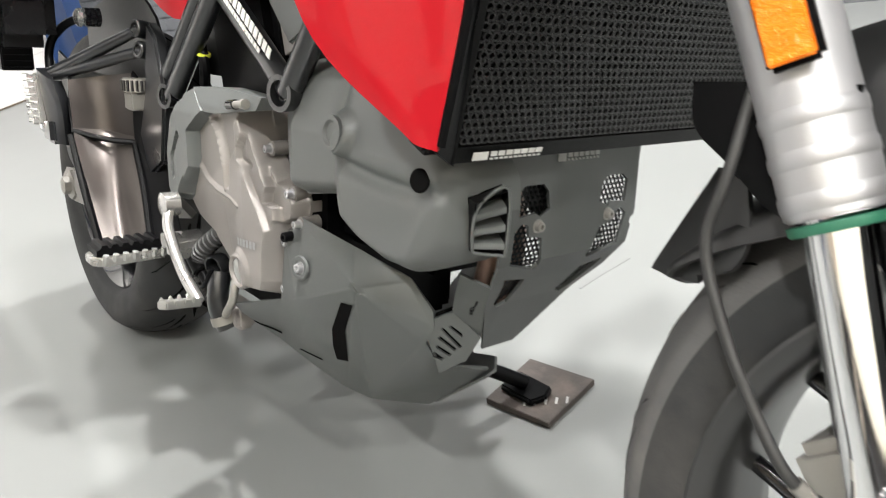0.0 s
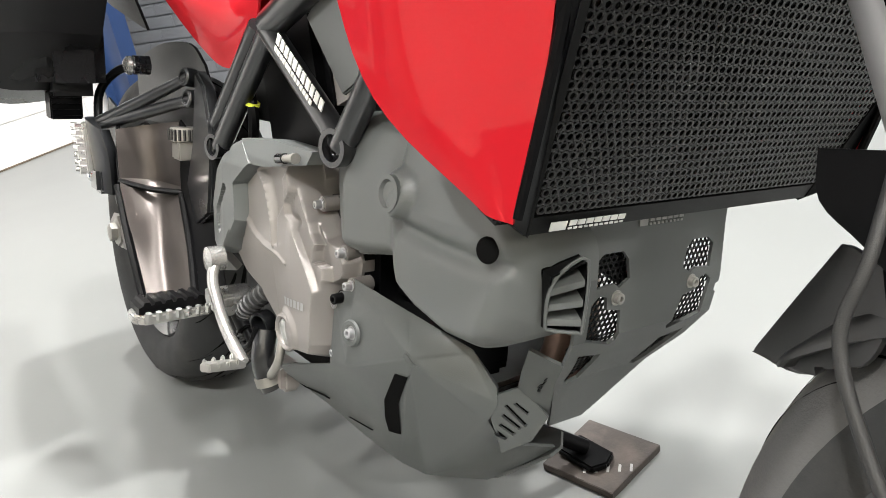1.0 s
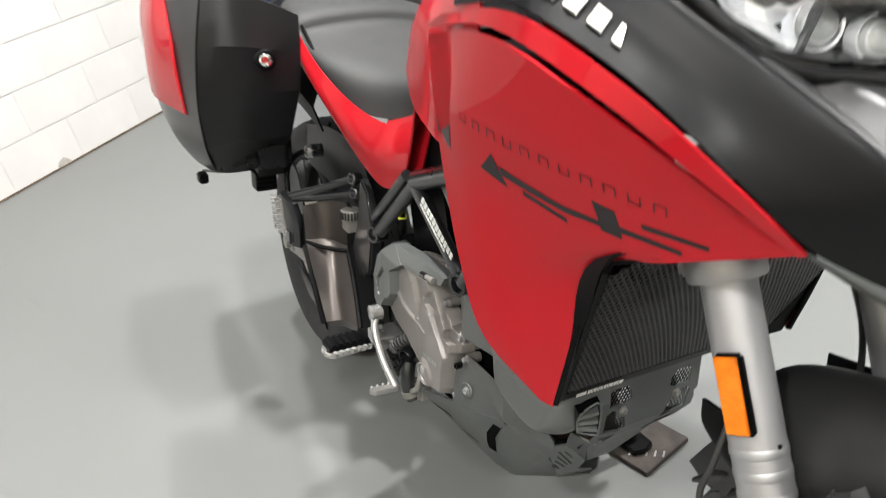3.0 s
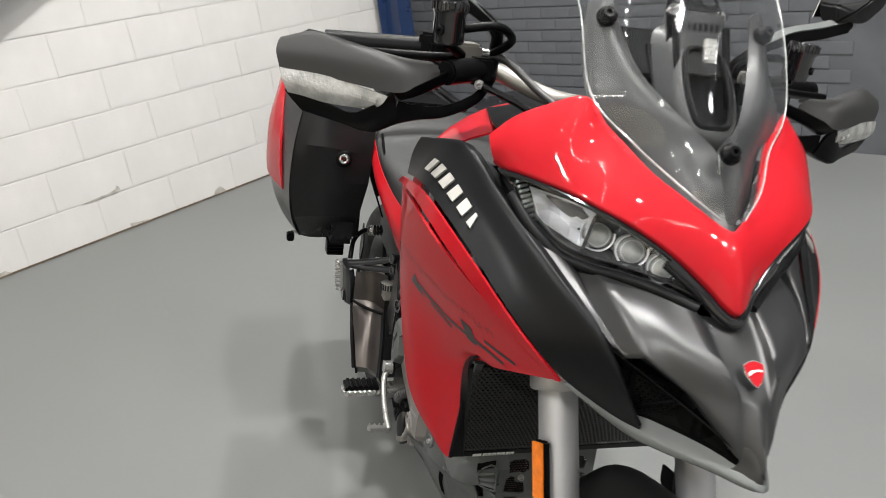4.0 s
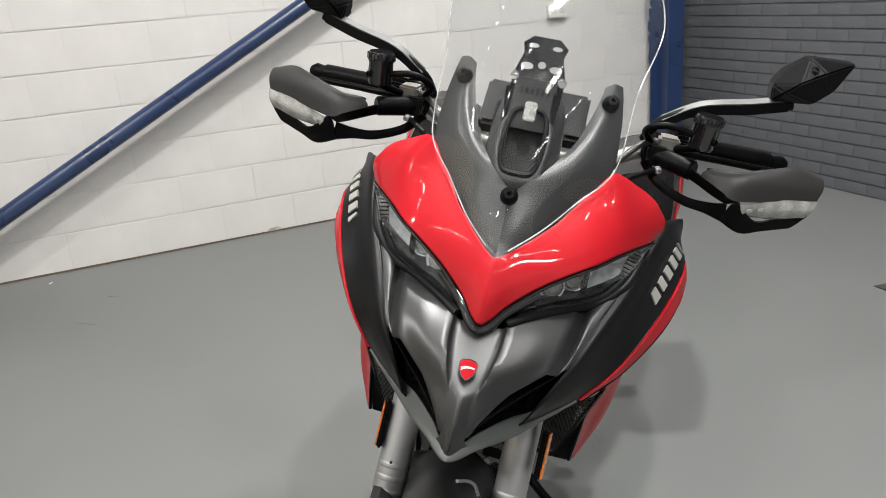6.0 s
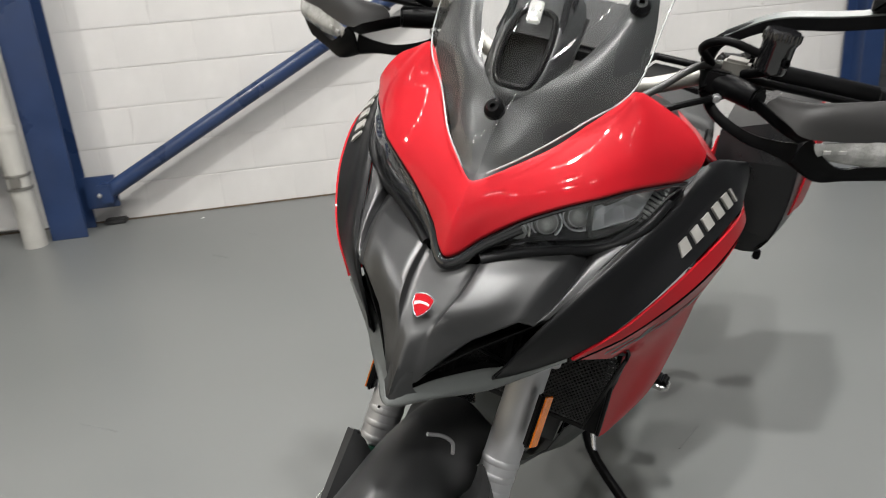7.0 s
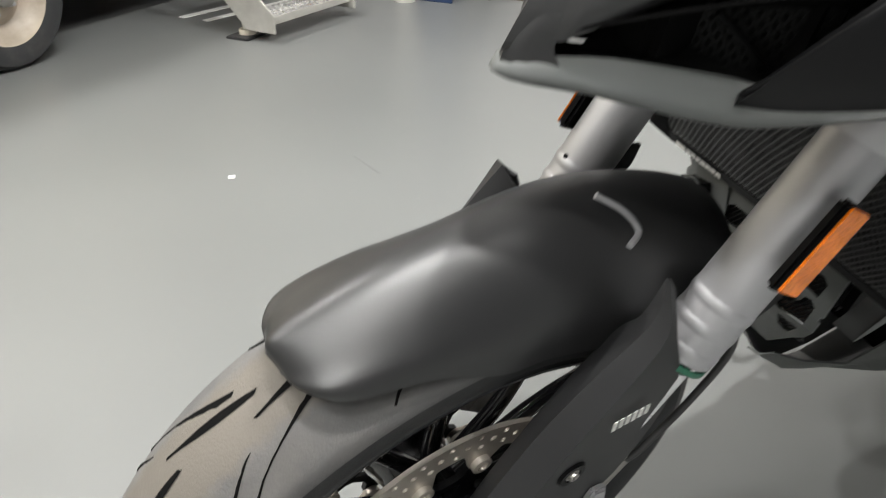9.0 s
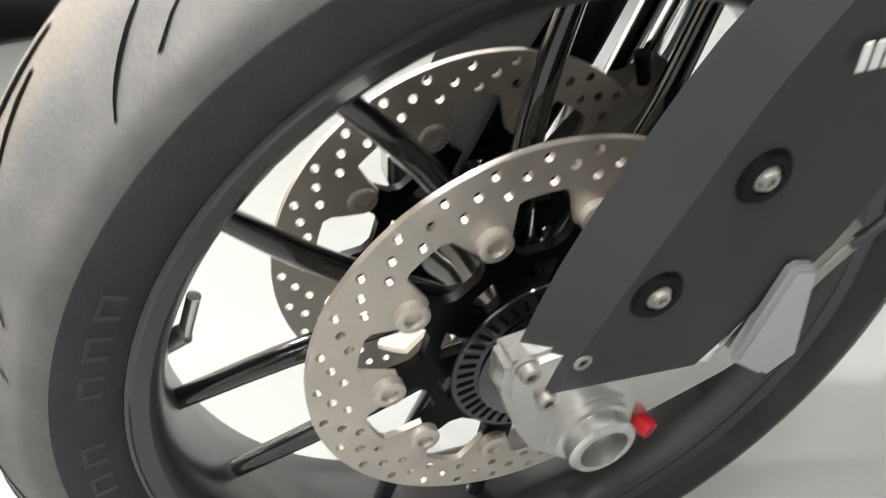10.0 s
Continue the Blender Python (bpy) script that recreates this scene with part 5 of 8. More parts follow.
part("instrument_panel", moved(box(-0.016, 0.016, -0.085, 0.085, -0.048, 0.048), Matrix.Translation((1.225, 0, 1.225)) @ Matrix.Rotation(radians(-50), 4, "Y")), BLACK, bike, "black instrument display", bevel=0.006)
def mount_top():
    bm = bmesh.new()

    def loop(pts):
        vs = [bm.verts.new((x, y, 0)) for x, y in pts]
        for p, q in zip(vs, vs[1:] + vs[:1]):
            bm.edges.new((p, q))
    loop([(-0.038, 0), (0.038, 0), (0.040, 0.05), (0.030, 0.085), (0.034, 0.10), (0.020, 0.112), (-0.020, 0.112), (-0.034, 0.10), (-0.030, 0.085), (-0.040, 0.05)])
    for cx, cy, rx, ry in ((0, 0.070, 0.006, 0.006), (-0.022, 0.066, 0.010, 0.006), (0.022, 0.066, 0.010, 0.006), (-0.018, 0.098, 0.008, 0.004), (0.018, 0.098, 0.008, 0.004), (-0.016, 0.042, 0.006, 0.005), (0.016, 0.042, 0.006, 0.005)):
        loop([(cx + rx * math.cos(k * math.pi / 5), cy + ry * math.sin(k * math.pi / 5)) for k in range(10)])
    bmesh.ops.triangle_fill(bm, use_beauty=True, use_dissolve=False, edges=bm.edges[:], normal=(0, 0, 1))
    thicken(bm, 0.003)
    return moved(bm, basis((1.330, 0, 1.248), (0, 1, 0), (-0.38, 0, 0.92)))


mnt = part("device_mount", mount_top(), GLOSS, bike, "black drilled device mount plate")
part("mount_plate", plate([(-0.036, 0), (0.036, 0), (0.030, 0.075), (-0.030, 0.075)], basis((1.352, 0, 1.222), (0, 1, 0), (-0.30, 0, 0.95)), 0.003), SHROUD, mnt, "grey lower mount plate", bevel=0.001)
for sy in (-0.037, 0.033):
    part("mount_arm", plate([(0, 0), (0.006, 0), (0.004, 0.10), (-0.006, 0.10)], basis((1.372, sy, 1.185), (0, 1, 0), (-0.36, 0, 0.93)), 0.003), BLACK, mnt, "dark metal mount arm")
part("mount_clip", join(moved(box(-0.004, 0.004, -0.009, 0.009, -0.014, 0.014), Matrix.Translation((1.362, 0, 1.252)) @ Matrix.Rotation(radians(-20), 4, "Y"))), BRIGHT, mnt, "bright square clip", bevel=0.002)
for sy in (-0.034, 0.034):
    part("mount_knob", at(lathe([(0, 0), (0, 0.007), (0.008, 0.007), (0.01, 0)], 14), (1.316, sy, 1.292), (0.9, sy * 8, 0.3)), CHROME, mnt)
for k in range(6):
    a0 = -0.022 + 0.008 * k
    tagged(part("cut_mark", plate([(a0, 0), (a0 + 0.004, 0), (a0 + 0.004, 0.010), (a0, 0.010)], basis((1.352, 0, 1.222), (0, 1, 0), (-0.30, 0, 0.95)) @ Matrix.Translation((0, 0.052, 0.0032)), 0.0005), BLACK, mnt), kind="stuff")

# ---- side fairings ----
WING = [
    [(1.150, -0.283, 1.082), (1.245, -0.243, 1.094), (1.330, -0.217, 1.050), (1.430, -0.172, 0.987), (1.500, -0.137, 0.934), (1.528, -0.088, 0.838)],
    [(1.138, -0.296, 1.055), (1.234, -0.275, 1.064), (1.335, -0.243, 1.014), (1.432, -0.197, 0.947), (1.490, -0.152, 0.893), (1.522, -0.086, 0.828)],
    [(1.130, -0.298, 1.022), (1.236, -0.298, 1.032), (1.350, -0.263, 0.985), (1.425, -0.217, 0.921), (1.464, -0.166, 0.868), (1.512, -0.090, 0.820)],
]
WINGB = [WING[0], [tuple(V(*a).lerp(V(*b), 0.30) + V(0.004, -0.003, 0.006)) for a, b in zip(WING[0], WING[1])]] + WING[1:]
wing = both("side_wing", lambda: sheet(WINGB, 5, 4, 0.003), SATIN, "satin black side fairing wing", sharp=70)
for s in SIDES:
    for k in range(6):
        strokes = [(0.04, 0.80, 0.06, 0.90)]
        u0 = 0.74 + 0.212 * k if s < 0 else 1.90 - 0.212 * k - (0.0 if k != 5 else -0.09)
        du = 0.168 if k != 5 else 0.070

        def raised(u, v, h, u0=u0, du=du, s=s):
            if s > 0:
                u = 1 - u
            p, n = on_rows(WING, u0 + du * u + 0.04 * v, 1.58 - 0.58 * v)
            p = p + n * (h + 0.0008)
            return V(p.x, -s * p.y, p.z)
        bm = blocks_on(raised, strokes, 0.0026)
        tagged(part("badge_bar", bm, SILVERPRINT, wing[s], "raised silver bars"), kind="stuff")

STRIP = [(1.110, -0.300, 1.012), (1.236, -0.302, 1.026), (1.350, -0.267, 0.980), (1.427, -0.218, 0.915), (1.464, -0.168, 0.862)]
both("fairing_strip", lambda: sheet([STRIP, [(1.072, -0.297, 0.996), (1.214, -0.307, 1.011), (1.330, -0.279, 0.970), (1.412, -0.224, 0.908), (1.458, -0.171, 0.860)]], 2, 5, 0.004), RED, "thin glossy red trim strip", sharp=70, sides=(-1,))
both("fairing_strip", lambda: sheet([STRIP, [(1.072, -0.299, 0.996), (1.214, -0.311, 1.008), (1.330, -0.284, 0.966), (1.412, -0.228, 0.905), (1.458, -0.171, 0.860)]], 2, 5, 0.004), RED, "thin glossy red trim strip", sharp=70, sides=(1,))

SIDE = [
    [(1.055, -0.286, 0.985), (1.205, -0.308, 1.004), (1.322, -0.281, 0.965), (1.455, -0.172, 0.862)],
    [(1.073, -0.284, 0.900), (1.170, -0.300, 0.925), (1.300, -0.264, 0.905), (1.450, -0.174, 0.858)],
    [(1.086, -0.281, 0.838), (1.150, -0.278, 0.838), (1.240, -0.246, 0.828), (1.360, -0.202, 0.822)],
    [(1.110, -0.270, 0.735), (1.150, -0.260, 0.738), (1.195, -0.236, 0.745), (1.262, -0.207, 0.776)],
    [(1.141, -0.253, 0.650), (1.170, -0.242, 0.652), (1.202, -0.222, 0.660), (1.238, -0.205, 0.668)],
    [(1.203, -0.212, 0.586), (1.208, -0.209, 0.584), (1.213, -0.206, 0.583), (1.218, -0.203, 0.582)],
]
# dark tube painting the shade in the gap between strip and side panel
both("trim_gap_shade", lambda: tube([(1.064, -0.289, 0.989), (1.209, -0.306, 1.002), (1.326, -0.280, 0.961), (1.410, -0.223, 0.902), (1.455, -0.168, 0.860)], 0.0050, 8, 6), SHADE, sides=(1,))
SIDE_L = [[(1.055, -0.287, 0.982), (1.205, -0.310, 0.998), (1.322, -0.283, 0.957), (1.455, -0.172, 0.862)]] + SIDE[1:]
side = both("side_fairing", lambda: sheet(SIDE, 6, 6, 0.0035), RED, "glossy red side fairing with dark arrow graphic", sharp=70, sides=(-1,))
side |= both("side_fairing", lambda: sheet(SIDE_L, 6, 6, 0.0035), RED, "glossy red side fairing with dark arrow graphic", sharp=70, sides=(1,))
for s in SIDES:
    both("fairing_edge", lambda: tube([(1.262, -0.204, 0.774), (1.240, -0.202, 0.668), (1.219, -0.200, 0.586)], 0.004, 8, 5), BLACK, parent=side, sides=(s,))
for s in SIDES:
    # dark graphic bars lying on the red panel
    gr = [
        [(1.168, 0.868), (1.190, 0.888), (1.200, 0.853)],
        [(1.196, 0.876), (1.262, 0.852), (1.300, 0.846), (1.300, 0.840), (1.262, 0.844), (1.196, 0.866)],
        [(1.218, 0.856), (1.262, 0.838), (1.262, 0.832), (1.218, 0.850)],
        [(1.298, 0.868), (1.318, 0.862), (1.318, 0.832), (1.298, 0.836)],
        [(1.318, 0.846), (1.372, 0.838), (1.372, 0.833), (1.318, 0.839)],
        [(1.340, 0.856), (1.395, 0.850), (1.395, 0.845), (1.340, 0.850)],
        [(1.088, 0.888), (1.120, 0.902), (1.112, 0.872)],
        [(1.066, 0.894), (1.078, 0.900), (1.086, 0.880)],
    ]
    for k in range(11):
        x0 = 1.150 + 0.0205 * k
        z0 = 0.914 - 0.0042 * k
        gr.append([(x0, z0), (x0 + 0.002, z0 + 0.010), (x0 + 0.0035, z0 + 0.010), (x0 + 0.0015, z0)])
        gr.append([(x0 + 0.0095, z0 - 0.002), (x0 + 0.0115, z0 + 0.008), (x0 + 0.013, z0 + 0.008), (x0 + 0.011, z0 - 0.002)])
        if k % 3:
            gr.append([(x0 + 0.0035, z0 + 0.010), (x0 + 0.0115, z0 + 0.008), (x0 + 0.0112, z0 + 0.0066), (x0 + 0.0032, z0 + 0.0086)])
        else:
            gr.append([(x0 + 0.0016, z0 + 0.0013), (x0 + 0.010, z0 - 0.0006), (x0 + 0.0097, z0 - 0.002), (x0 + 0.0013, z0)])
    for gi, g in enumerate(gr):
        bm = bmesh.new()
        f = bm.faces.new([bm.verts.new((x, 0, z)) for x, z in g])
        bmesh.ops.triangulate(bm, faces=bm.faces[:])
        bmesh.ops.subdivide_edges(bm, edges=bm.edges[:], cuts=3, use_grid_fill=True)
        o = part("graphic_bar", bm, DECAL if gi < 8 else DECALR, side[s], "dark graphic mark")
        ev = side[s].data
        from mathutils.bvhtree import BVHTree
        tree = BVHTree.FromPolygons([v.co for v in ev.vertices], [p.vertices for p in ev.polygons])
        for v in o.data.vertices:
            hit = tree.ray_cast(V(v.co.x, s * 0.6, v.co.z), V(0, -s, 0))
            v.co.y = (hit[0].y if hit[0] else tree.find_nearest(V(v.co.x, s * 0.22, v.co.z))[0].y) + s * 0.0007

# fuel tank, seat and tail
TANK = [
    [(0.700, -0.140, 0.880), (0.690, -0.120, 0.960), (0.690, -0.070, 1.000), (0.690, 0, 1.008)],
    [(0.820, -0.190, 0.860), (0.820, -0.180, 0.985), (0.820, -0.100, 1.060), (0.820, 0, 1.075)],
    [(0.960, -0.240, 0.860), (0.960, -0.235, 1.010), (0.960, -0.130, 1.100), (0.960, 0, 1.115)],
    [(1.080, -0.275, 0.870), (1.085, -0.265, 1.030), (1.080, -0.140, 1.110), (1.080, 0, 1.120)],
    [(1.150, -0.280, 0.940), (1.150, -0.270, 1.050), (1.150, -0.150, 1.105), (1.150, 0, 1.115)],
]
tank = part("fuel_tank", sheet([mirror_row(r) for r in TANK], 5, 4, 0.003), RED, bike, "glossy red fuel tank", sharp=70)
part("tank_cover", sheet([mirror_row(r) for r in ([(0.90, -0.11, 1.092), (0.90, -0.05, 1.108), (0.90, 0, 1.112)], [(1.05, -0.16, 1.110), (1.05, -0.08, 1.128), (1.05, 0, 1.132)], [(1.19, -0.19, 1.110), (1.19, -0.09, 1.135), (1.19, 0, 1.140)], [(1.27, -0.18, 1.125), (1.27, -0.08, 1.150), (1.27, 0, 1.155)])], 3, 3, 0.004), BLACK, tank, "black tank top cover")
SEAT = [
    [(0.060, -0.140, 0.905), (0.060, -0.120, 0.930), (0.060, 0, 0.945)],
    [(0.230, -0.165, 0.885), (0.230, -0.150, 0.915), (0.230, 0, 0.930)],
    [(0.262, -0.172, 0.862), (0.262, -0.155, 0.880), (0.262, 0, 0.895)],
    [(0.400, -0.172, 0.820), (0.400, -0.150, 0.850), (0.400, 0, 0.862)],
    [(0.540, -0.140, 0.775), (0.545, -0.110, 0.830), (0.545, 0, 0.850)],
    [(0.660, -0.085, 0.790), (0.670, -0.075, 0.860), (0.670, 0, 0.880)],
    [(0.705, -0.065, 0.840), (0.708, -0.055, 0.920), (0.708, 0, 0.940)],
]
part("seat", sheet([mirror_row(r) for r in SEAT], 5, 5, 0.006), SEATM, bike, "grey-black textured vinyl saddle", sharp=60)
both("seat_piping", lambda: tube([(0.236, -0.158, 0.906), (0.400, -0.166, 0.836), (0.541, -0.134, 0.795), (0.662, -0.084, 0.815), (0.706, -0.062, 0.870)], 0.0035, 8, 5), BLACK, "black seat piping")
both("tail_front", lambda: sheet([[(0.600, -0.128, 0.774), (0.600, -0.142, 0.725), (0.596, -0.136, 0.662)], [(0.660, -0.100, 0.800), (0.660, -0.118, 0.745), (0.640, -0.120, 0.668)], [(0.720, -0.085, 0.860), (0.722, -0.105, 0.790), (0.700, -0.112, 0.700)]], 4, 4, 0.003), RED, "glossy red panel before the seat", sharp=70)
TAIL = [
    [(0.300, -0.190, 0.905), (0.300, -0.196, 0.885), (0.310, -0.190, 0.845)],
    [(0.420, -0.186, 0.845), (0.420, -0.196, 0.815), (0.430, -0.185, 0.785)],
    [(0.530, -0.158, 0.790), (0.535, -0.170, 0.745), (0.545, -0.155, 0.690)],
    [(0.620, -0.120, 0.770), (0.620, -0.140, 0.720), (0.610, -0.135, 0.655)],
    [(0.700, -0.100, 0.820), (0.700, -0.128, 0.770), (0.680, -0.130, 0.700)],
    [(0.720, -0.110, 0.930), (0.735, -0.130, 0.890), (0.740, -0.140, 0.840)],
]
both("tail_panel", lambda: sheet(TAIL, 5, 4, 0.003), RED, "glossy red panel below the saddle", sharp=70)
part("rear_rack", join(rod((0.05, -0.12, 0.95), (-0.25, -0.10, 0.97), 0.012), rod((0.05, 0.12, 0.95), (-0.25, 0.10, 0.97), 0.012), rod((-0.25, -0.10, 0.97), (-0.25, 0.10, 0.97), 0.012), box(-0.22, 0.04, -0.09, 0.09, 0.93, 0.955)), BLACK, bike, bevel=0.003)
part("tail_body", sheet([mirror_row(r) for r in ([(0.35, -0.16, 0.70), (0.35, -0.17, 0.78), (0.35, 0, 0.86)], [(0.05, -0.15, 0.76), (0.05, -0.16, 0.84), (0.05, 0, 0.90)], [(-0.25, -0.08, 0.82), (-0.25, -0.10, 0.88), (-0.25, 0, 0.92)])], 3, 3, 0.004), BLACK, bike)

# ---- radiator and its guard ----
GA, GB = V(1.198, -0.174, 0.570), V(1.302, -0.222, 0.800)


def rad_place(u, v):
    lo = GA.lerp(V(GA.x, -GA.y, GA.z), u)
    hi = GB.lerp(V(GB.x, -GB.y, GB.z), u)
    return lo.lerp(hi, v)


def rad_keep(u, v):
    e = min(u, 1 - u)
    return 0.012 < e and not (v > 0.90 and e < (v - 0.90) * 0.9 + 0.02) and v > 0.045


rg = part("radiator_guard", perforated(rad_place, 52, 38, 0.72, rad_keep, 0.0014), RADG, bike, "black perforated radiator guard", sharp=60)
tagged(rg, "black perforated radiator guard", kind="stuff")
part("guard_rail", sheet([[rad_place(0, -0.01), rad_place(0.5, -0.01), rad_place(1, -0.01)], [rad_place(0, 0.045), rad_place(0.5, 0.045), rad_place(1, 0.045)]], 2, 3, 0.003), GUARD, rg)
both("guard_side", lambda: sheet([[rad_place(0, v) + V(-0.002, 0, 0) for v in (-0.01, 0.5, 0.94)], [rad_place(0.010, v) + V(0.001, 0, 0) for v in (-0.01, 0.5, 0.94)]], 2, 3, 0.003), GUARD, parent=rg)


def logo_at(u, v, h):
    return rad_place(0.055 + 0.21 * u, -0.004 + 0.038 * v) + V(0.0025 + h, 0, -0.001)


bars = [(0.0, 0.20, 0.15, 0.9)] + [(0.24 + 0.11 * k, 0.24 + 0.11 * k + 0.085, 0.45, 0.9) for k in range(7)] + [(0.24 + 0.07 * k, 0.24 + 0.07 * k + 0.04, 0.12, 0.3) for k in range(11)]
tagged(part("guard_print", blocks_on(logo_at, bars, 0.0004), WHITEP, rg, "white printed bars"), kind="stuff")
part("radiator", moved(box(-0.04, -0.012, -0.19, 0.19, -0.13, 0.13), Matrix.Translation((1.250, 0, 0.685)) @ Matrix.Rotation(radians(24), 4, "Y")), GUARD, bike, bevel=0.004)
tagged(part("radiator_fin", join(*[moved(box(-0.012, -0.0095, -0.18, 0.18, -0.0008, 0.0008), Matrix.Translation((1.250, 0, 0.685)) @ Matrix.Rotation(radians(24), 4, "Y") @ Matrix.Translation((0, 0, -0.12 + 0.008 * k))) for k in range(31)]), BLACK, bike, "thin radiator fins"), kind="stuff")
both("radiator_shroud", lambda: sheet([[(1.190, -0.168, 0.566), (1.245, -0.190, 0.690), (1.300, -0.218, 0.800), (1.345, -0.200, 0.828)], [(1.208, -0.198, 0.580), (1.236, -0.202, 0.672), (1.266, -0.212, 0.782), (1.350, -0.206, 0.822)]], 2, 5, 0.004), BLACK, "black plastic radiator surround")
both("shroud_top", lambda: sheet([[(1.300, -0.215, 0.802), (1.312, -0.10, 0.806), (1.312, 0, 0.806)], [(1.38, -0.19, 0.84), (1.38, -0.09, 0.85), (1.38, 0, 0.85)]], 2, 4, 0.004), BLACK)

# ---- front shield below the radiator ----
SHIELD_Z = [(0.345, 1.088, 0.022), (0.359, 1.097, 0.030), (0.410, 1.127, 0.060), (0.440, 1.152, 0.078), (0.466, 1.169, 0.088), (0.500, 1.174, 0.090), (0.548, 1.173, 0.089), (0.575, 1.174, 0.088)]


def shield_at(z):
    """Depth and half width of the shield at the height z."""
    for (z0, x0, w0), (z1, x1, w1) in zip(SHIELD_Z, SHIELD_Z[1:]):
        if z <= z1 or z1 == 0.575:
            t = (z - z0) / (z1 - z0)
            return x0 + (x1 - x0) * t, w0 + (w1 - w0) * t


WINDOWS = [
    [(0.074, 0.531), (0.066, 0.537), (0.044, 0.537), (0.037, 0.530), (0.034, 0.514), (0.046, 0.508), (0.052, 0.512), (0.072, 0.510)],
    [(0.076, 0.498), (0.068, 0.504), (0.060, 0.502), (0.057, 0.491), (0.040, 0.488), (0.033, 0.459), (0.038, 0.455), (0.074, 0.466)],
    [(0.068, 0.449), (0.038, 0.444), (0.034, 0.412), (0.044, 0.408), (0.052, 0.414)],
]


def shield_plate():
    bm = bmesh.new()
    side = [(w, z) for z, x, w in SHIELD_Z]
    side[5:5] = [(0.089, 0.484), (0.086, 0.486), (0.086, 0.492), (0.090, 0.494)]
    loops = [[(-y, z) for y, z in side] + side[::-1]]
    for h in WINDOWS:
        loops += [h, [(-y, z) for y, z in h]]
    for lp_ in loops:
        vs = [bm.verts.new((0, y, z)) for y, z in lp_]
        for a, b in zip(vs, vs[1:] + vs[:1]):
            bm.edges.new((a, b))
    bmesh.ops.triangle_fill(bm, use_beauty=True, use_dissolve=False, edges=bm.edges[:], normal=(1, 0, 0))
    for z, x, w in SHIELD_Z[1:-1]:
        bmesh.ops.bisect_plane(bm, geom=bm.verts[:] + bm.edges[:] + bm.faces[:], plane_co=(0, 0, z), plane_no=(0, 0, 1))
    for v in bm.verts:
        v.co.x = shield_at(v.co.z)[0]
    bmesh.ops.recalc_face_normals(bm, faces=bm.faces)
    thicken(bm, 0.003)
    return bm


sh = part("front_shield", shield_plate(), SKID, bike, "dark grey metal engine shield with mesh windows", sharp=14)
for q in (-1, 1):
    for k, (y0, y1, z0, z1, nu, nv) in enumerate(((0.030, 0.080, 0.503, 0.541, 8, 8), (0.028, 0.081, 0.450, 0.508, 9, 12), (0.030, 0.072, 0.402, 0.453, 7, 11))):
        def spot(u, v, q=q, y0=y0, y1=y1, z0=z0, z1=z1):
            z = z0 + (z1 - z0) * v
            return V(shield_at(z)[0] - 0.006, q * (y0 + (y1 - y0) * u), z)
        tagged(part("window_mesh", perforated(spot, nu, nv, 0.76, None, 0.001), GUARD, sh, "black honeycomb mesh"), kind="stuff")
for s in SIDES:
    part("shield_bolt", bolt((1.1755, s * 0.048, 0.500), (1, 0, 0), 0.0048, 0.003), BRONZE, sh, "rusty steel screw")
tagged(part("shield_print", blocks_on(lambda u, v, h: V(1.1745 + h, -0.030 + 0.062 * u, 0.5555 + 0.008 * v), [(0, 0.16, 0, 1)] + [(0.2 + 0.12 * k, 0.29 + 0.12 * k, 0.4, 1) for k in range(6)] + [(0.2 + 0.08 * k, 0.24 + 0.08 * k, 0, 0.22) for k in range(9)], 0.0003), GREYPRINT, sh, "faint grey printed bars"), kind="stuff")
part("shield_side", sheet([[(1.152, -0.078, 0.440), (1.132, -0.098, 0.452)], [(1.127, -0.060, 0.410), (1.115, -0.088, 0.425)], [(1.108, -0.044, 0.370), (1.104, -0.080, 0.404)]], 1, 2, 0.003, True, True), SKID, sh, sharp=60)

# ---- engine: cover of the front cylinder ----
COVER = [(0.838, 0.600), (0.880, 0.622), (1.000, 0.624), (1.100, 0.604), (1.156, 0.578), (1.176, 0.556), (1.174, 0.520), (1.164, 0.488), (1.146, 0.468), (1.122, 0.459), (1.090, 0.458), (1.049, 0.467), (1.018, 0.480), (1.002, 0.500), (0.960, 0.494), (0.885, 0.482), (0.840, 0.506), (0.814, 0.530), (0.808, 0.562)]
VALLEY = [(1.000, 0.624), (0.990, 0.580), (0.997, 0.552), (1.024, 0.539), (1.074, 0.534), (1.125, 0.532), (1.180, 0.537)]


def cover_depth(x, z):
    edge = poly_gap(x, z, COVER)
    k = max(0.0, min(1.0, (x - 0.985) / 0.045))
    d = 0.141 + 0.017 * k * k * (3 - 2 * k) - 0.25 * max(0.0, z - 0.555) - 0.50 * max(0.0, 0.905 - x)
    q = min(seg_gap(x, z, a, b)[0] for a, b in zip(VALLEY, VALLEY[1:]))
    d -= 0.0085 * math.exp(-(q / 0.0075) ** 2)
    r = math.hypot(x - 1.024, z - 0.566)
    d += 0.010 * max(0.0, min(1.0, (0.024 - r) / 0.006))
    d = min(d, 0.112 + (z - 0.474) * 0.36 + max(0.0, 1.192 - x) * 0.75)
    return d - 0.020 * (1 - max(0.0, min(1.0, edge / 0.016))) ** 2


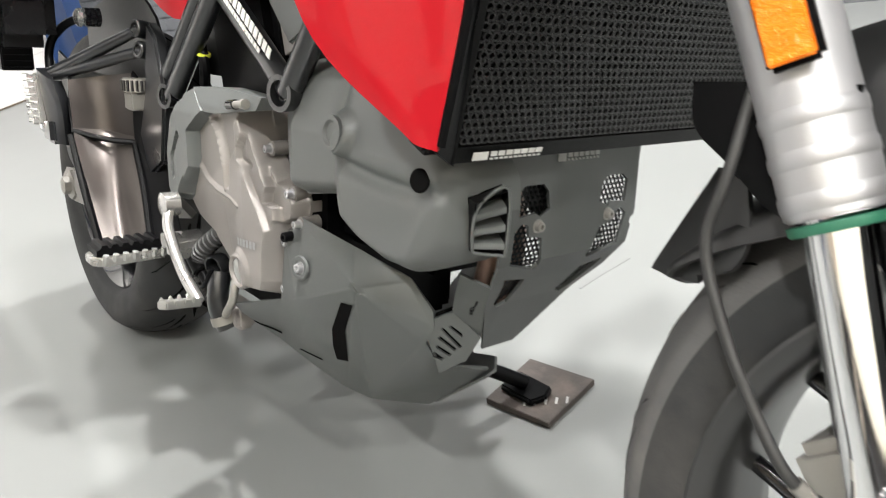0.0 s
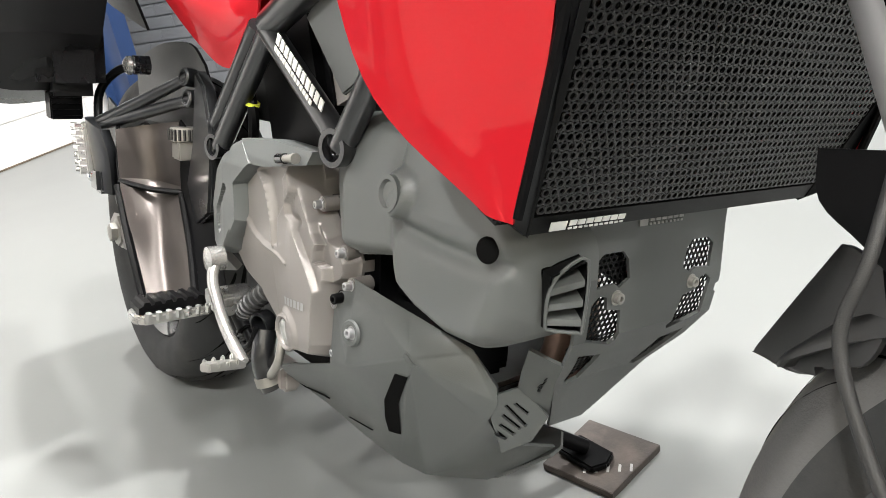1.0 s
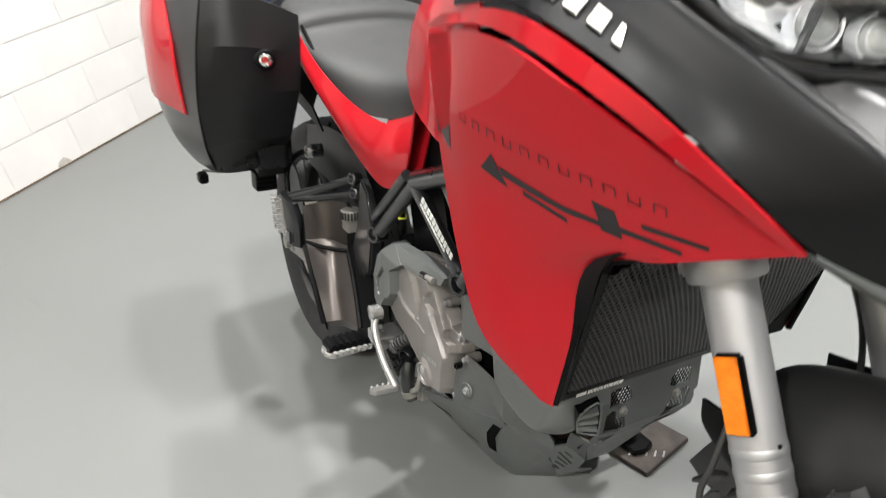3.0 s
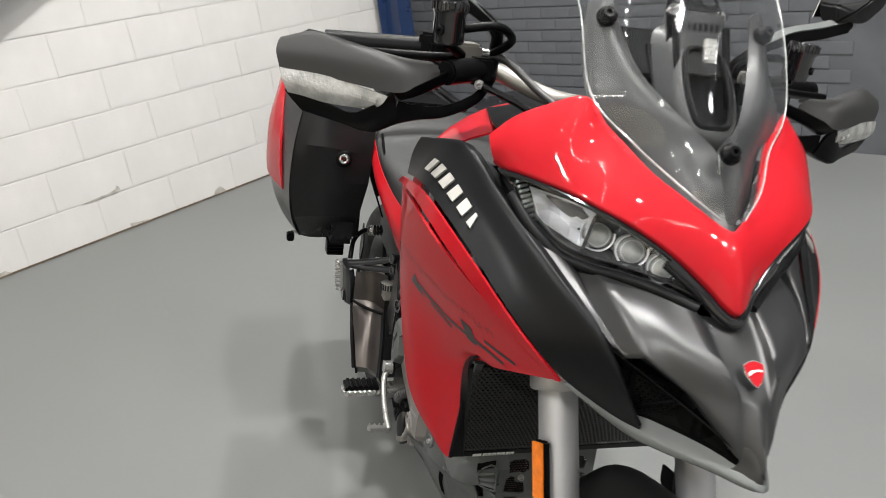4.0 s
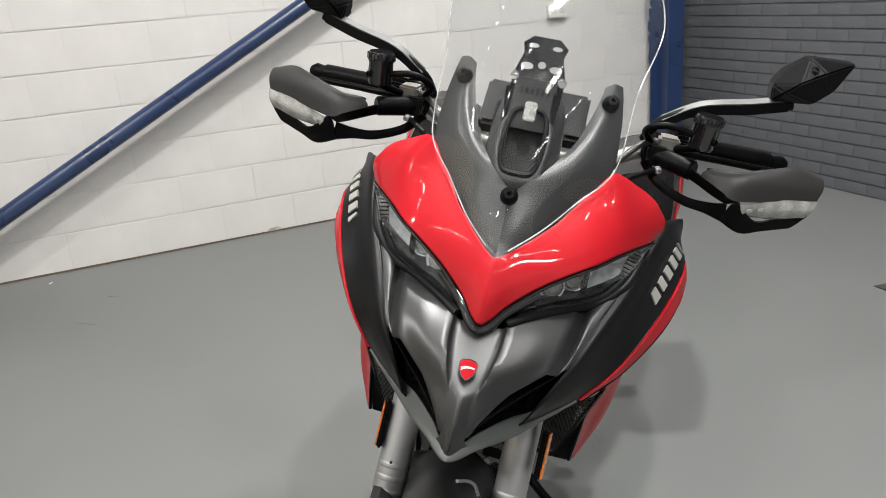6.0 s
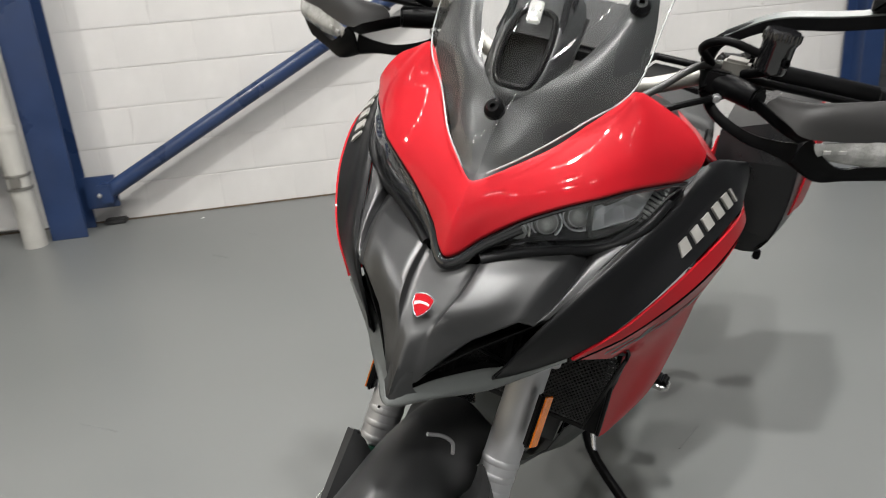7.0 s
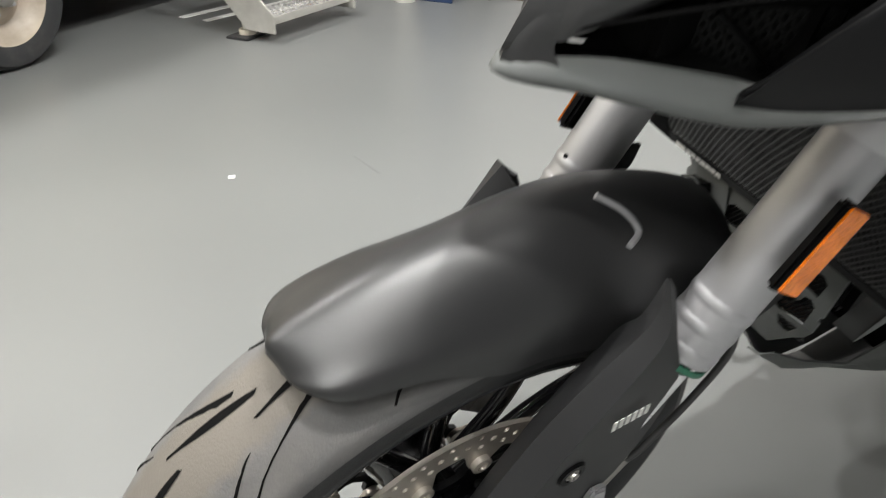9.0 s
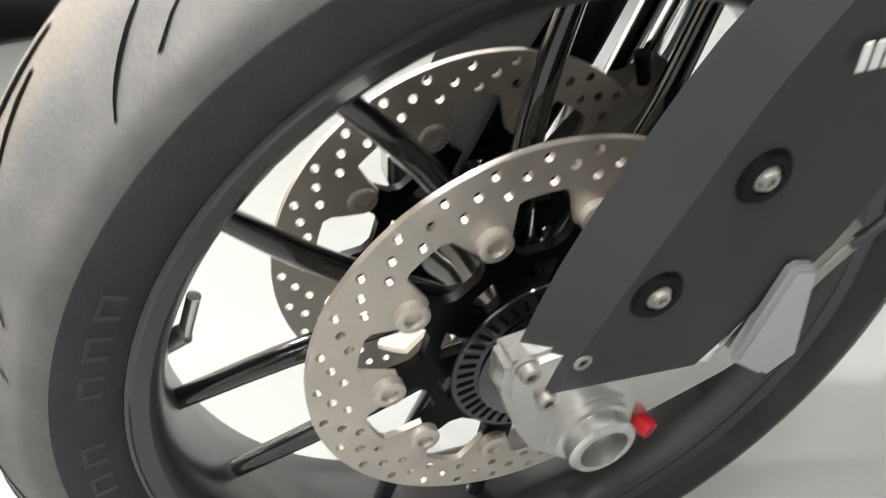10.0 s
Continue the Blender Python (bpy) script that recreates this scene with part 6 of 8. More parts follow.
cov = {-1: part("cylinder_cover", relief((1.02, 0.545), COVER, cover_depth, 46, 9, 0.05), GREYP, bike, "smooth grey plastic engine cover", sharp=60),
       1: part("cylinder_cover", relief((0.98, 0.545), [(min(x, 1.06), z) for x, z in COVER[:4]] + [(1.07, 0.56), (1.07, 0.49)] + COVER[9:], lambda x, z: 0.115, 4, 3, 0.03, 1), GREYP, bike, "smooth grey plastic engine cover", sharp=60)}
for s in (-1,):
    # a black disc on the cover stands for the shade in its hole
    part("cover_hole_shade", at(lathe([(0, 0), (0, 0.0085), (0.002, 0.0100), (0.0035, 0.0085), (0.0035, 0.0)], 24), (1.146, s * (side_y(cov[s], 1.146, 0.545, s) + 0.001), 0.545), (0.25, s * 0.95, 0.1)), SHADE, cov[s])
    part("cover_grommet", at(lathe([(0, 0.016), (0.006, 0.016), (0.006, 0.012), (0.003, 0.010), (0.003, 0)], 28), (1.024, s * (side_y(cov[s], 1.024, 0.566, s) - 0.003), 0.566), (0, s, 0.1)), GREYP, cov[s])
    TL, TR, BR, BL = V(1.190, -0.139, 0.534), V(1.196, -0.109, 0.543), V(1.186, -0.098, 0.484), V(1.170, -0.121, 0.486)
    deep = V(-0.014, 0.006, 0)
    # the duct is shallow: black back sheet paints its deep shade
    part("duct_shade_back", flipped(sheet([[TL + deep, TR + deep], [BL + deep, BR + deep]], 2, 2, 0.002), s), SHADE, cov[s])
    for k in range(1, 4):
        a, b = TL.lerp(BL, k / 3.6), TR.lerp(BR, k / 3.6)
        part("duct_slat", flipped(sheet([[a + V(-0.001, 0.001, -0.004), b + V(-0.001, -0.001, -0.004)], [a + V(-0.001, 0.001, 0.001), b + V(-0.001, -0.001, 0.001)], [a + deep * 0.9 + V(0, 0.002, 0.006), b + deep * 0.9 + V(0, -0.002, 0.006)]], 2, 2, 0.0015), s), GREYP, cov[s])
    rim_d = [TL.lerp(TR, 0.30), TR, TR.lerp(BR, 0.92), BR.lerp(BL, 0.15), BL.lerp(BR, 0.12), BL.lerp(TL, 0.12), TL.lerp(BL, 0.30)]
    part("duct_frame", flipped(tube(rim_d, 0.0015, 8, 3, True), s), GREYP, cov[s], "thin rounded duct rim")
    # black walls darken the shallow duct between its grey slats
    part("duct_shade_wall", flipped(sheet([[TL, BL, BR, TR, TL], [p + deep for p in (TL, BL, BR, TR, TL)]], 1, 1, 0.0015, True, True), s), BLACK, cov[s])

# crankcase and clutch cover
eng = part("engine_block", box(0.56, 0.90, -0.105, 0.105, 0.30, 0.54), BLACK, bike, "dark engine casing", bevel=0.012)
part("front_cylinder", box(0.86, 1.06, -0.070, 0.070, 0.42, 0.60), BLACK, eng, bevel=0.012)
part("rear_cylinder", moved(box(-0.08, 0.08, -0.10, 0.10, 0.0, 0.24), Matrix.Translation((0.74, 0, 0.52)) @ Matrix.Rotation(radians(-18), 4, "Y")), BLACK, eng, bevel=0.012)


LOBE = [(0.632, 0.511), (0.614, 0.455), (0.618, 0.416), (0.646, 0.397), (0.690, 0.387), (0.710, 0.375), (0.731, 0.361), (0.750, 0.349), (0.771, 0.341), (0.800, 0.338), (0.848, 0.346), (0.858, 0.366), (0.860, 0.404), (0.866, 0.437), (0.884, 0.446), (0.888, 0.469), (0.872, 0.486), (0.850, 0.490), (0.828, 0.513), (0.813, 0.535), (0.792, 0.572), (0.747, 0.570), (0.685, 0.552)]
RIB_A = [(0.716, 0.543), (0.735, 0.528), (0.744, 0.509), (0.751, 0.490), (0.755, 0.461)]
RIB_B = [(0.658, 0.540), (0.663, 0.521), (0.667, 0.503), (0.678, 0.480), (0.701, 0.465), (0.730, 0.457), (0.769, 0.453), (0.787, 0.447)]
DISH = [(0.717, 0.544), (0.736, 0.528), (0.745, 0.509), (0.752, 0.490), (0.756, 0.462), (0.766, 0.462), (0.769, 0.497), (0.786, 0.515), (0.783, 0.543), (0.800, 0.560), (0.730, 0.562)]
PAD = [(0.663, 0.541), (0.666, 0.521), (0.670, 0.503), (0.681, 0.482), (0.703, 0.467), (0.731, 0.460), (0.752, 0.458), (0.748, 0.490), (0.741, 0.509), (0.732, 0.527), (0.713, 0.545)]
STEP_C = [(0.370, 0.848), (0.402, 0.852), (0.431, 0.852), (0.450, 0.838), (0.465, 0.823), (0.487, 0.803), (0.502, 0.785), (0.515, 0.784), (0.530, 0.797), (0.553, 0.802), (0.580, 0.806)]
STEP_D = [(0.366, 0.862), (0.444, 0.860), (0.458, 0.858), (0.460, 0.836), (0.472, 0.838), (0.480, 0.843), (0.490, 0.831), (0.507, 0.824), (0.514, 0.836), (0.520, 0.829), (0.527, 0.822), (0.546, 0.801), (0.559, 0.785), (0.580, 0.780)]


def along(table, z):
    """x of a line given as (z, x) pairs."""
    for (z0, x0), (z1, x1) in zip(table, table[1:]):
        if z <= z1:
            return x0 + (x1 - x0) * max(0.0, (z - z0) / (z1 - z0))
    return table[-1][1]


def clutch_depth(x, z):
    edge = poly_gap(x, z, LOBE)
    d = 0.1480 - 0.10 * max(0.0, 0.37 - z)
    left = min(seg_gap(x, z, a, b)[0] for a, b in zip(RIB_B, RIB_B[1:]))
    g = poly_gap(x, z, PAD)
    if g > 0:
        d -= min(0.0025, g * 1.2)
    elif x < 0.80 and z < 0.53 and poly_gap(x, z, DISH) < 0:
        d -= 0.14 * max(0.0, left - 0.003) * max(0.0, min(1.0, (0.800 - x) / 0.05)) * max(0.0, min(1.0, (-g - 0.004) / 0.008)) * max(0.0, min(1.0, -poly_gap(x, z, DISH) / 0.02))
    g = poly_gap(x, z, DISH)
    if g > 0:
        d -= min(0.0075, g * 0.9)
    q = min([left] + [seg_gap(x, z, a, b)[0] for a, b in zip(RIB_A, RIB_A[1:])])
    d += 0.0018 * max(0.0, 1 - q / 0.0030)
    d -= min(0.008, max(0.0, x - along(STEP_C, z)) * 2.4)
    d -= min(0.012, max(0.0, x - along(STEP_D, z)) * 3.0)
    r = math.hypot(x - 0.789, z - 0.367)
    d += 0.004 * max(0.0, min(1.0, (0.029 - r) / 0.006))
    q = math.hypot((x - 0.801) * 0.6, z - 0.497)
    d -= 0.006 * math.exp(-(q / 0.006) ** 2)
    return min(d, 0.108 + max(0.0, edge) * 3.2)


cc = part("clutch_cover", relief((0.755, 0.448), LOBE, clutch_depth, 110, 14, 0.02), CASTING, eng, "bronze-grey cast clutch cover", sharp=55)
for x, z in ((0.828, 0.520), (0.877, 0.477), (0.869, 0.420), (0.866, 0.364), (0.893, 0.446)):
    d = 0.119
    part("cover_bolt", bolt((x, -d - 0.008, z), (0, -1, 0), 0.0046, 0.005), SILVER, cc)
    part("bolt_boss", rod((x, -0.10, z), (x, -d - 0.005, z), 0.0085, 14), CASTING, cc, bevel=0.001)
part("oil_cap", at(lathe([(-0.01, 0.0225), (0.004, 0.0225), (0.006, 0.0195), (0.004, 0.0165), (0.002, 0.0160), (0.002, 0.0)], 32), (0.789, -0.146, 0.367), (0.05, -1, -0.05)), CASTING, cc)
part("sight_glass", at(lathe([(0.0025, 0.0155), (0.0035, 0.010), (0.0035, 0)], 24), (0.789, -0.146, 0.367), (0.05, -1, -0.05)), BULB, cc, "round oil sight glass")
for k in range(6):
    x0, z0 = 0.783 + 0.0088 * k, 0.403 + 0.0010 * k
    st_ = [[(x0, z0 - 0.004), (x0 + 0.0062, z0 - 0.0035), (x0 + 0.0066, z0 + 0.0055), (x0 + 0.0004, z0 + 0.005)]]
    tagged(part("cast_mark", join(*[laid(cc, o, -1, 0.0009, 0) for o in st_]), SILVER, cc, "small raised bars"), kind="stuff")
ARC = [(0.641, 0.429), (0.683, 0.476), (0.681, 0.522), (0.727, 0.551), (0.690, 0.577), (0.645, 0.562), (0.612, 0.534), (0.589, 0.485), (0.592, 0.432), (0.613, 0.418)]
ARM = [(0.690, 0.577), (0.727, 0.551), (0.756, 0.552), (0.850, 0.566), (0.856, 0.580), (0.773, 0.583)]


def arc_depth(x, z):
    e = poly_gap(x, z, ARC)
    d = 0.163 - 0.10 * max(0.0, 0.642 - x) - 0.25 * max(0.0, z - 0.545)
    q = min(seg_gap(x, z, (0.647, 0.512), (0.620, 0.480))[0], seg_gap(x, z, (0.620, 0.480), (0.623, 0.457))[0])
    return min(d, 0.150 + max(0.0, e) * 4.0 if x > 0.66 else 0.138 + max(0.0, e) * 3.0) - (0.007 if q < 0.0052 else 0.0)


def arm_depth(x, z):
    return 0.160 - 0.25 * max(0.0, z - 0.560) - 0.04 * max(0.0, x - 0.70)


oc = part("protector_cover", join(relief((0.640, 0.500), ARC, arc_depth, 34, 12, 0.022, straight=True), relief((0.745, 0.567), ARM, arm_depth, 8, 6, 0.022, straight=True)), GREYP, eng, "dark grey clutch cover protector", sharp=30)
part("protector_screw", join(rod((0.800, -0.160, 0.567), (0.816, -0.160, 0.569), 0.0058, 14), rod((0.797, -0.160, 0.5665), (0.803, -0.160, 0.567), 0.0035, 12)), GLOSS, oc)
part("screw_head", join(rod((0.816, -0.160, 0.569), (0.836, -0.160, 0.5715), 0.0042, 14), rod((0.836, -0.160, 0.5715), (0.841, -0.160, 0.572), 0.0056, 14)), BRONZE, oc)

# hoses and fittings below the clutch cover
HOSE_RUN = [(0.700, -0.128, 0.392), (0.668, -0.142, 0.362), (0.655, -0.142, 0.338), (0.664, -0.140, 0.312), (0.676, -0.134, 0.296)]
ch = part("coolant_hose", tube(HOSE_RUN, 0.0115, 14, 6), HOSE, eng, "black ribbed coolant hose")
for k, p in enumerate(curve_points(HOSE_RUN, 5)[1:-1]):
    q = curve_points(HOSE_RUN, 5)[k + 2] - p
    part("hose_rib", at(lathe([(-0.0022, 0.0112), (-0.0010, 0.0136), (0.0010, 0.0136), (0.0022, 0.0112)], 16), p, q), HOSE, ch)
part("drain_hose", tube([(0.694, -0.132, 0.336), (0.700, -0.138, 0.312), (0.702, -0.138, 0.288), (0.710, -0.130, 0.262)], 0.0145, 16, 5), FRAME, eng, "dark grey rubber hose")
part("hose_mouth", at(lathe([(-0.014, 0.0115), (0.004, 0.0125), (0.005, 0.0150), (0.002, 0.0165), (-0.014, 0.0150)], 24), (0.684, -0.134, 0.341), (0.35, -0.85, -0.1)), FRAME, eng)
part("hose_clamp", at(lathe([(-0.006, 0.0148), (-0.006, 0.0172), (0.006, 0.0172), (0.006, 0.0148)], 20), (0.706, -0.134, 0.274), (0.25, 0.2, -0.95)), BRONZE, eng, "worn metal hose clamp")
part("bleed_pipe", tube([(0.752, -0.134, 0.352), (0.757, -0.140, 0.334), (0.752, -0.142, 0.314), (0.732, -0.140, 0.294), (0.718, -0.136, 0.284)], 0.0055, 12, 5), BRONZE, eng, "thin bronze coloured pipe")
part("brake_switch", join(rod((0.632, -0.150, 0.362), (0.668, -0.146, 0.330), 0.011, 14), rod((0.668, -0.146, 0.330), (0.690, -0.142, 0.312), 0.007, 12)), BLACK, eng, bevel=0.002)
part("sensor_wire", tube([(0.650, -0.140, 0.330), (0.672, -0.150, 0.312), (0.690, -0.150, 0.322), (0.700, -0.146, 0.345)], 0.0035, 8, 5), BLACK, eng)
part("sump_lug", box(0.690, 0.735, -0.128, -0.100, 0.262, 0.300), CASTING, eng, bevel=0.006)

# ---- belly pan ----
PAN = [
    [(0.752, -0.140, 0.306), (0.845, -0.128, 0.325), (0.862, -0.126, 0.360), (0.876, -0.126, 0.440), (0.945, -0.118, 0.442), (1.040, -0.092, 0.420), (1.072, -0.084, 0.408), (1.103, -0.079, 0.402)],
    [(0.752, -0.138, 0.298), (0.845, -0.138, 0.305), (0.870, -0.138, 0.335), (0.900, -0.142, 0.382), (0.965, -0.108, 0.378), (1.030, -0.090, 0.372), (1.060, -0.084, 0.370), (1.076, -0.081, 0.369)],
    [(0.754, -0.125, 0.262), (0.840, -0.112, 0.256), (0.880, -0.100, 0.262), (0.905, -0.092, 0.282), (0.935, -0.078, 0.280), (1.005, -0.065, 0.298), (1.040, -0.062, 0.312), (1.060, -0.060, 0.322)],
    [(0.760, -0.060, 0.222), (0.840, -0.048, 0.212), (0.885, -0.042, 0.208), (0.905, -0.038, 0.214), (0.935, -0.036, 0.222), (0.998, -0.030, 0.248), (1.050, -0.028, 0.288), (1.072, -0.034, 0.322)],
    [(0.762, 0.0, 0.215), (0.840, 0, 0.204), (0.885, 0, 0.200), (0.905, 0, 0.204), (0.935, 0, 0.210), (0.998, 0, 0.238), (1.058, 0, 0.288), (1.078, 0, 0.312)],
]
PANV = {"a0": (0.752, -0.140, 0.311), "a1": (0.866, -0.132, 0.349), "a2": (0.868, -0.129, 0.429), "a3": (0.900, -0.124, 0.451), "a4": (0.984, -0.114, 0.444), "a5": (1.059, -0.098, 0.425), "a6": (1.083, -0.086, 0.398),
        "m1": (0.905, -0.137, 0.365), "p": (1.022, -0.139, 0.414), "c2": (1.078, -0.087, 0.386), "c1": (1.070, -0.087, 0.360),
        "b0": (0.758, -0.128, 0.295), "b1": (0.816, -0.112, 0.281), "b2": (0.878, -0.098, 0.264), "b3": (0.937, -0.088, 0.255), "b4": (0.973, -0.078, 0.254), "b5": (1.036, -0.052, 0.291), "b6": (1.068, -0.060, 0.328),
        "f0": (0.760, 0, 0.230), "f2": (0.878, 0, 0.215), "f4": (0.980, 0, 0.226), "f5": (1.044, 0, 0.280), "f6": (1.078, 0, 0.312)}
PANF = ["a2 a3 m1", "a3 p m1", "a3 a4 p", "a4 a5 p", "a1 a2 m1", "a0 a1 b1 b0", "a1 m1 b2 b1", "m1 b3 b2", "m1 p b3", "p b4 b3", "p a5 c2", "a5 a6 c2", "p c2 c1", "p c1 b4", "c1 b6 b5 b4", "b0 b1 f0", "b1 b2 f2 f0", "b2 b3 f2", "b3 b4 f4 f2", "b4 b5 f5 f4", "b5 b6 f6 f5"]


def pan_sheet():
    bm = bmesh.new()
    vs = {k: bm.verts.new(p) for k, p in PANV.items()}
    for f in PANF:
        bm.faces.new([vs[k] for k in f.split()])
    bmesh.ops.recalc_face_normals(bm, faces=bm.faces)
    folds = [e for e in bm.edges if len(e.link_faces) == 2 and e.calc_face_angle(0) > radians(4)]
    bmesh.ops.bevel(bm, geom=folds, offset=0.003, segments=2, affect="EDGES", clamp_overlap=True)
    thicken(bm, 0.003)
    return bm


pan = {-1: part("belly_pan", pan_sheet(), SKID, bike, "dark grey folded metal belly pan", sharp=50),
       1: part("belly_pan", flipped(sheet([r[:5] for r in PAN[1:]], 1, 1, 0.003, True, True), 1), SKID, bike, "dark grey folded metal belly pan", sharp=13, bevel=0.0025)}
part("pan_nose", sheet([[(0.935, 0.078, 0.280), (1.005, 0.050, 0.290), (1.060, 0.030, 0.312)], [(0.935, 0.036, 0.222), (0.998, 0.030, 0.248), (1.072, 0.018, 0.303)], [(0.935, 0, 0.210), (0.998, 0, 0.238), (1.075, 0, 0.300)]], 1, 1, 0.003, True, True), SKID, pan[1])


def on_pan(s, outline, name, mat, parent, lift=0.0012):
    """A flat shape laid on the belly pan, given by x and z."""
    from mathutils.bvhtree import BVHTree
    me = pan[s].data
    tree = BVHTree.FromPolygons([v.co for v in me.vertices], [p.vertices for p in me.polygons])
    bm = bmesh.new()
    bm.faces.new([bm.verts.new((x, 0, z)) for x, z in outline])
    bmesh.ops.triangulate(bm, faces=bm.faces[:])
    bmesh.ops.subdivide_edges(bm, edges=bm.edges[:], cuts=3, use_grid_fill=True)
    for v in bm.verts:
        hit = tree.ray_cast(V(v.co.x, s * 0.5, v.co.z), V(0, -s, 0))
        if hit[0]:
            v.co.y = hit[0].y + s * lift
        else:
            v.co.y = s * 0.09
    return part(name, bm, mat, parent)


for s in SIDES:
    # the pan is not cut: dark patches paint the shade of its slots
    (s < 0) and on_pan(s, [(0.994, 0.389), (1.012, 0.391), (0.981, 0.349), (0.966, 0.318), (0.964, 0.304), (0.943, 0.299), (0.946, 0.318), (0.958, 0.345)], "pan_slot_shade", SHADE, pan[s])
    if s < 0:
        on_pan(s, [(0.772, 0.2905), (0.778, 0.2945), (0.838, 0.2975), (0.834, 0.2935)], "pan_slot_shade", SHADE, pan[s])
        on_pan(s, [(0.862, 0.2815), (0.868, 0.2845), (0.912, 0.2865), (0.908, 0.2835)], "pan_slot_shade", SHADE, pan[s])
    if s > 0:
        continue
    part("pan_bolt", bolt((0.918, s * 0.139, 0.405), (0.15, s, 0.1), 0.0052, 0.004), SILVER, pan[s], "steel pan bolt")
    part("bolt_recess", at(lathe([(0.0, 0.0075), (0.0012, 0.009), (0.0012, 0.0125), (-0.001, 0.014)], 24), (0.918, s * 0.1385, 0.405), (0.15, s, 0.1)), SKID, pan[s])
    part("pan_bracket", bolt((0.880, s * 0.130, 0.430), (0.1, s, 0), 0.006, 0.008), BLACK, pan[s])
# slotted plate at the pan's front corner
LV = [V(1.074, -0.086, 0.372), V(1.083, -0.084, 0.390), V(1.102, -0.076, 0.400), V(1.114, -0.050, 0.373), V(1.094, -0.048, 0.346), V(1.068, -0.060, 0.328)]
LM = basis(LV[0], LV[3] - LV[0], LV[1] - LV[0])
flat = [tuple((LM.inverted() @ p).xy) for p in LV]
slots = [[(0.0222, 0.0100), (0.0252, 0.0123), (0.0367, 0.0026), (0.0350, -0.0012)],
         [(0.0142, 0.0066), (0.0172, 0.0090), (0.0359, -0.0118), (0.0328, -0.0146)],
         [(0.0116, -0.0050), (0.0142, -0.0018), (0.0307, -0.0160), (0.0276, -0.0190)],
         [(0.0090, -0.0165), (0.0116, -0.0133), (0.0256, -0.0229), (0.0222, -0.0262)],
         [(0.0060, -0.0245), (0.0083, -0.0216), (0.0180, -0.0296), (0.0154, -0.0322)]]
part("louvre_plate", holed(flat, slots, LM, 0.003), SKID, pan[-1], "slotted corner plate")
# black plate added behind the slots to paint the shade in them
part("louvre_shade", plate([(x * 0.96, y * 0.96) for x, y in flat], LM @ Matrix.Translation((0, 0, -0.012)), 0.002), SHADE, pan[-1])
part("front_pipe", tube([(1.085, -0.03, 0.56), (1.115, -0.035, 0.50), (1.11, -0.03, 0.43), (1.05, -0.01, 0.36), (0.95, 0.0, 0.30)], 0.022, 16, 6), EXHAUST, bike, "brown heat-stained exhaust pipe")

# ---- frame tubes ----
fr = part("frame_tube", tube([(0.735, -0.140, 0.700), (0.898, -0.136, 0.590)], 0.0130, 16, 1), FRAME, bike, "dark grey steel trellis frame tube")
label_bars = [(k / 11, k / 11 + 0.066, 0.42, 1.0) for k in range(11)] + [(k / 16, k / 16 + 0.045, 0.0, 0.26) for k in range(13)]
tagged(part("tube_label", blocks_on(lambda u, v, h: V(0.780, -0.1520 - h, 0.686).lerp(V(0.880, -0.1500 - h, 0.620), u) + V(0.006, 0, 0.010) * (v * 1.7 - 0.75), label_bars, 0.0006), WHITEP, fr, "white printed bars"), kind="stuff")
for s in SIDES:
    y = s * 0.138
    if s > 0:
        part("frame_tube", tube([(0.735, y, 0.700), (0.898, y, 0.590)], 0.0130, 16, 1), FRAME, bike)
    for a, b, r in (((0.735, 0.700), (0.578, 0.556), 0.0130), ((0.700, 0.705), (0.545, 0.565), 0.0105), ((0.735, 0.705), (0.93, 0.78), 0.017), ((0.898, 0.590), (1.02, 0.74), 0.0135), ((0.93, 0.78), (1.12, 0.90), 0.018)):
        part("frame_tube", rod((a[0], y, a[1]), (b[0], y, b[1]), r, 16), FRAME, bike)
    part("tube_boss", at(lathe([(-0.012, 0.013), (-0.012, 0.019), (0.014, 0.019), (0.014, 0.0135), (0.004, 0.0125), (0.004, 0)], 24), (0.897, y, 0.589), (0.2, s, 0)), GLOSS, bike, "gloss black hollow tube end")
    part("tube_boss", at(lathe([(-0.012, 0.011), (-0.012, 0.017), (0.014, 0.017), (0.014, 0.0115), (0.004, 0.0105), (0.004, 0)], 24), (0.575, y, 0.554), (0.2, s, 0)), GLOSS, bike)
    hg = part("frame_plate", plate([(0.0, 0.0), (0.055, 0.03), (0.075, 0.13), (0.05, 0.20), (0.02, 0.22), (0.0, 0.12), (-0.03, 0.06)], basis((0.50, y - s * 0.005, 0.43), (1, 0, 0), (0, 0, 1)), 0.018), FRAME, bike, "dark grey frame side plate", bevel=0.004)
    tagged(part("adjuster_rib", join(*[rod((0.468 + 0.021 * math.cos(a), s * 0.150 + 0.021 * math.sin(a), 0.552), (0.468 + 0.021 * math.cos(a), s * 0.150 + 0.021 * math.sin(a), 0.567), 0.0022, 6) for a in [2 * math.pi * k / 20 for k in range(20)]]), FRAME, hg), kind="stuff")
    part("adjuster_body", join(rod((0.468, s * 0.15, 0.550), (0.468, s * 0.15, 0.569), 0.0205, 24), box(0.452, 0.484, s * 0.15 - 0.014, s * 0.15 + 0.014, 0.524, 0.549)), BRONZE, hg, "grey ribbed preload adjuster", bevel=0.002)
part("cylinder_head", moved(box(-0.07, 0.07, -0.085, 0.085, -0.05, 0.06), Matrix.Translation((0.80, 0, 0.665)) @ Matrix.Rotation(radians(-20), 4, "Y")), CASTING, bike, "pale cast cylinder head", bevel=0.012)
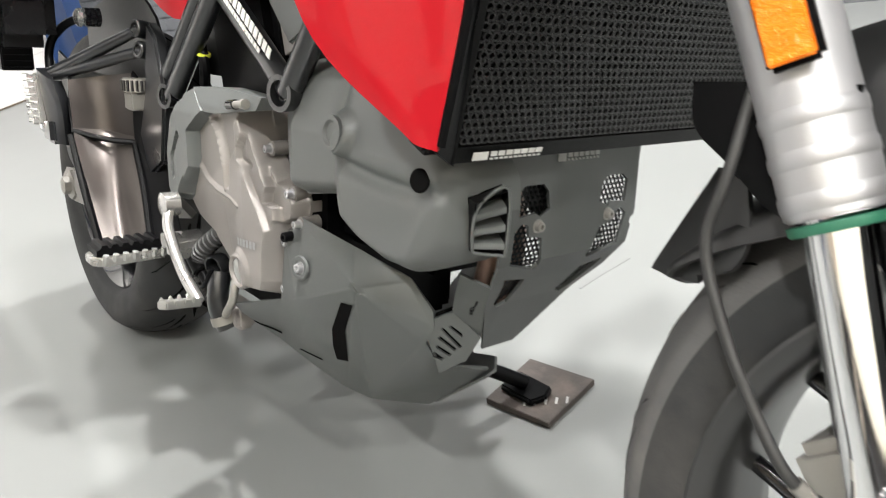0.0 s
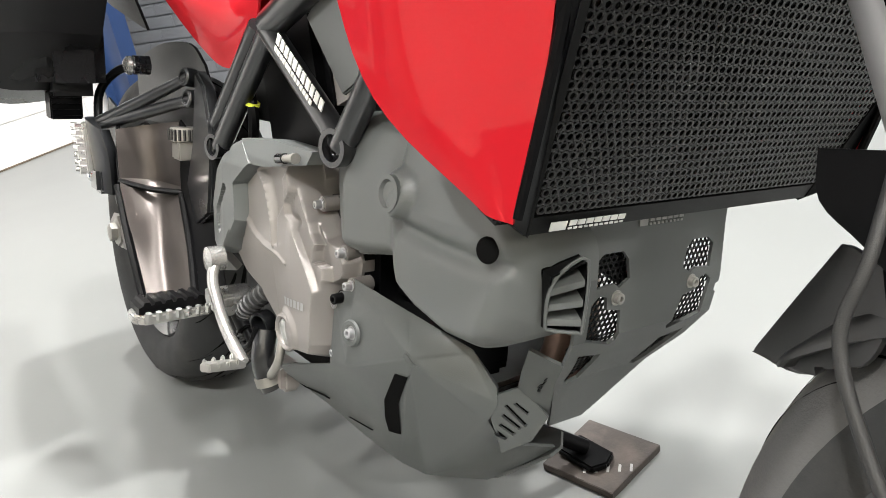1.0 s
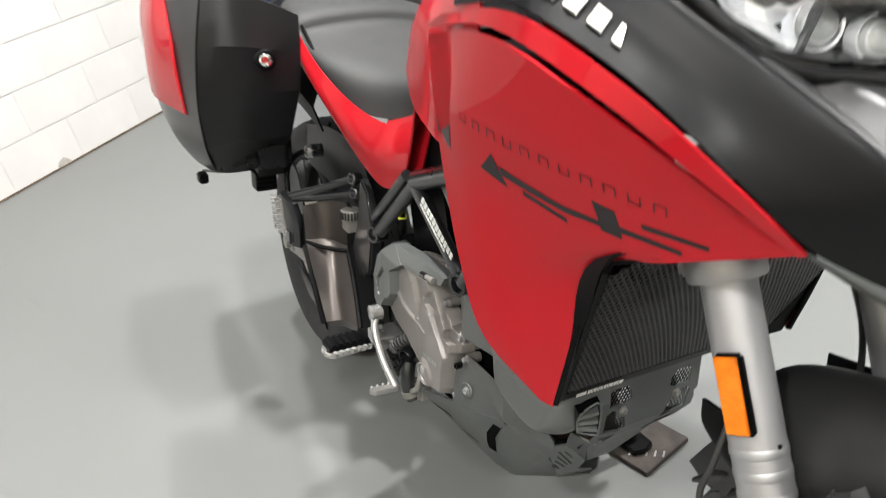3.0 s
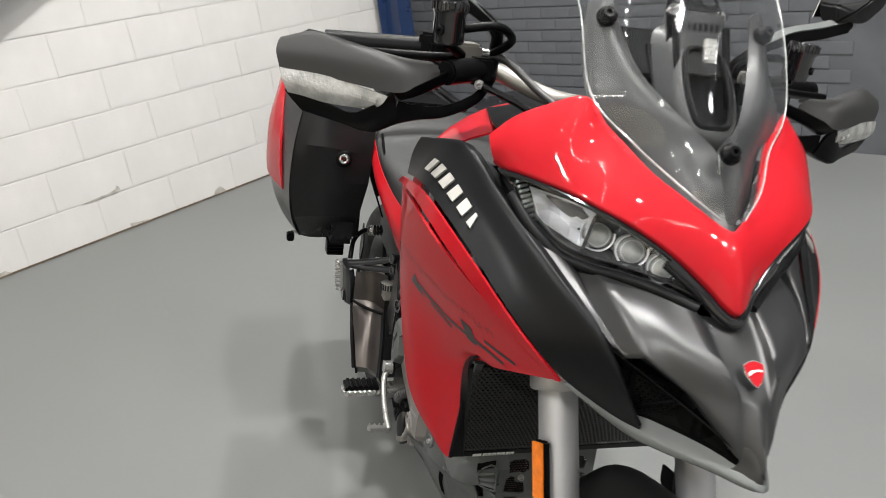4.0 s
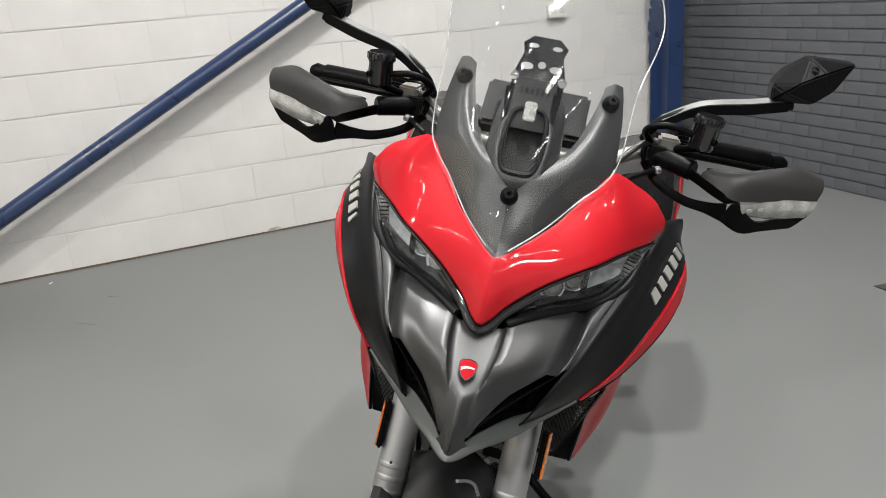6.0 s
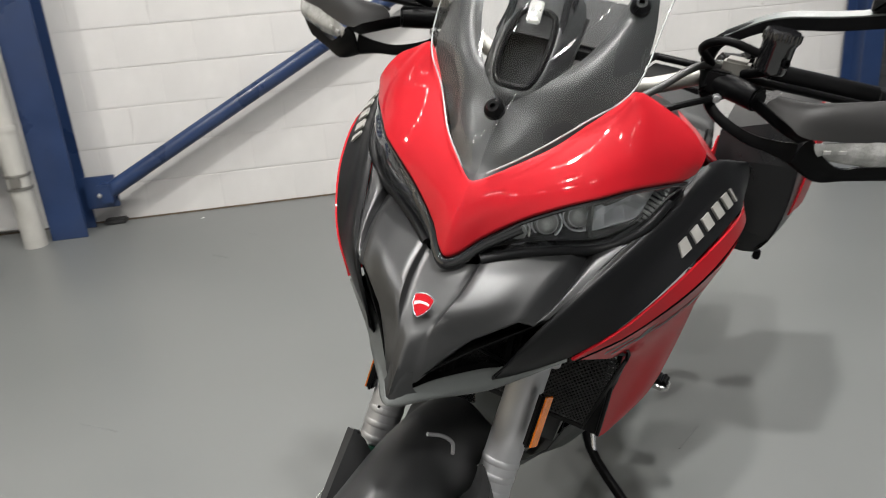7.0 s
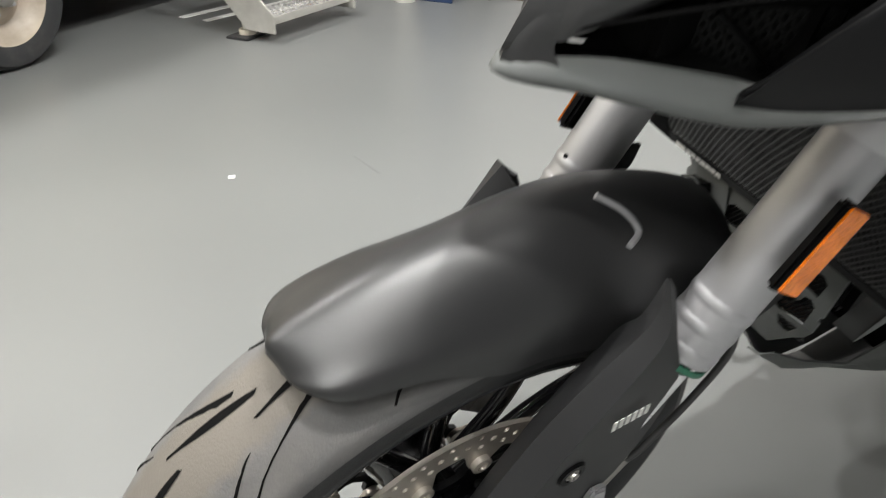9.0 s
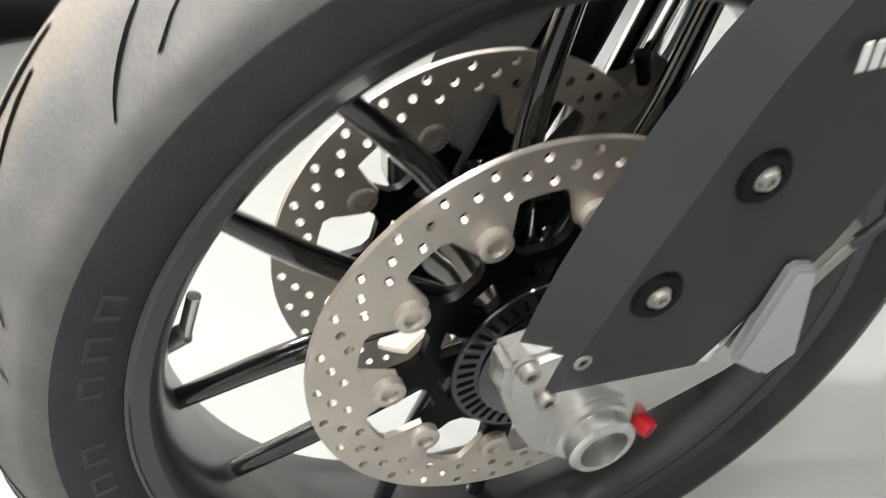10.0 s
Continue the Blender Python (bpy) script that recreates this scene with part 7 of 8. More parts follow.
part("wiring", tube([(0.60, -0.10, 0.70), (0.64, -0.125, 0.65), (0.66, -0.128, 0.60), (0.64, -0.12, 0.575)], 0.007, 8, 5), BLACK, bike)
part("cable_tie", at(lathe([(-0.002, 0.008), (-0.002, 0.0105), (0.002, 0.0105), (0.002, 0.008)], 16, True), (0.655, -0.128, 0.615), (0.3, 0.1, 0.9)), YELLOW, bike, "bright yellow cable tie")
both("tank_flank", lambda: plate([(0.0, 0.0), (0.055, 0.045), (0.120, 0.030), (0.110, -0.060), (0.078, -0.075)], basis((0.800, -0.122, 0.712), (1, 0, 0), (0, 0, 1)), 0.006), GREYP, "grey plastic panel behind the fairing", bevel=0.002)
both("rear_mudguard", lambda: sheet([[(0.100, -0.105, 0.655), (0.250, -0.108, 0.682), (0.400, -0.112, 0.684), (0.470, -0.115, 0.655)], [(0.080, -0.100, 0.600), (0.250, -0.105, 0.615), (0.400, -0.108, 0.615), (0.500, -0.112, 0.600)], [(0.080, -0.095, 0.550), (0.250, -0.100, 0.550), (0.400, -0.104, 0.550), (0.520, -0.108, 0.540)]], 4, 4, 0.004), SATIN, "satin black rear mudguard side", sharp=60)
part("airbox", box(0.66, 1.08, -0.10, 0.10, 0.70, 0.92), BLACK, bike, bevel=0.02)

# ---- swing arm, silencer, foot rests ----
for s in SIDES:
    sw = part("swing_arm", sheet([[(0.50, s * 0.09, 0.46), (0.30, s * 0.115, 0.42), (0.10, s * 0.128, 0.37), (-0.05, s * 0.13, 0.35)], [(0.51, s * 0.125, 0.41), (0.30, s * 0.135, 0.37), (0.10, s * 0.138, 0.335), (-0.06, s * 0.138, 0.32)], [(0.50, s * 0.09, 0.36), (0.30, s * 0.115, 0.32), (0.10, s * 0.128, 0.295), (-0.05, s * 0.13, 0.285)]], 4, 4, 0.012), CASTING, bike, "grey cast swing arm", sharp=60)
    part("axle_nut", join(at(lathe([(0, 0.030), (0.010, 0.030), (0.012, 0.018), (0.024, 0.018), (0.026, 0.012), (0.026, 0)], 6), (0.0, s * 0.128, 0.322), (0, s, 0)), at(lathe([(0, 0.034), (0.006, 0.034), (0.006, 0)], 28), (0.0, s * 0.126, 0.322), (0, s, 0))), BRONZE, sw, "worn axle nut")

SIL = [
    [(0.385, -0.222, 0.560), (0.445, -0.150, 0.575)],
    [(0.402, -0.224, 0.492), (0.448, -0.152, 0.482)],
    [(0.420, -0.228, 0.480), (0.455, -0.155, 0.470)],
    [(0.488, -0.222, 0.340), (0.566, -0.176, 0.352)],
    [(0.470, -0.215, 0.318), (0.556, -0.165, 0.325)],
]
SIL = [[a, tuple(V(*a).lerp(V(*b), 0.45) + V(-0.016, 0.012, 0)), b] for a, b in SIL]
sil = part("silencer", sheet(SIL, 3, 6, 0.004, line_u=True), STEEL, bike, "grey metal silencer with black cover", sharp=24)
part("silencer_side", sheet([[(0.384, -0.221, 0.562), (0.22, -0.178, 0.575), (0.05, -0.150, 0.585)], [(0.400, -0.226, 0.485), (0.22, -0.182, 0.49), (0.03, -0.150, 0.50)], [(0.486, -0.222, 0.338), (0.28, -0.180, 0.37), (0.05, -0.150, 0.40)], [(0.468, -0.212, 0.316), (0.28, -0.175, 0.345), (0.06, -0.145, 0.38)]], 3, 4, 0.004), BLACK, sil, "black silencer cover")
part("silencer_inner", sheet([[(0.450, -0.150, 0.578), (0.52, -0.130, 0.52)], [(0.455, -0.154, 0.478), (0.53, -0.135, 0.46)], [(0.568, -0.176, 0.354), (0.60, -0.145, 0.36)]], 3, 3, 0.003), BLACK, sil)
part("silencer_rim", join(tube([(0.404, -0.226, 0.488), (0.43, -0.19, 0.478), (0.456, -0.152, 0.474)], 0.0045, 8, 4), tube([(0.406, -0.228, 0.482), (0.450, -0.228, 0.41), (0.488, -0.224, 0.338)], 0.006, 8, 4), tube([(0.456, -0.153, 0.472), (0.515, -0.163, 0.41), (0.567, -0.176, 0.353)], 0.006, 8, 4)), BLACK, sil)


for s in SIDES:
    fp = part("foot_rest", flipped(plate([(0, -0.020), (0.080, -0.024), (0.092, -0.012), (0.092, 0.012), (0.080, 0.024), (0, 0.020)], basis((0.628, -0.185, 0.352), (0, -1, 0), (1, 0, 0)), 0.012), s), BRIGHT, bike, "silver foot rest with black rubber top", bevel=0.002)
    comb = [(0.004, 0.0)]
    for k in range(6):
        comb += [(0.006 + 0.013 * k, 0.010), (0.008 + 0.013 * k, 0.014), (0.014 + 0.013 * k, 0.014), (0.016 + 0.013 * k, 0.010)]
    comb += [(0.086, 0.008), (0.086, 0.0)]
    part("peg_rubber", flipped(moved(plate(comb, basis((0.647, -0.185, 0.365), (0, -1, 0), (0, 0, 1)), 0.038), Matrix.Identity(4)), s), BLACK, fp, "ribbed black rubber")
    tagged(part("peg_teeth", flipped(join(*[rod((0.628 + e * 0.024, -0.190 - 0.012 * k, 0.358), (0.628 + e * 0.026, -0.190 - 0.012 * k, 0.368), 0.004, 6) for k in range(7) for e in (-1, 1)]), s), BRIGHT, fp), kind="stuff")
    part("peg_hinge", flipped(join(rod((0.615, -0.160, 0.360), (0.645, -0.160, 0.360), 0.014, 16), box(0.600, 0.655, -0.175, -0.120, 0.348, 0.372), bolt((0.630, -0.166, 0.374), (0, 0, 1), 0.007, 0.004)), s), BRIGHT, fp, bevel=0.003)
    # passenger rest on its hanger
    JN = V(0.320, -0.236, 0.559)
    ph = part("rest_hanger", flipped(sheet([[(0.312, -0.246, 0.572), (0.318, -0.246, 0.530), (0.330, -0.242, 0.470)], [(0.335, -0.250, 0.570), (0.346, -0.246, 0.530), (0.356, -0.240, 0.466)], [(0.360, -0.238, 0.558), (0.378, -0.232, 0.520), (0.372, -0.228, 0.462)], [(0.352, -0.222, 0.556), (0.366, -0.216, 0.518), (0.362, -0.214, 0.462)]], 3, 5, 0.012), s), FRAME, bike, "dark grey passenger foot rest hanger", sharp=50)
    for eye in (V(0.487, -0.147, 0.638), V(0.489, -0.145, 0.609)):
        part("hanger_strut", flipped(tube([eye, eye.lerp(JN, 0.45) + V(0, -0.004, -0.002), JN], 0.0075, 10, 4, taper=0.0105), s), FRAME, ph)
        part("hanger_eye", flipped(at(lathe([(-0.010, 0.0125), (0.008, 0.0125), (0.010, 0.0105), (0.010, 0.0075), (0.004, 0.0065), (0.004, 0)], 18), eye, (0.25, -1, 0.15)), s), FRAME, ph)
    part("bracket_arch", flipped(tube([(0.285, -0.222, 0.560), (0.262, -0.212, 0.605), (0.272, -0.190, 0.636), (0.302, -0.165, 0.650)], 0.0065, 10, 5), s), BLACK, ph)
    for k in range(3):
        part("bush_ring", flipped(at(lathe([(-0.003, 0), (-0.003, 0.0145), (0.003, 0.0145), (0.003, 0)], 20), (0.303, -0.150 - 0.0085 * k, 0.649), (0, -1, 0)), s), GLOSS, ph)
    part("ball_bolt", flipped(at(lathe([(-0.03, 0.006), (-0.002, 0.008), (0.0, 0.0145), (0.006, 0.0135), (0.010, 0.008), (0.011, 0)], 22), (0.302, -0.174, 0.648), (0, -1, 0)), s), BRIGHT, ph, "bright domed hanger bolt")
    blk = part("rest_hinge", flipped(box(0.316, 0.362, -0.246, -0.210, 0.462, 0.502), s), FRAME, ph, bevel=0.006)
    part("hinge_pin", flipped(at(lathe([(-0.004, 0.009), (0.002, 0.009), (0.005, 0.006), (0.006, 0)], 18), (0.333, -0.247, 0.487), (0, -1, 0)), s), CHROME, blk, "chrome hinge pin")
    up = V(-0.16, -0.02, 0.98)
    part("rear_foot_rest", flipped(plate([(0, -0.013), (0.074, -0.015), (0.078, 0), (0.074, 0.015), (0, 0.013)], basis((0.326, -0.252, 0.488), up, (1, 0, 0)), 0.008), s), BRIGHT, ph, "folded silver passenger rest", bevel=0.002)
    tagged(part("rest_teeth", flipped(join(*[rod(V(0.312 + 0.026 * e, -0.254, 0.494) + up * (0.011 * k), V(0.310 + 0.028 * e, -0.263, 0.495) + up * (0.011 * k), 0.0042, 6) for k in range(7) for e in (0, 1)]), s), BRIGHT, ph), kind="stuff")
    part("rest_rubber", flipped(plate([(0.006, -0.010), (0.070, -0.012), (0.070, 0.012), (0.006, 0.010)], basis((0.330, -0.244, 0.488), up, (1, 0, 0)), 0.008), s), BLACK, ph)

bp = part("brake_pedal", tube([(0.640, -0.172, 0.420), (0.652, -0.182, 0.395), (0.695, -0.184, 0.350), (0.738, -0.180, 0.318)], 0.0075, 10, 6), BRIGHT, bike, "silver rear brake pedal", sharp=60)
part("pedal_pivot", at(lathe([(-0.010, 0.016), (0.010, 0.016), (0.012, 0.010), (0.012, 0)], 24), (0.634, -0.172, 0.420), (0, -1, 0)), BRIGHT, bp)
part("pedal_pad", join(plate([(0, -0.009), (0.045, -0.011), (0.052, 0), (0.045, 0.012), (0, 0.010)], basis((0.738, -0.180, 0.312), (0.0, -1, 0.1), (1, 0, 0.2)), 0.010), *[rod((0.738 + 0.009 * e, -0.190 - 0.011 * k, 0.320), (0.738 + 0.009 * e, -0.190 - 0.011 * k, 0.328), 0.003, 6) for k in range(4) for e in (-1, 1)]), BRIGHT, bp, bevel=0.002)
part("gear_lever", tube([(0.60, 0.16, 0.36), (0.66, 0.17, 0.345), (0.74, 0.175, 0.345), (0.745, 0.21, 0.345)], 0.0065, 10, 5), BRIGHT, bike, "silver gear lever")

# side stand reaching the pad on the floor
foot = BIKE.inverted() @ V(0.845, 0.335, 0.030)
ss = part("side_stand", tube([(0.70, 0.10, 0.31), (0.76, 0.15, 0.20), tuple(foot)], 0.012, 12, 5), BLACK, bike, "black side stand reaching the pad on the floor")
part("stand_foot", moved(plate([(-0.035, -0.025), (0.035, -0.025), (0.045, 0.0), (0.035, 0.025), (-0.035, 0.025)], Matrix.Translation((0.845, 0.335, 0.0125)), 0.012), BIKE.inverted()), BLACK, ss, bevel=0.003)
part("stand_spring", tube([(0.715, 0.115, 0.295), (0.77, 0.165, 0.19)], 0.007, 10, 1), CHROME, ss)

# ---- handlebar, guards, mirrors ----
bar = part("handlebar", tube([(1.02, -0.40, 1.185), (1.06, -0.30, 1.195), (1.13, -0.20, 1.185), (1.175, -0.11, 1.155), (1.18, 0, 1.150), (1.175, 0.11, 1.155), (1.13, 0.20, 1.185), (1.06, 0.30, 1.195), (1.02, 0.40, 1.185)], 0.0125, 14, 5), BRONZE, bike, "tapered grey metal handlebar", sharp=60)
for s in SIDES:
    def F(b, s=s):
        return flipped(b, s)
    part("grip", F(join(tube([(1.085, -0.285, 1.197), (1.045, -0.42, 1.190)], 0.0175, 18, 1), at(lathe([(0, 0), (0, 0.014), (0.02, 0.016), (0.03, 0.010), (0.03, 0)], 16), (1.042, -0.425, 1.189), (-0.25, -1, 0)))), BLACK, bar, "black rubber grip")
    part("switch_gear", F(join(moved(box(-0.022, 0.022, -0.028, 0.028, -0.022, 0.022), Matrix.Translation((1.088, -0.262, 1.200)) @ Matrix.Rotation(radians(-18), 4, "Z")), rod((1.095, -0.235, 1.20), (1.108, -0.205, 1.198), 0.019, 16), box(1.10, 1.125, -0.28, -0.24, 1.185, 1.212))), BLACK, bar, bevel=0.004)
    part("lever", F(tube([(1.115, -0.215, 1.198), (1.145, -0.260, 1.195), (1.120, -0.34, 1.190), (1.100, -0.42, 1.186)], 0.0060, 10, 5)), BLACK, bar, "black metal hand lever")
    part("lever_clamp", F(join(moved(box(-0.02, 0.025, -0.018, 0.018, -0.016, 0.016), Matrix.Translation((1.125, -0.232, 1.200))))), BRONZE, bar, bevel=0.004)
    rs = part("fluid_reservoir", F(at(lathe([(0, 0), (0, 0.019), (0.004, 0.0215), (0.038, 0.0215), (0.041, 0.0235), (0.052, 0.0235), (0.056, 0.021), (0.056, 0.0)], 28), (1.185, -0.276, 1.216), (0.05, -0.05, 1))), GLOSS, bar, "gloss black brake fluid reservoir")
    tagged(part("cap_ribs", F(join(*[rod((1.187 + 0.0235 * math.cos(a), -0.2785 + 0.0235 * math.sin(a), 1.258), (1.1875 + 0.0235 * math.cos(a), -0.279 + 0.0235 * math.sin(a), 1.268), 0.0015, 5) for a in [2 * math.pi * k / 22 for k in range(22)]])), GLOSS, rs), kind="stuff")
    part("reservoir_arm", F(join(rod((1.185, -0.276, 1.216), (1.150, -0.245, 1.200), 0.007, 10), bolt((1.200, -0.292, 1.232), (0.7, -0.6, 0), 0.006, 0.004))), BLACK, rs)
    part("reservoir_hose", F(tube([(1.190, -0.262, 1.236), (1.200, -0.215, 1.245), (1.180, -0.185, 1.228), (1.150, -0.200, 1.205)], 0.006, 10, 5)), BLACK, rs)
    part("banjo_hose", F(tube([(1.135, -0.215, 1.200), (1.165, -0.185, 1.200), (1.205, -0.150, 1.170), (1.240, -0.120, 1.140), (1.25, -0.08, 1.05)], 0.0055, 10, 5)), HOSE, bar, "black brake hose")
    part("wiring_loom", F(tube([(1.115, -0.270, 1.185), (1.160, -0.230, 1.168), (1.205, -0.180, 1.150), (1.235, -0.130, 1.125)], 0.005, 8, 5)), BLACK, bar)
    part("banjo", F(join(rod((1.128, -0.222, 1.206), (1.150, -0.196, 1.206), 0.0045, 10), rod((1.150, -0.196, 1.206), (1.185, -0.165, 1.188), 0.0038, 10))), BRIGHT, bar, "bright hose fitting")

    HGT = [
        [(1.150, -0.491, 1.161), (1.184, -0.428, 1.157), (1.225, -0.350, 1.151), (1.223, -0.320, 1.163), (1.203, -0.287, 1.176)],
        [(1.146, -0.496, 1.182), (1.181, -0.432, 1.186), (1.216, -0.362, 1.185), (1.217, -0.326, 1.181), (1.205, -0.289, 1.183)],
        [(1.139, -0.491, 1.198), (1.157, -0.446, 1.211), (1.180, -0.402, 1.204), (1.211, -0.345, 1.195), (1.206, -0.300, 1.192)],
        [(1.122, -0.482, 1.196), (1.138, -0.442, 1.207), (1.162, -0.396, 1.200), (1.192, -0.338, 1.190), (1.188, -0.296, 1.187)],
    ]
    hg = part("hand_guard", F(sheet(HGT, 5, 5, 0.004)), LEGCOVER, bike, "matt black plastic hand guard", sharp=55)
    part("signal_lens", F(sheet([[(1.153, -0.492, 1.161), (1.183, -0.430, 1.159), (1.221, -0.358, 1.145)], [(1.160, -0.486, 1.143), (1.188, -0.428, 1.138), (1.216, -0.363, 1.134)], [(1.152, -0.477, 1.126), (1.180, -0.424, 1.123), (1.204, -0.373, 1.124)]], 4, 5, 0.004)), SIGNAL, hg, "clear indicator lens in the hand guard", sharp=70)
    tagged(part("signal_leds", F(join(*[moved(box(-0.0012, 0.0012, -0.0052, 0.0052, -0.0022, 0.0022), Matrix.Translation((1.1605 + 0.0107 * k, -0.468 + 0.0185 * k, 1.1495 - 0.0024 * k)) @ Matrix.Rotation(radians(-28), 4, "Z") @ Matrix.Rotation(radians(-8), 4, "X")) for k in range(6)])), GREYPRINT, hg), kind="stuff")
    part("guard_underside", F(sheet([[(1.152, -0.484, 1.133), (1.180, -0.428, 1.122), (1.197, -0.393, 1.117), (1.225, -0.351, 1.150)], [(1.157, -0.470, 1.118), (1.182, -0.418, 1.106), (1.199, -0.384, 1.104), (1.214, -0.345, 1.138)], [(1.157, -0.457, 1.106), (1.182, -0.408, 1.098), (1.202, -0.373, 1.093), (1.203, -0.338, 1.108)], [(1.125, -0.450, 1.106), (1.150, -0.405, 1.098), (1.172, -0.368, 1.095), (1.176, -0.338, 1.108)]], 4, 4, 0.005)), BLACK, hg, "black moulded guard frame", sharp=40)
    for top, low in (([(1.224, -0.352, 1.150), (1.223, -0.320, 1.162), (1.203, -0.286, 1.175), (1.165, -0.240, 1.192), (1.130, -0.205, 1.204)], [(1.208, -0.338, 1.139), (1.214, -0.316, 1.148), (1.196, -0.282, 1.161), (1.160, -0.236, 1.176), (1.128, -0.202, 1.187)]),
                     ([(1.206, -0.340, 1.138), (1.198, -0.312, 1.133), (1.192, -0.275, 1.134), (1.176, -0.230, 1.150), (1.160, -0.205, 1.174)], [(1.202, -0.345, 1.106), (1.198, -0.310, 1.114), (1.192, -0.270, 1.119), (1.177, -0.222, 1.138), (1.158, -0.195, 1.164)])):
        part("guard_strut", F(sheet([top, low, [(x - 0.016, y + 0.003, z) for x, y, z in low]], 3, 5, 0.005)), BLACK, hg, sharp=40)
    part("strut_clamp", F(join(rod((1.190, -0.276, 1.178), (1.146, -0.206, 1.184), 0.017, 16), rod((1.160, -0.205, 1.168), (1.140, -0.196, 1.196), 0.011, 14), box(1.135, 1.168, -0.232, -0.200, 1.168, 1.200))), BLACK, hg, "black brake master cylinder clamp", bevel=0.003)
    part("clamp_screw", F(bolt((1.176, -0.222, 1.164), (0.9, -0.3, -0.1), 0.005, 0.004)), SILVER, hg)

    # mirror: arm and head
    ma = part("mirror_arm", F(tube([(1.130, -0.190, 1.205), (1.160, -0.205, 1.240), (1.155, -0.260, 1.272), (1.135, -0.340, 1.288), (1.120, -0.410, 1.305)], 0.009, 12, 6)), BLACK, bike, "slim satin black mirror arm", sharp=60)
    # the arm is black; this grey strip paints the sheen on its upper face
    part("arm_sheen", F(sheet([[(1.156, -0.205, 1.253), (1.151, -0.262, 1.287), (1.131, -0.340, 1.303), (1.116, -0.405, 1.319)], [(1.171, -0.207, 1.247), (1.166, -0.262, 1.281), (1.146, -0.340, 1.297), (1.130, -0.405, 1.313)]], 2, 5, 0.003)), GREYP, ma, "grey strip painted as the sheen along the arm")
    part("arm_face", F(sheet([[(1.171, -0.207, 1.245), (1.166, -0.262, 1.279), (1.146, -0.340, 1.295), (1.130, -0.405, 1.311)], [(1.171, -0.207, 1.232), (1.166, -0.262, 1.264), (1.146, -0.340, 1.278), (1.131, -0.405, 1.294)]], 2, 5, 0.003)), BLACK, ma)
    rim_ = [(1.130, -0.369, 1.332), (1.112, -0.385, 1.354), (1.116, -0.418, 1.383), (1.106, -0.492, 1.385), (1.122, -0.467, 1.338), (1.123, -0.440, 1.311), (1.138, -0.371, 1.306)]
    hull = bmesh.new()
    for x, y, z in rim_ + [(x - 0.040, y, z + 0.002) for x, y, z in rim_] + [(1.162, -0.405, 1.345), (1.152, -0.440, 1.366), (1.156, -0.385, 1.325)]:
        hull.verts.new((x, y, z))
    bmesh.ops.convex_hull(hull, input=hull.verts[:])
    bmesh.ops.delete(hull, geom=[v for v in hull.verts if not v.link_faces], context="VERTS")
    part("mirror_head", F(hull), BLACK, ma, "black faceted mirror housing", sharp=12, bevel=0.003)
    part("mirror_glass", F(plate([(0.002, 0.0), (0.012, 0.045), (0.045, 0.070), (0.105, 0.072), (0.085, 0.030), (0.062, 0.006)], basis((1.076, -0.374, 1.312), (-0.02, -1, 0), (0, 0, 1)), 0.002)), CHROME, ma, "mirror glass")
    part("mirror_screw", F(bolt((1.152, -0.420, 1.368), (0.8, -0.2, 0.5), 0.005, 0.003)), GLOSS, ma)

part("top_yoke", join(box(1.13, 1.24, -0.12, 0.12, 1.09, 1.115)), BLACK, bike, bevel=0.006)
part("head_cover", box(1.10, 1.36, -0.11, 0.11, 0.90, 1.09), BLACK, bike, bevel=0.02)
part("nose_core", box(1.30, 1.43, -0.10, 0.10, 0.92, 1.03), BLACK, bike, bevel=0.02)

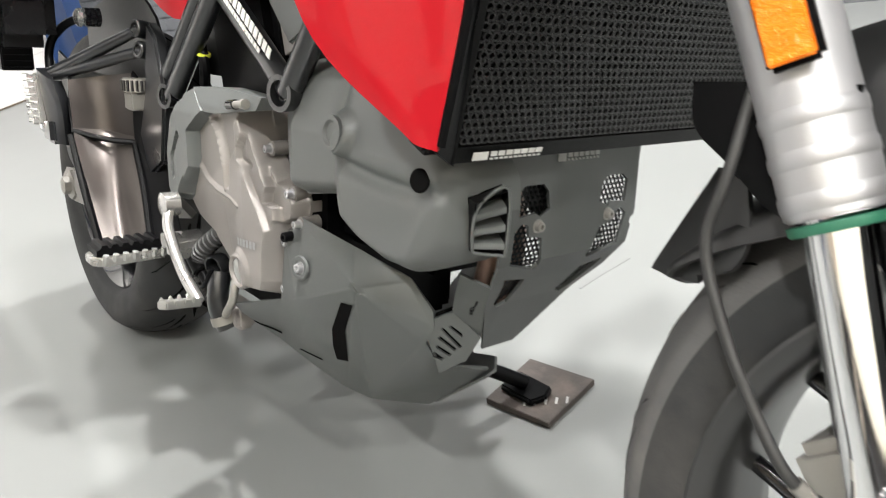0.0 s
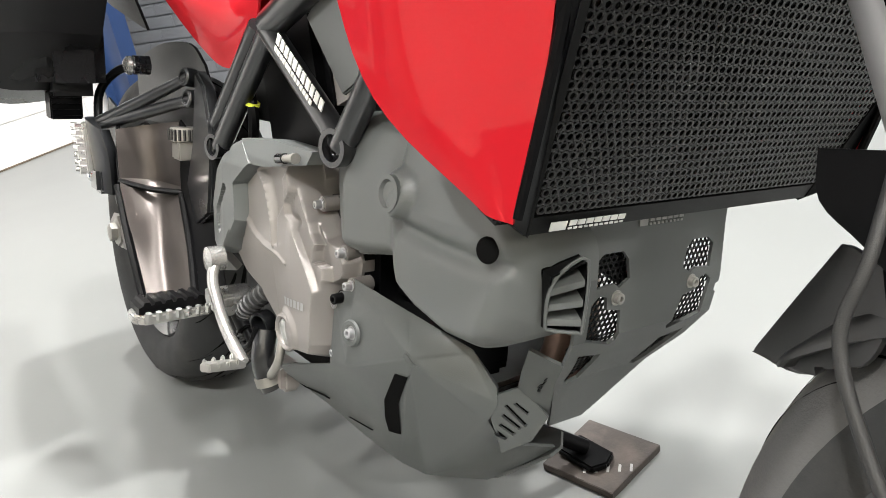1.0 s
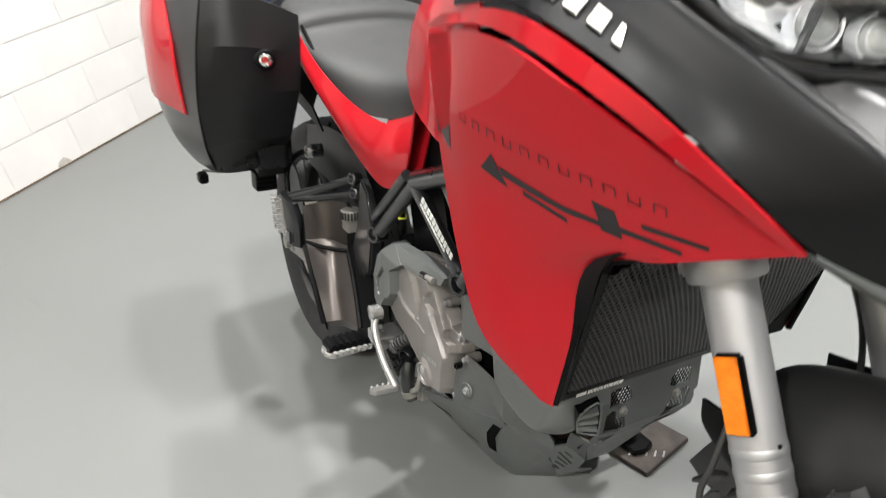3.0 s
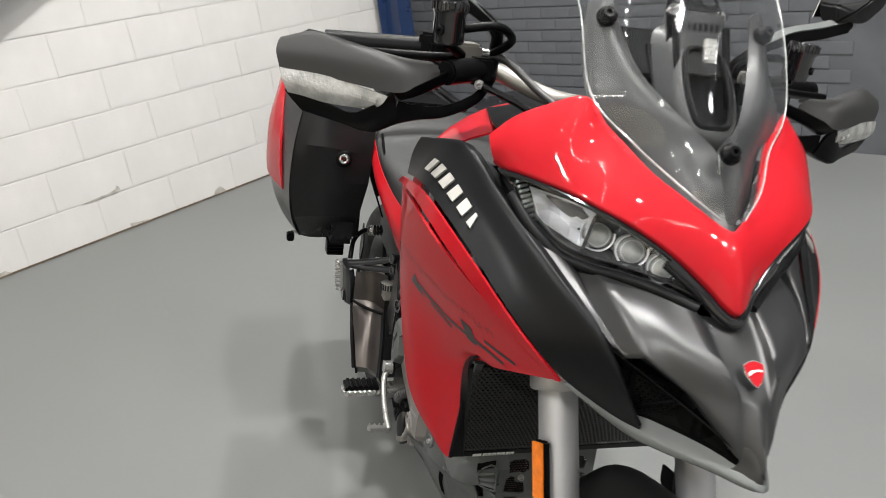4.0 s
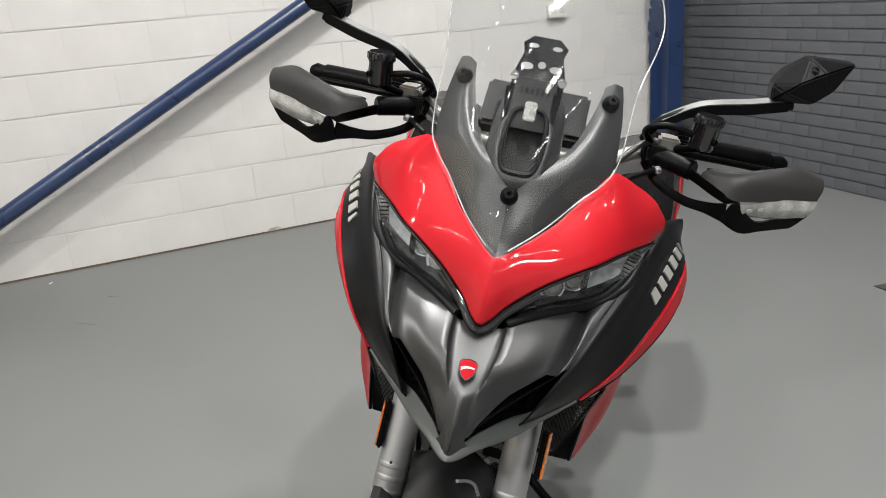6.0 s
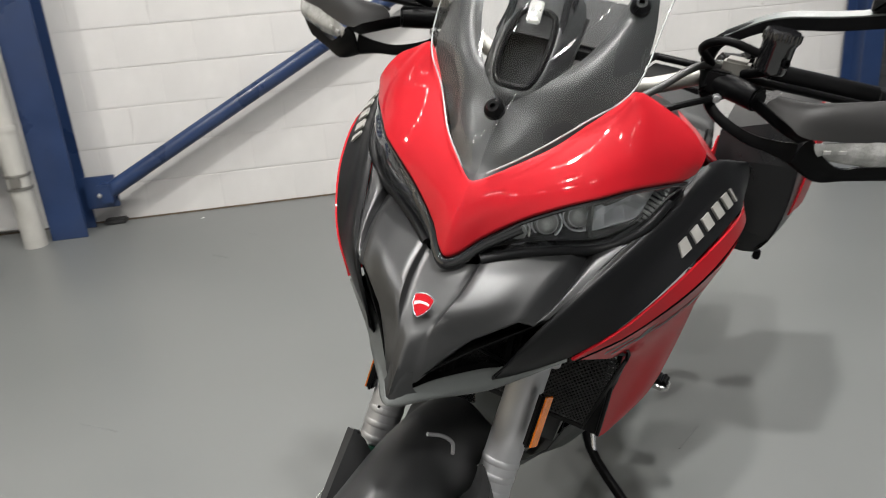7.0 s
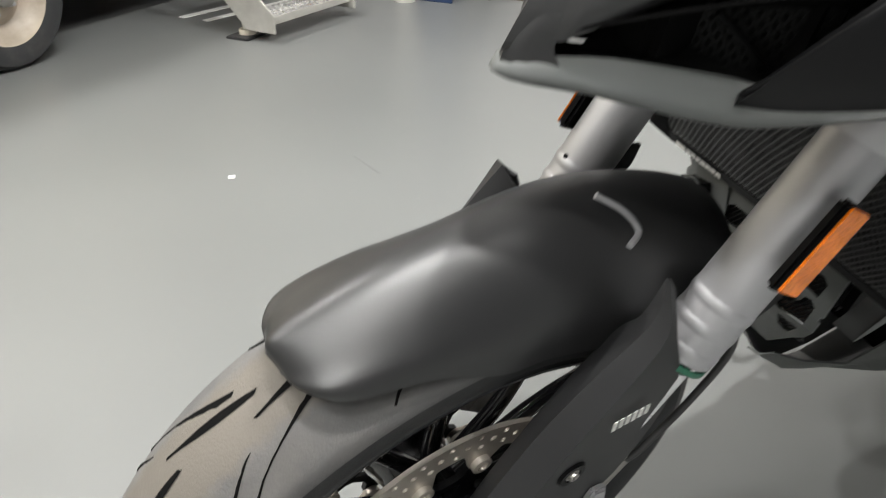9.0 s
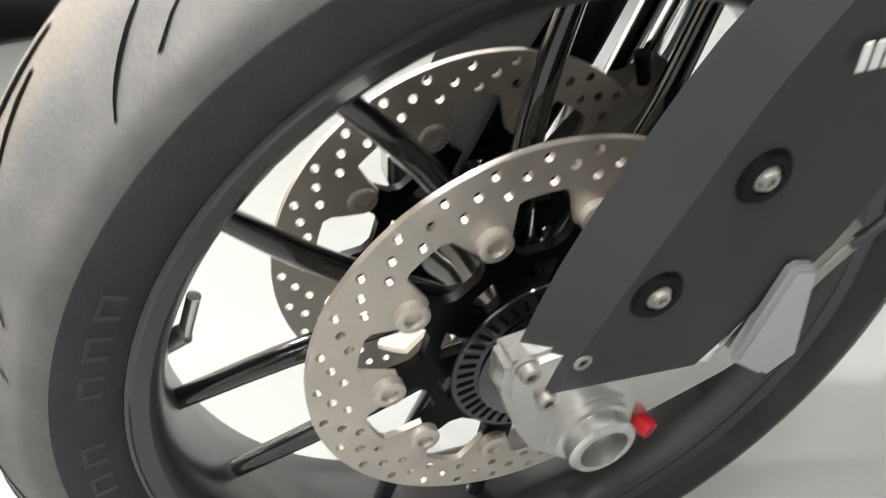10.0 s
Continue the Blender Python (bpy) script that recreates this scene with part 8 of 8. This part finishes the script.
# ---- panniers: things of their own, hung on the sides ----
for s in SIDES:
    case = thing("pannier", "black hard pannier with red lid panel on the motorcycle's flank", "pannier", BIKE, group="panniers")
    P = [
        [(0.44, -0.195, 0.930), (0.44, -0.300, 0.970), (0.42, -0.368, 0.985)],
        [(0.46, -0.200, 0.860), (0.47, -0.310, 0.880), (0.44, -0.390, 0.880)],
        [(0.46, -0.205, 0.790), (0.46, -0.315, 0.790), (0.43, -0.397, 0.770)],
        [(0.41, -0.215, 0.690), (0.42, -0.320, 0.690), (0.40, -0.386, 0.680)],
        [(0.33, -0.230, 0.610), (0.33, -0.320, 0.606), (0.33, -0.359, 0.612)],
        [(0.22, -0.240, 0.590), (0.22, -0.320, 0.580), (0.22, -0.372, 0.590)],
    ]
    P = [[(x * 0.82 - 0.02, y, z) for x, y, z in r] for r in P]
    part("case_front", flipped(sheet(P, 2, 4, 0.005, line_u=True), s), CASEB, case, "black moulded case front", sharp=16)
    O = [
        [(0.32, -0.370, 0.988), (0.10, -0.405, 1.000), (-0.16, -0.386, 0.990)],
        [(0.34, -0.393, 0.880), (0.10, -0.432, 0.890), (-0.19, -0.405, 0.885)],
        [(0.33, -0.399, 0.770), (0.10, -0.436, 0.770), (-0.18, -0.405, 0.770)],
        [(0.31, -0.388, 0.680), (0.10, -0.414, 0.670), (-0.15, -0.386, 0.680)],
        [(0.25, -0.360, 0.612), (0.08, -0.373, 0.600), (-0.10, -0.354, 0.620)],
        [(0.16, -0.344, 0.588), (0.06, -0.349, 0.585), (-0.06, -0.340, 0.600)],
    ]
    part("case_side", flipped(sheet(O, 4, 4, 0.005), s), CASEB, case, sharp=60)
    part("lid_panel", flipped(sheet([[(0.130, -0.407, 1.001), (0.10, -0.412, 1.002), (-0.15, -0.395, 0.992)], [(0.230, -0.419, 0.890), (0.10, -0.440, 0.89), (-0.17, -0.414, 0.885)], [(0.258, -0.420, 0.810), (0.10, -0.445, 0.800), (-0.16, -0.415, 0.800)], [(0.268, -0.412, 0.742), (0.10, -0.442, 0.750), (-0.15, -0.411, 0.750)]], 4, 4, 0.005), s), RED, case, "glossy red lid panel", sharp=60)
    part("case_inner", flipped(box(-0.12, 0.30, -0.30, -0.205, 0.60, 0.92), s), CASEB, case, bevel=0.02)
    part("case_top", flipped(sheet([[(0.34, -0.195, 0.930), (0.10, -0.195, 0.940), (-0.14, -0.195, 0.935)], [(0.34, -0.300, 0.972), (0.10, -0.310, 0.985), (-0.15, -0.300, 0.98)], [(0.32, -0.370, 0.988), (0.10, -0.405, 1.002), (-0.16, -0.386, 0.992)]], 3, 3, 0.005), s), CASEB, case)
    lk = part("lock", flipped(at(lathe([(0, 0.021), (0.010, 0.021), (0.013, 0.017), (0.013, 0.014), (0.010, 0.0135)], 28), (0.356, -0.272, 0.853), (1, -0.05, 0.1)), s), BLACK, case, "round case lock")
    part("lock_barrel", flipped(at(lathe([(0.006, 0.0135), (0.015, 0.012), (0.016, 0.009), (0.013, 0.006), (0.013, 0)], 24), (0.356, -0.272, 0.853), (1, -0.05, 0.1)), s), CHROME, lk, "chrome lock barrel")
    part("case_foot", flipped(box(0.16, 0.19, -0.385, -0.365, 0.570, 0.592), s), BLACK, case, bevel=0.003)
    part("case_mount", flipped(join(box(0.235, 0.275, -0.285, -0.240, 0.565, 0.605), *[box(0.277, 0.281, -0.285, -0.242, 0.568 + 0.009 * k, 0.573 + 0.009 * k) for k in range(4)]), s), BLACK, case, bevel=0.003)

# ---- the pad under the side stand ----
pd = plate([(-0.062, -0.066), (0.062, -0.066), (0.064, 0.066), (-0.064, 0.064)], Matrix.Translation((0.857, 0.355, 0.0)) @ Matrix.Rotation(radians(9), 4, "Z"), 0.012)
pdo = thing("stand_pad", "rusty dark steel plate under the side stand", "plate")
part("plate_body", pd, STEELPAD, pdo, bevel=0.001)
tagged(part("chalk_mark", join(*[plate([(0, 0), (0.004, 0), (0.005, 0.016), (0.001, 0.017)], Matrix.Translation((0.868 + 0.012 * k, 0.304 + 0.012 * k, 0.0125)) @ Matrix.Rotation(radians(40), 4, "Z"), 0.0006) for k in range(5)]), GREYPRINT, pdo, "faint white chalk strokes"), kind="stuff")

# ---------- blocks and bricks of the walls ----------
def piece_mesh(name, w, h, d, mat, chip=0.0):
    bm = box(0, d, 0, w, 0, h)
    return mesh_of(name, bm, mat, bevel=0.0025)


BL = [piece_mesh("block", 0.441 - 0.0015 * k, 0.2205, 0.0100 + 0.0005 * k, WALLW) for k in range(3)]
rng = random.Random(4)
for row in range(8):
    y = YD - 0.005
    first = True
    while y > -4.4:
        w = 0.446
        if first and row % 2:
            w = 0.223
        first = False
        ob = new("block", BL[rng.randrange(3)])
        ob.parent = wall_w
        ob.matrix_local = pose(XW - 0.010 + rng.uniform(-0.0005, 0.0005), y - w, row * 0.2255 + 0.003)
        if w < 0.3:
            ob.scale = (1, 0.5, 1)
        y -= w

BR = [piece_mesh("brick", 0.2243, 0.068 - 0.0008 * k, 0.010, WALLD) for k in range(3)]
for row in range(21):
    x = XW + 0.0 if row % 2 else XW - 0.11
    for k in range(14):
        if x + 0.03 > XW:
            ob = new("brick", BR[rng.randrange(3)])
            ob.parent = wall_d
            ob.matrix_local = pose(x + 0.2243, YD + 0.007 + rng.uniform(-0.0010, 0.0010), row * 0.0755 + 0.004, 0, 0, -90) @ pose(0, 0, 0, 0, rng.uniform(-0.25, 0.25), 0) @ Matrix.Translation((0, -0.2243, 0))
        x += 0.2255
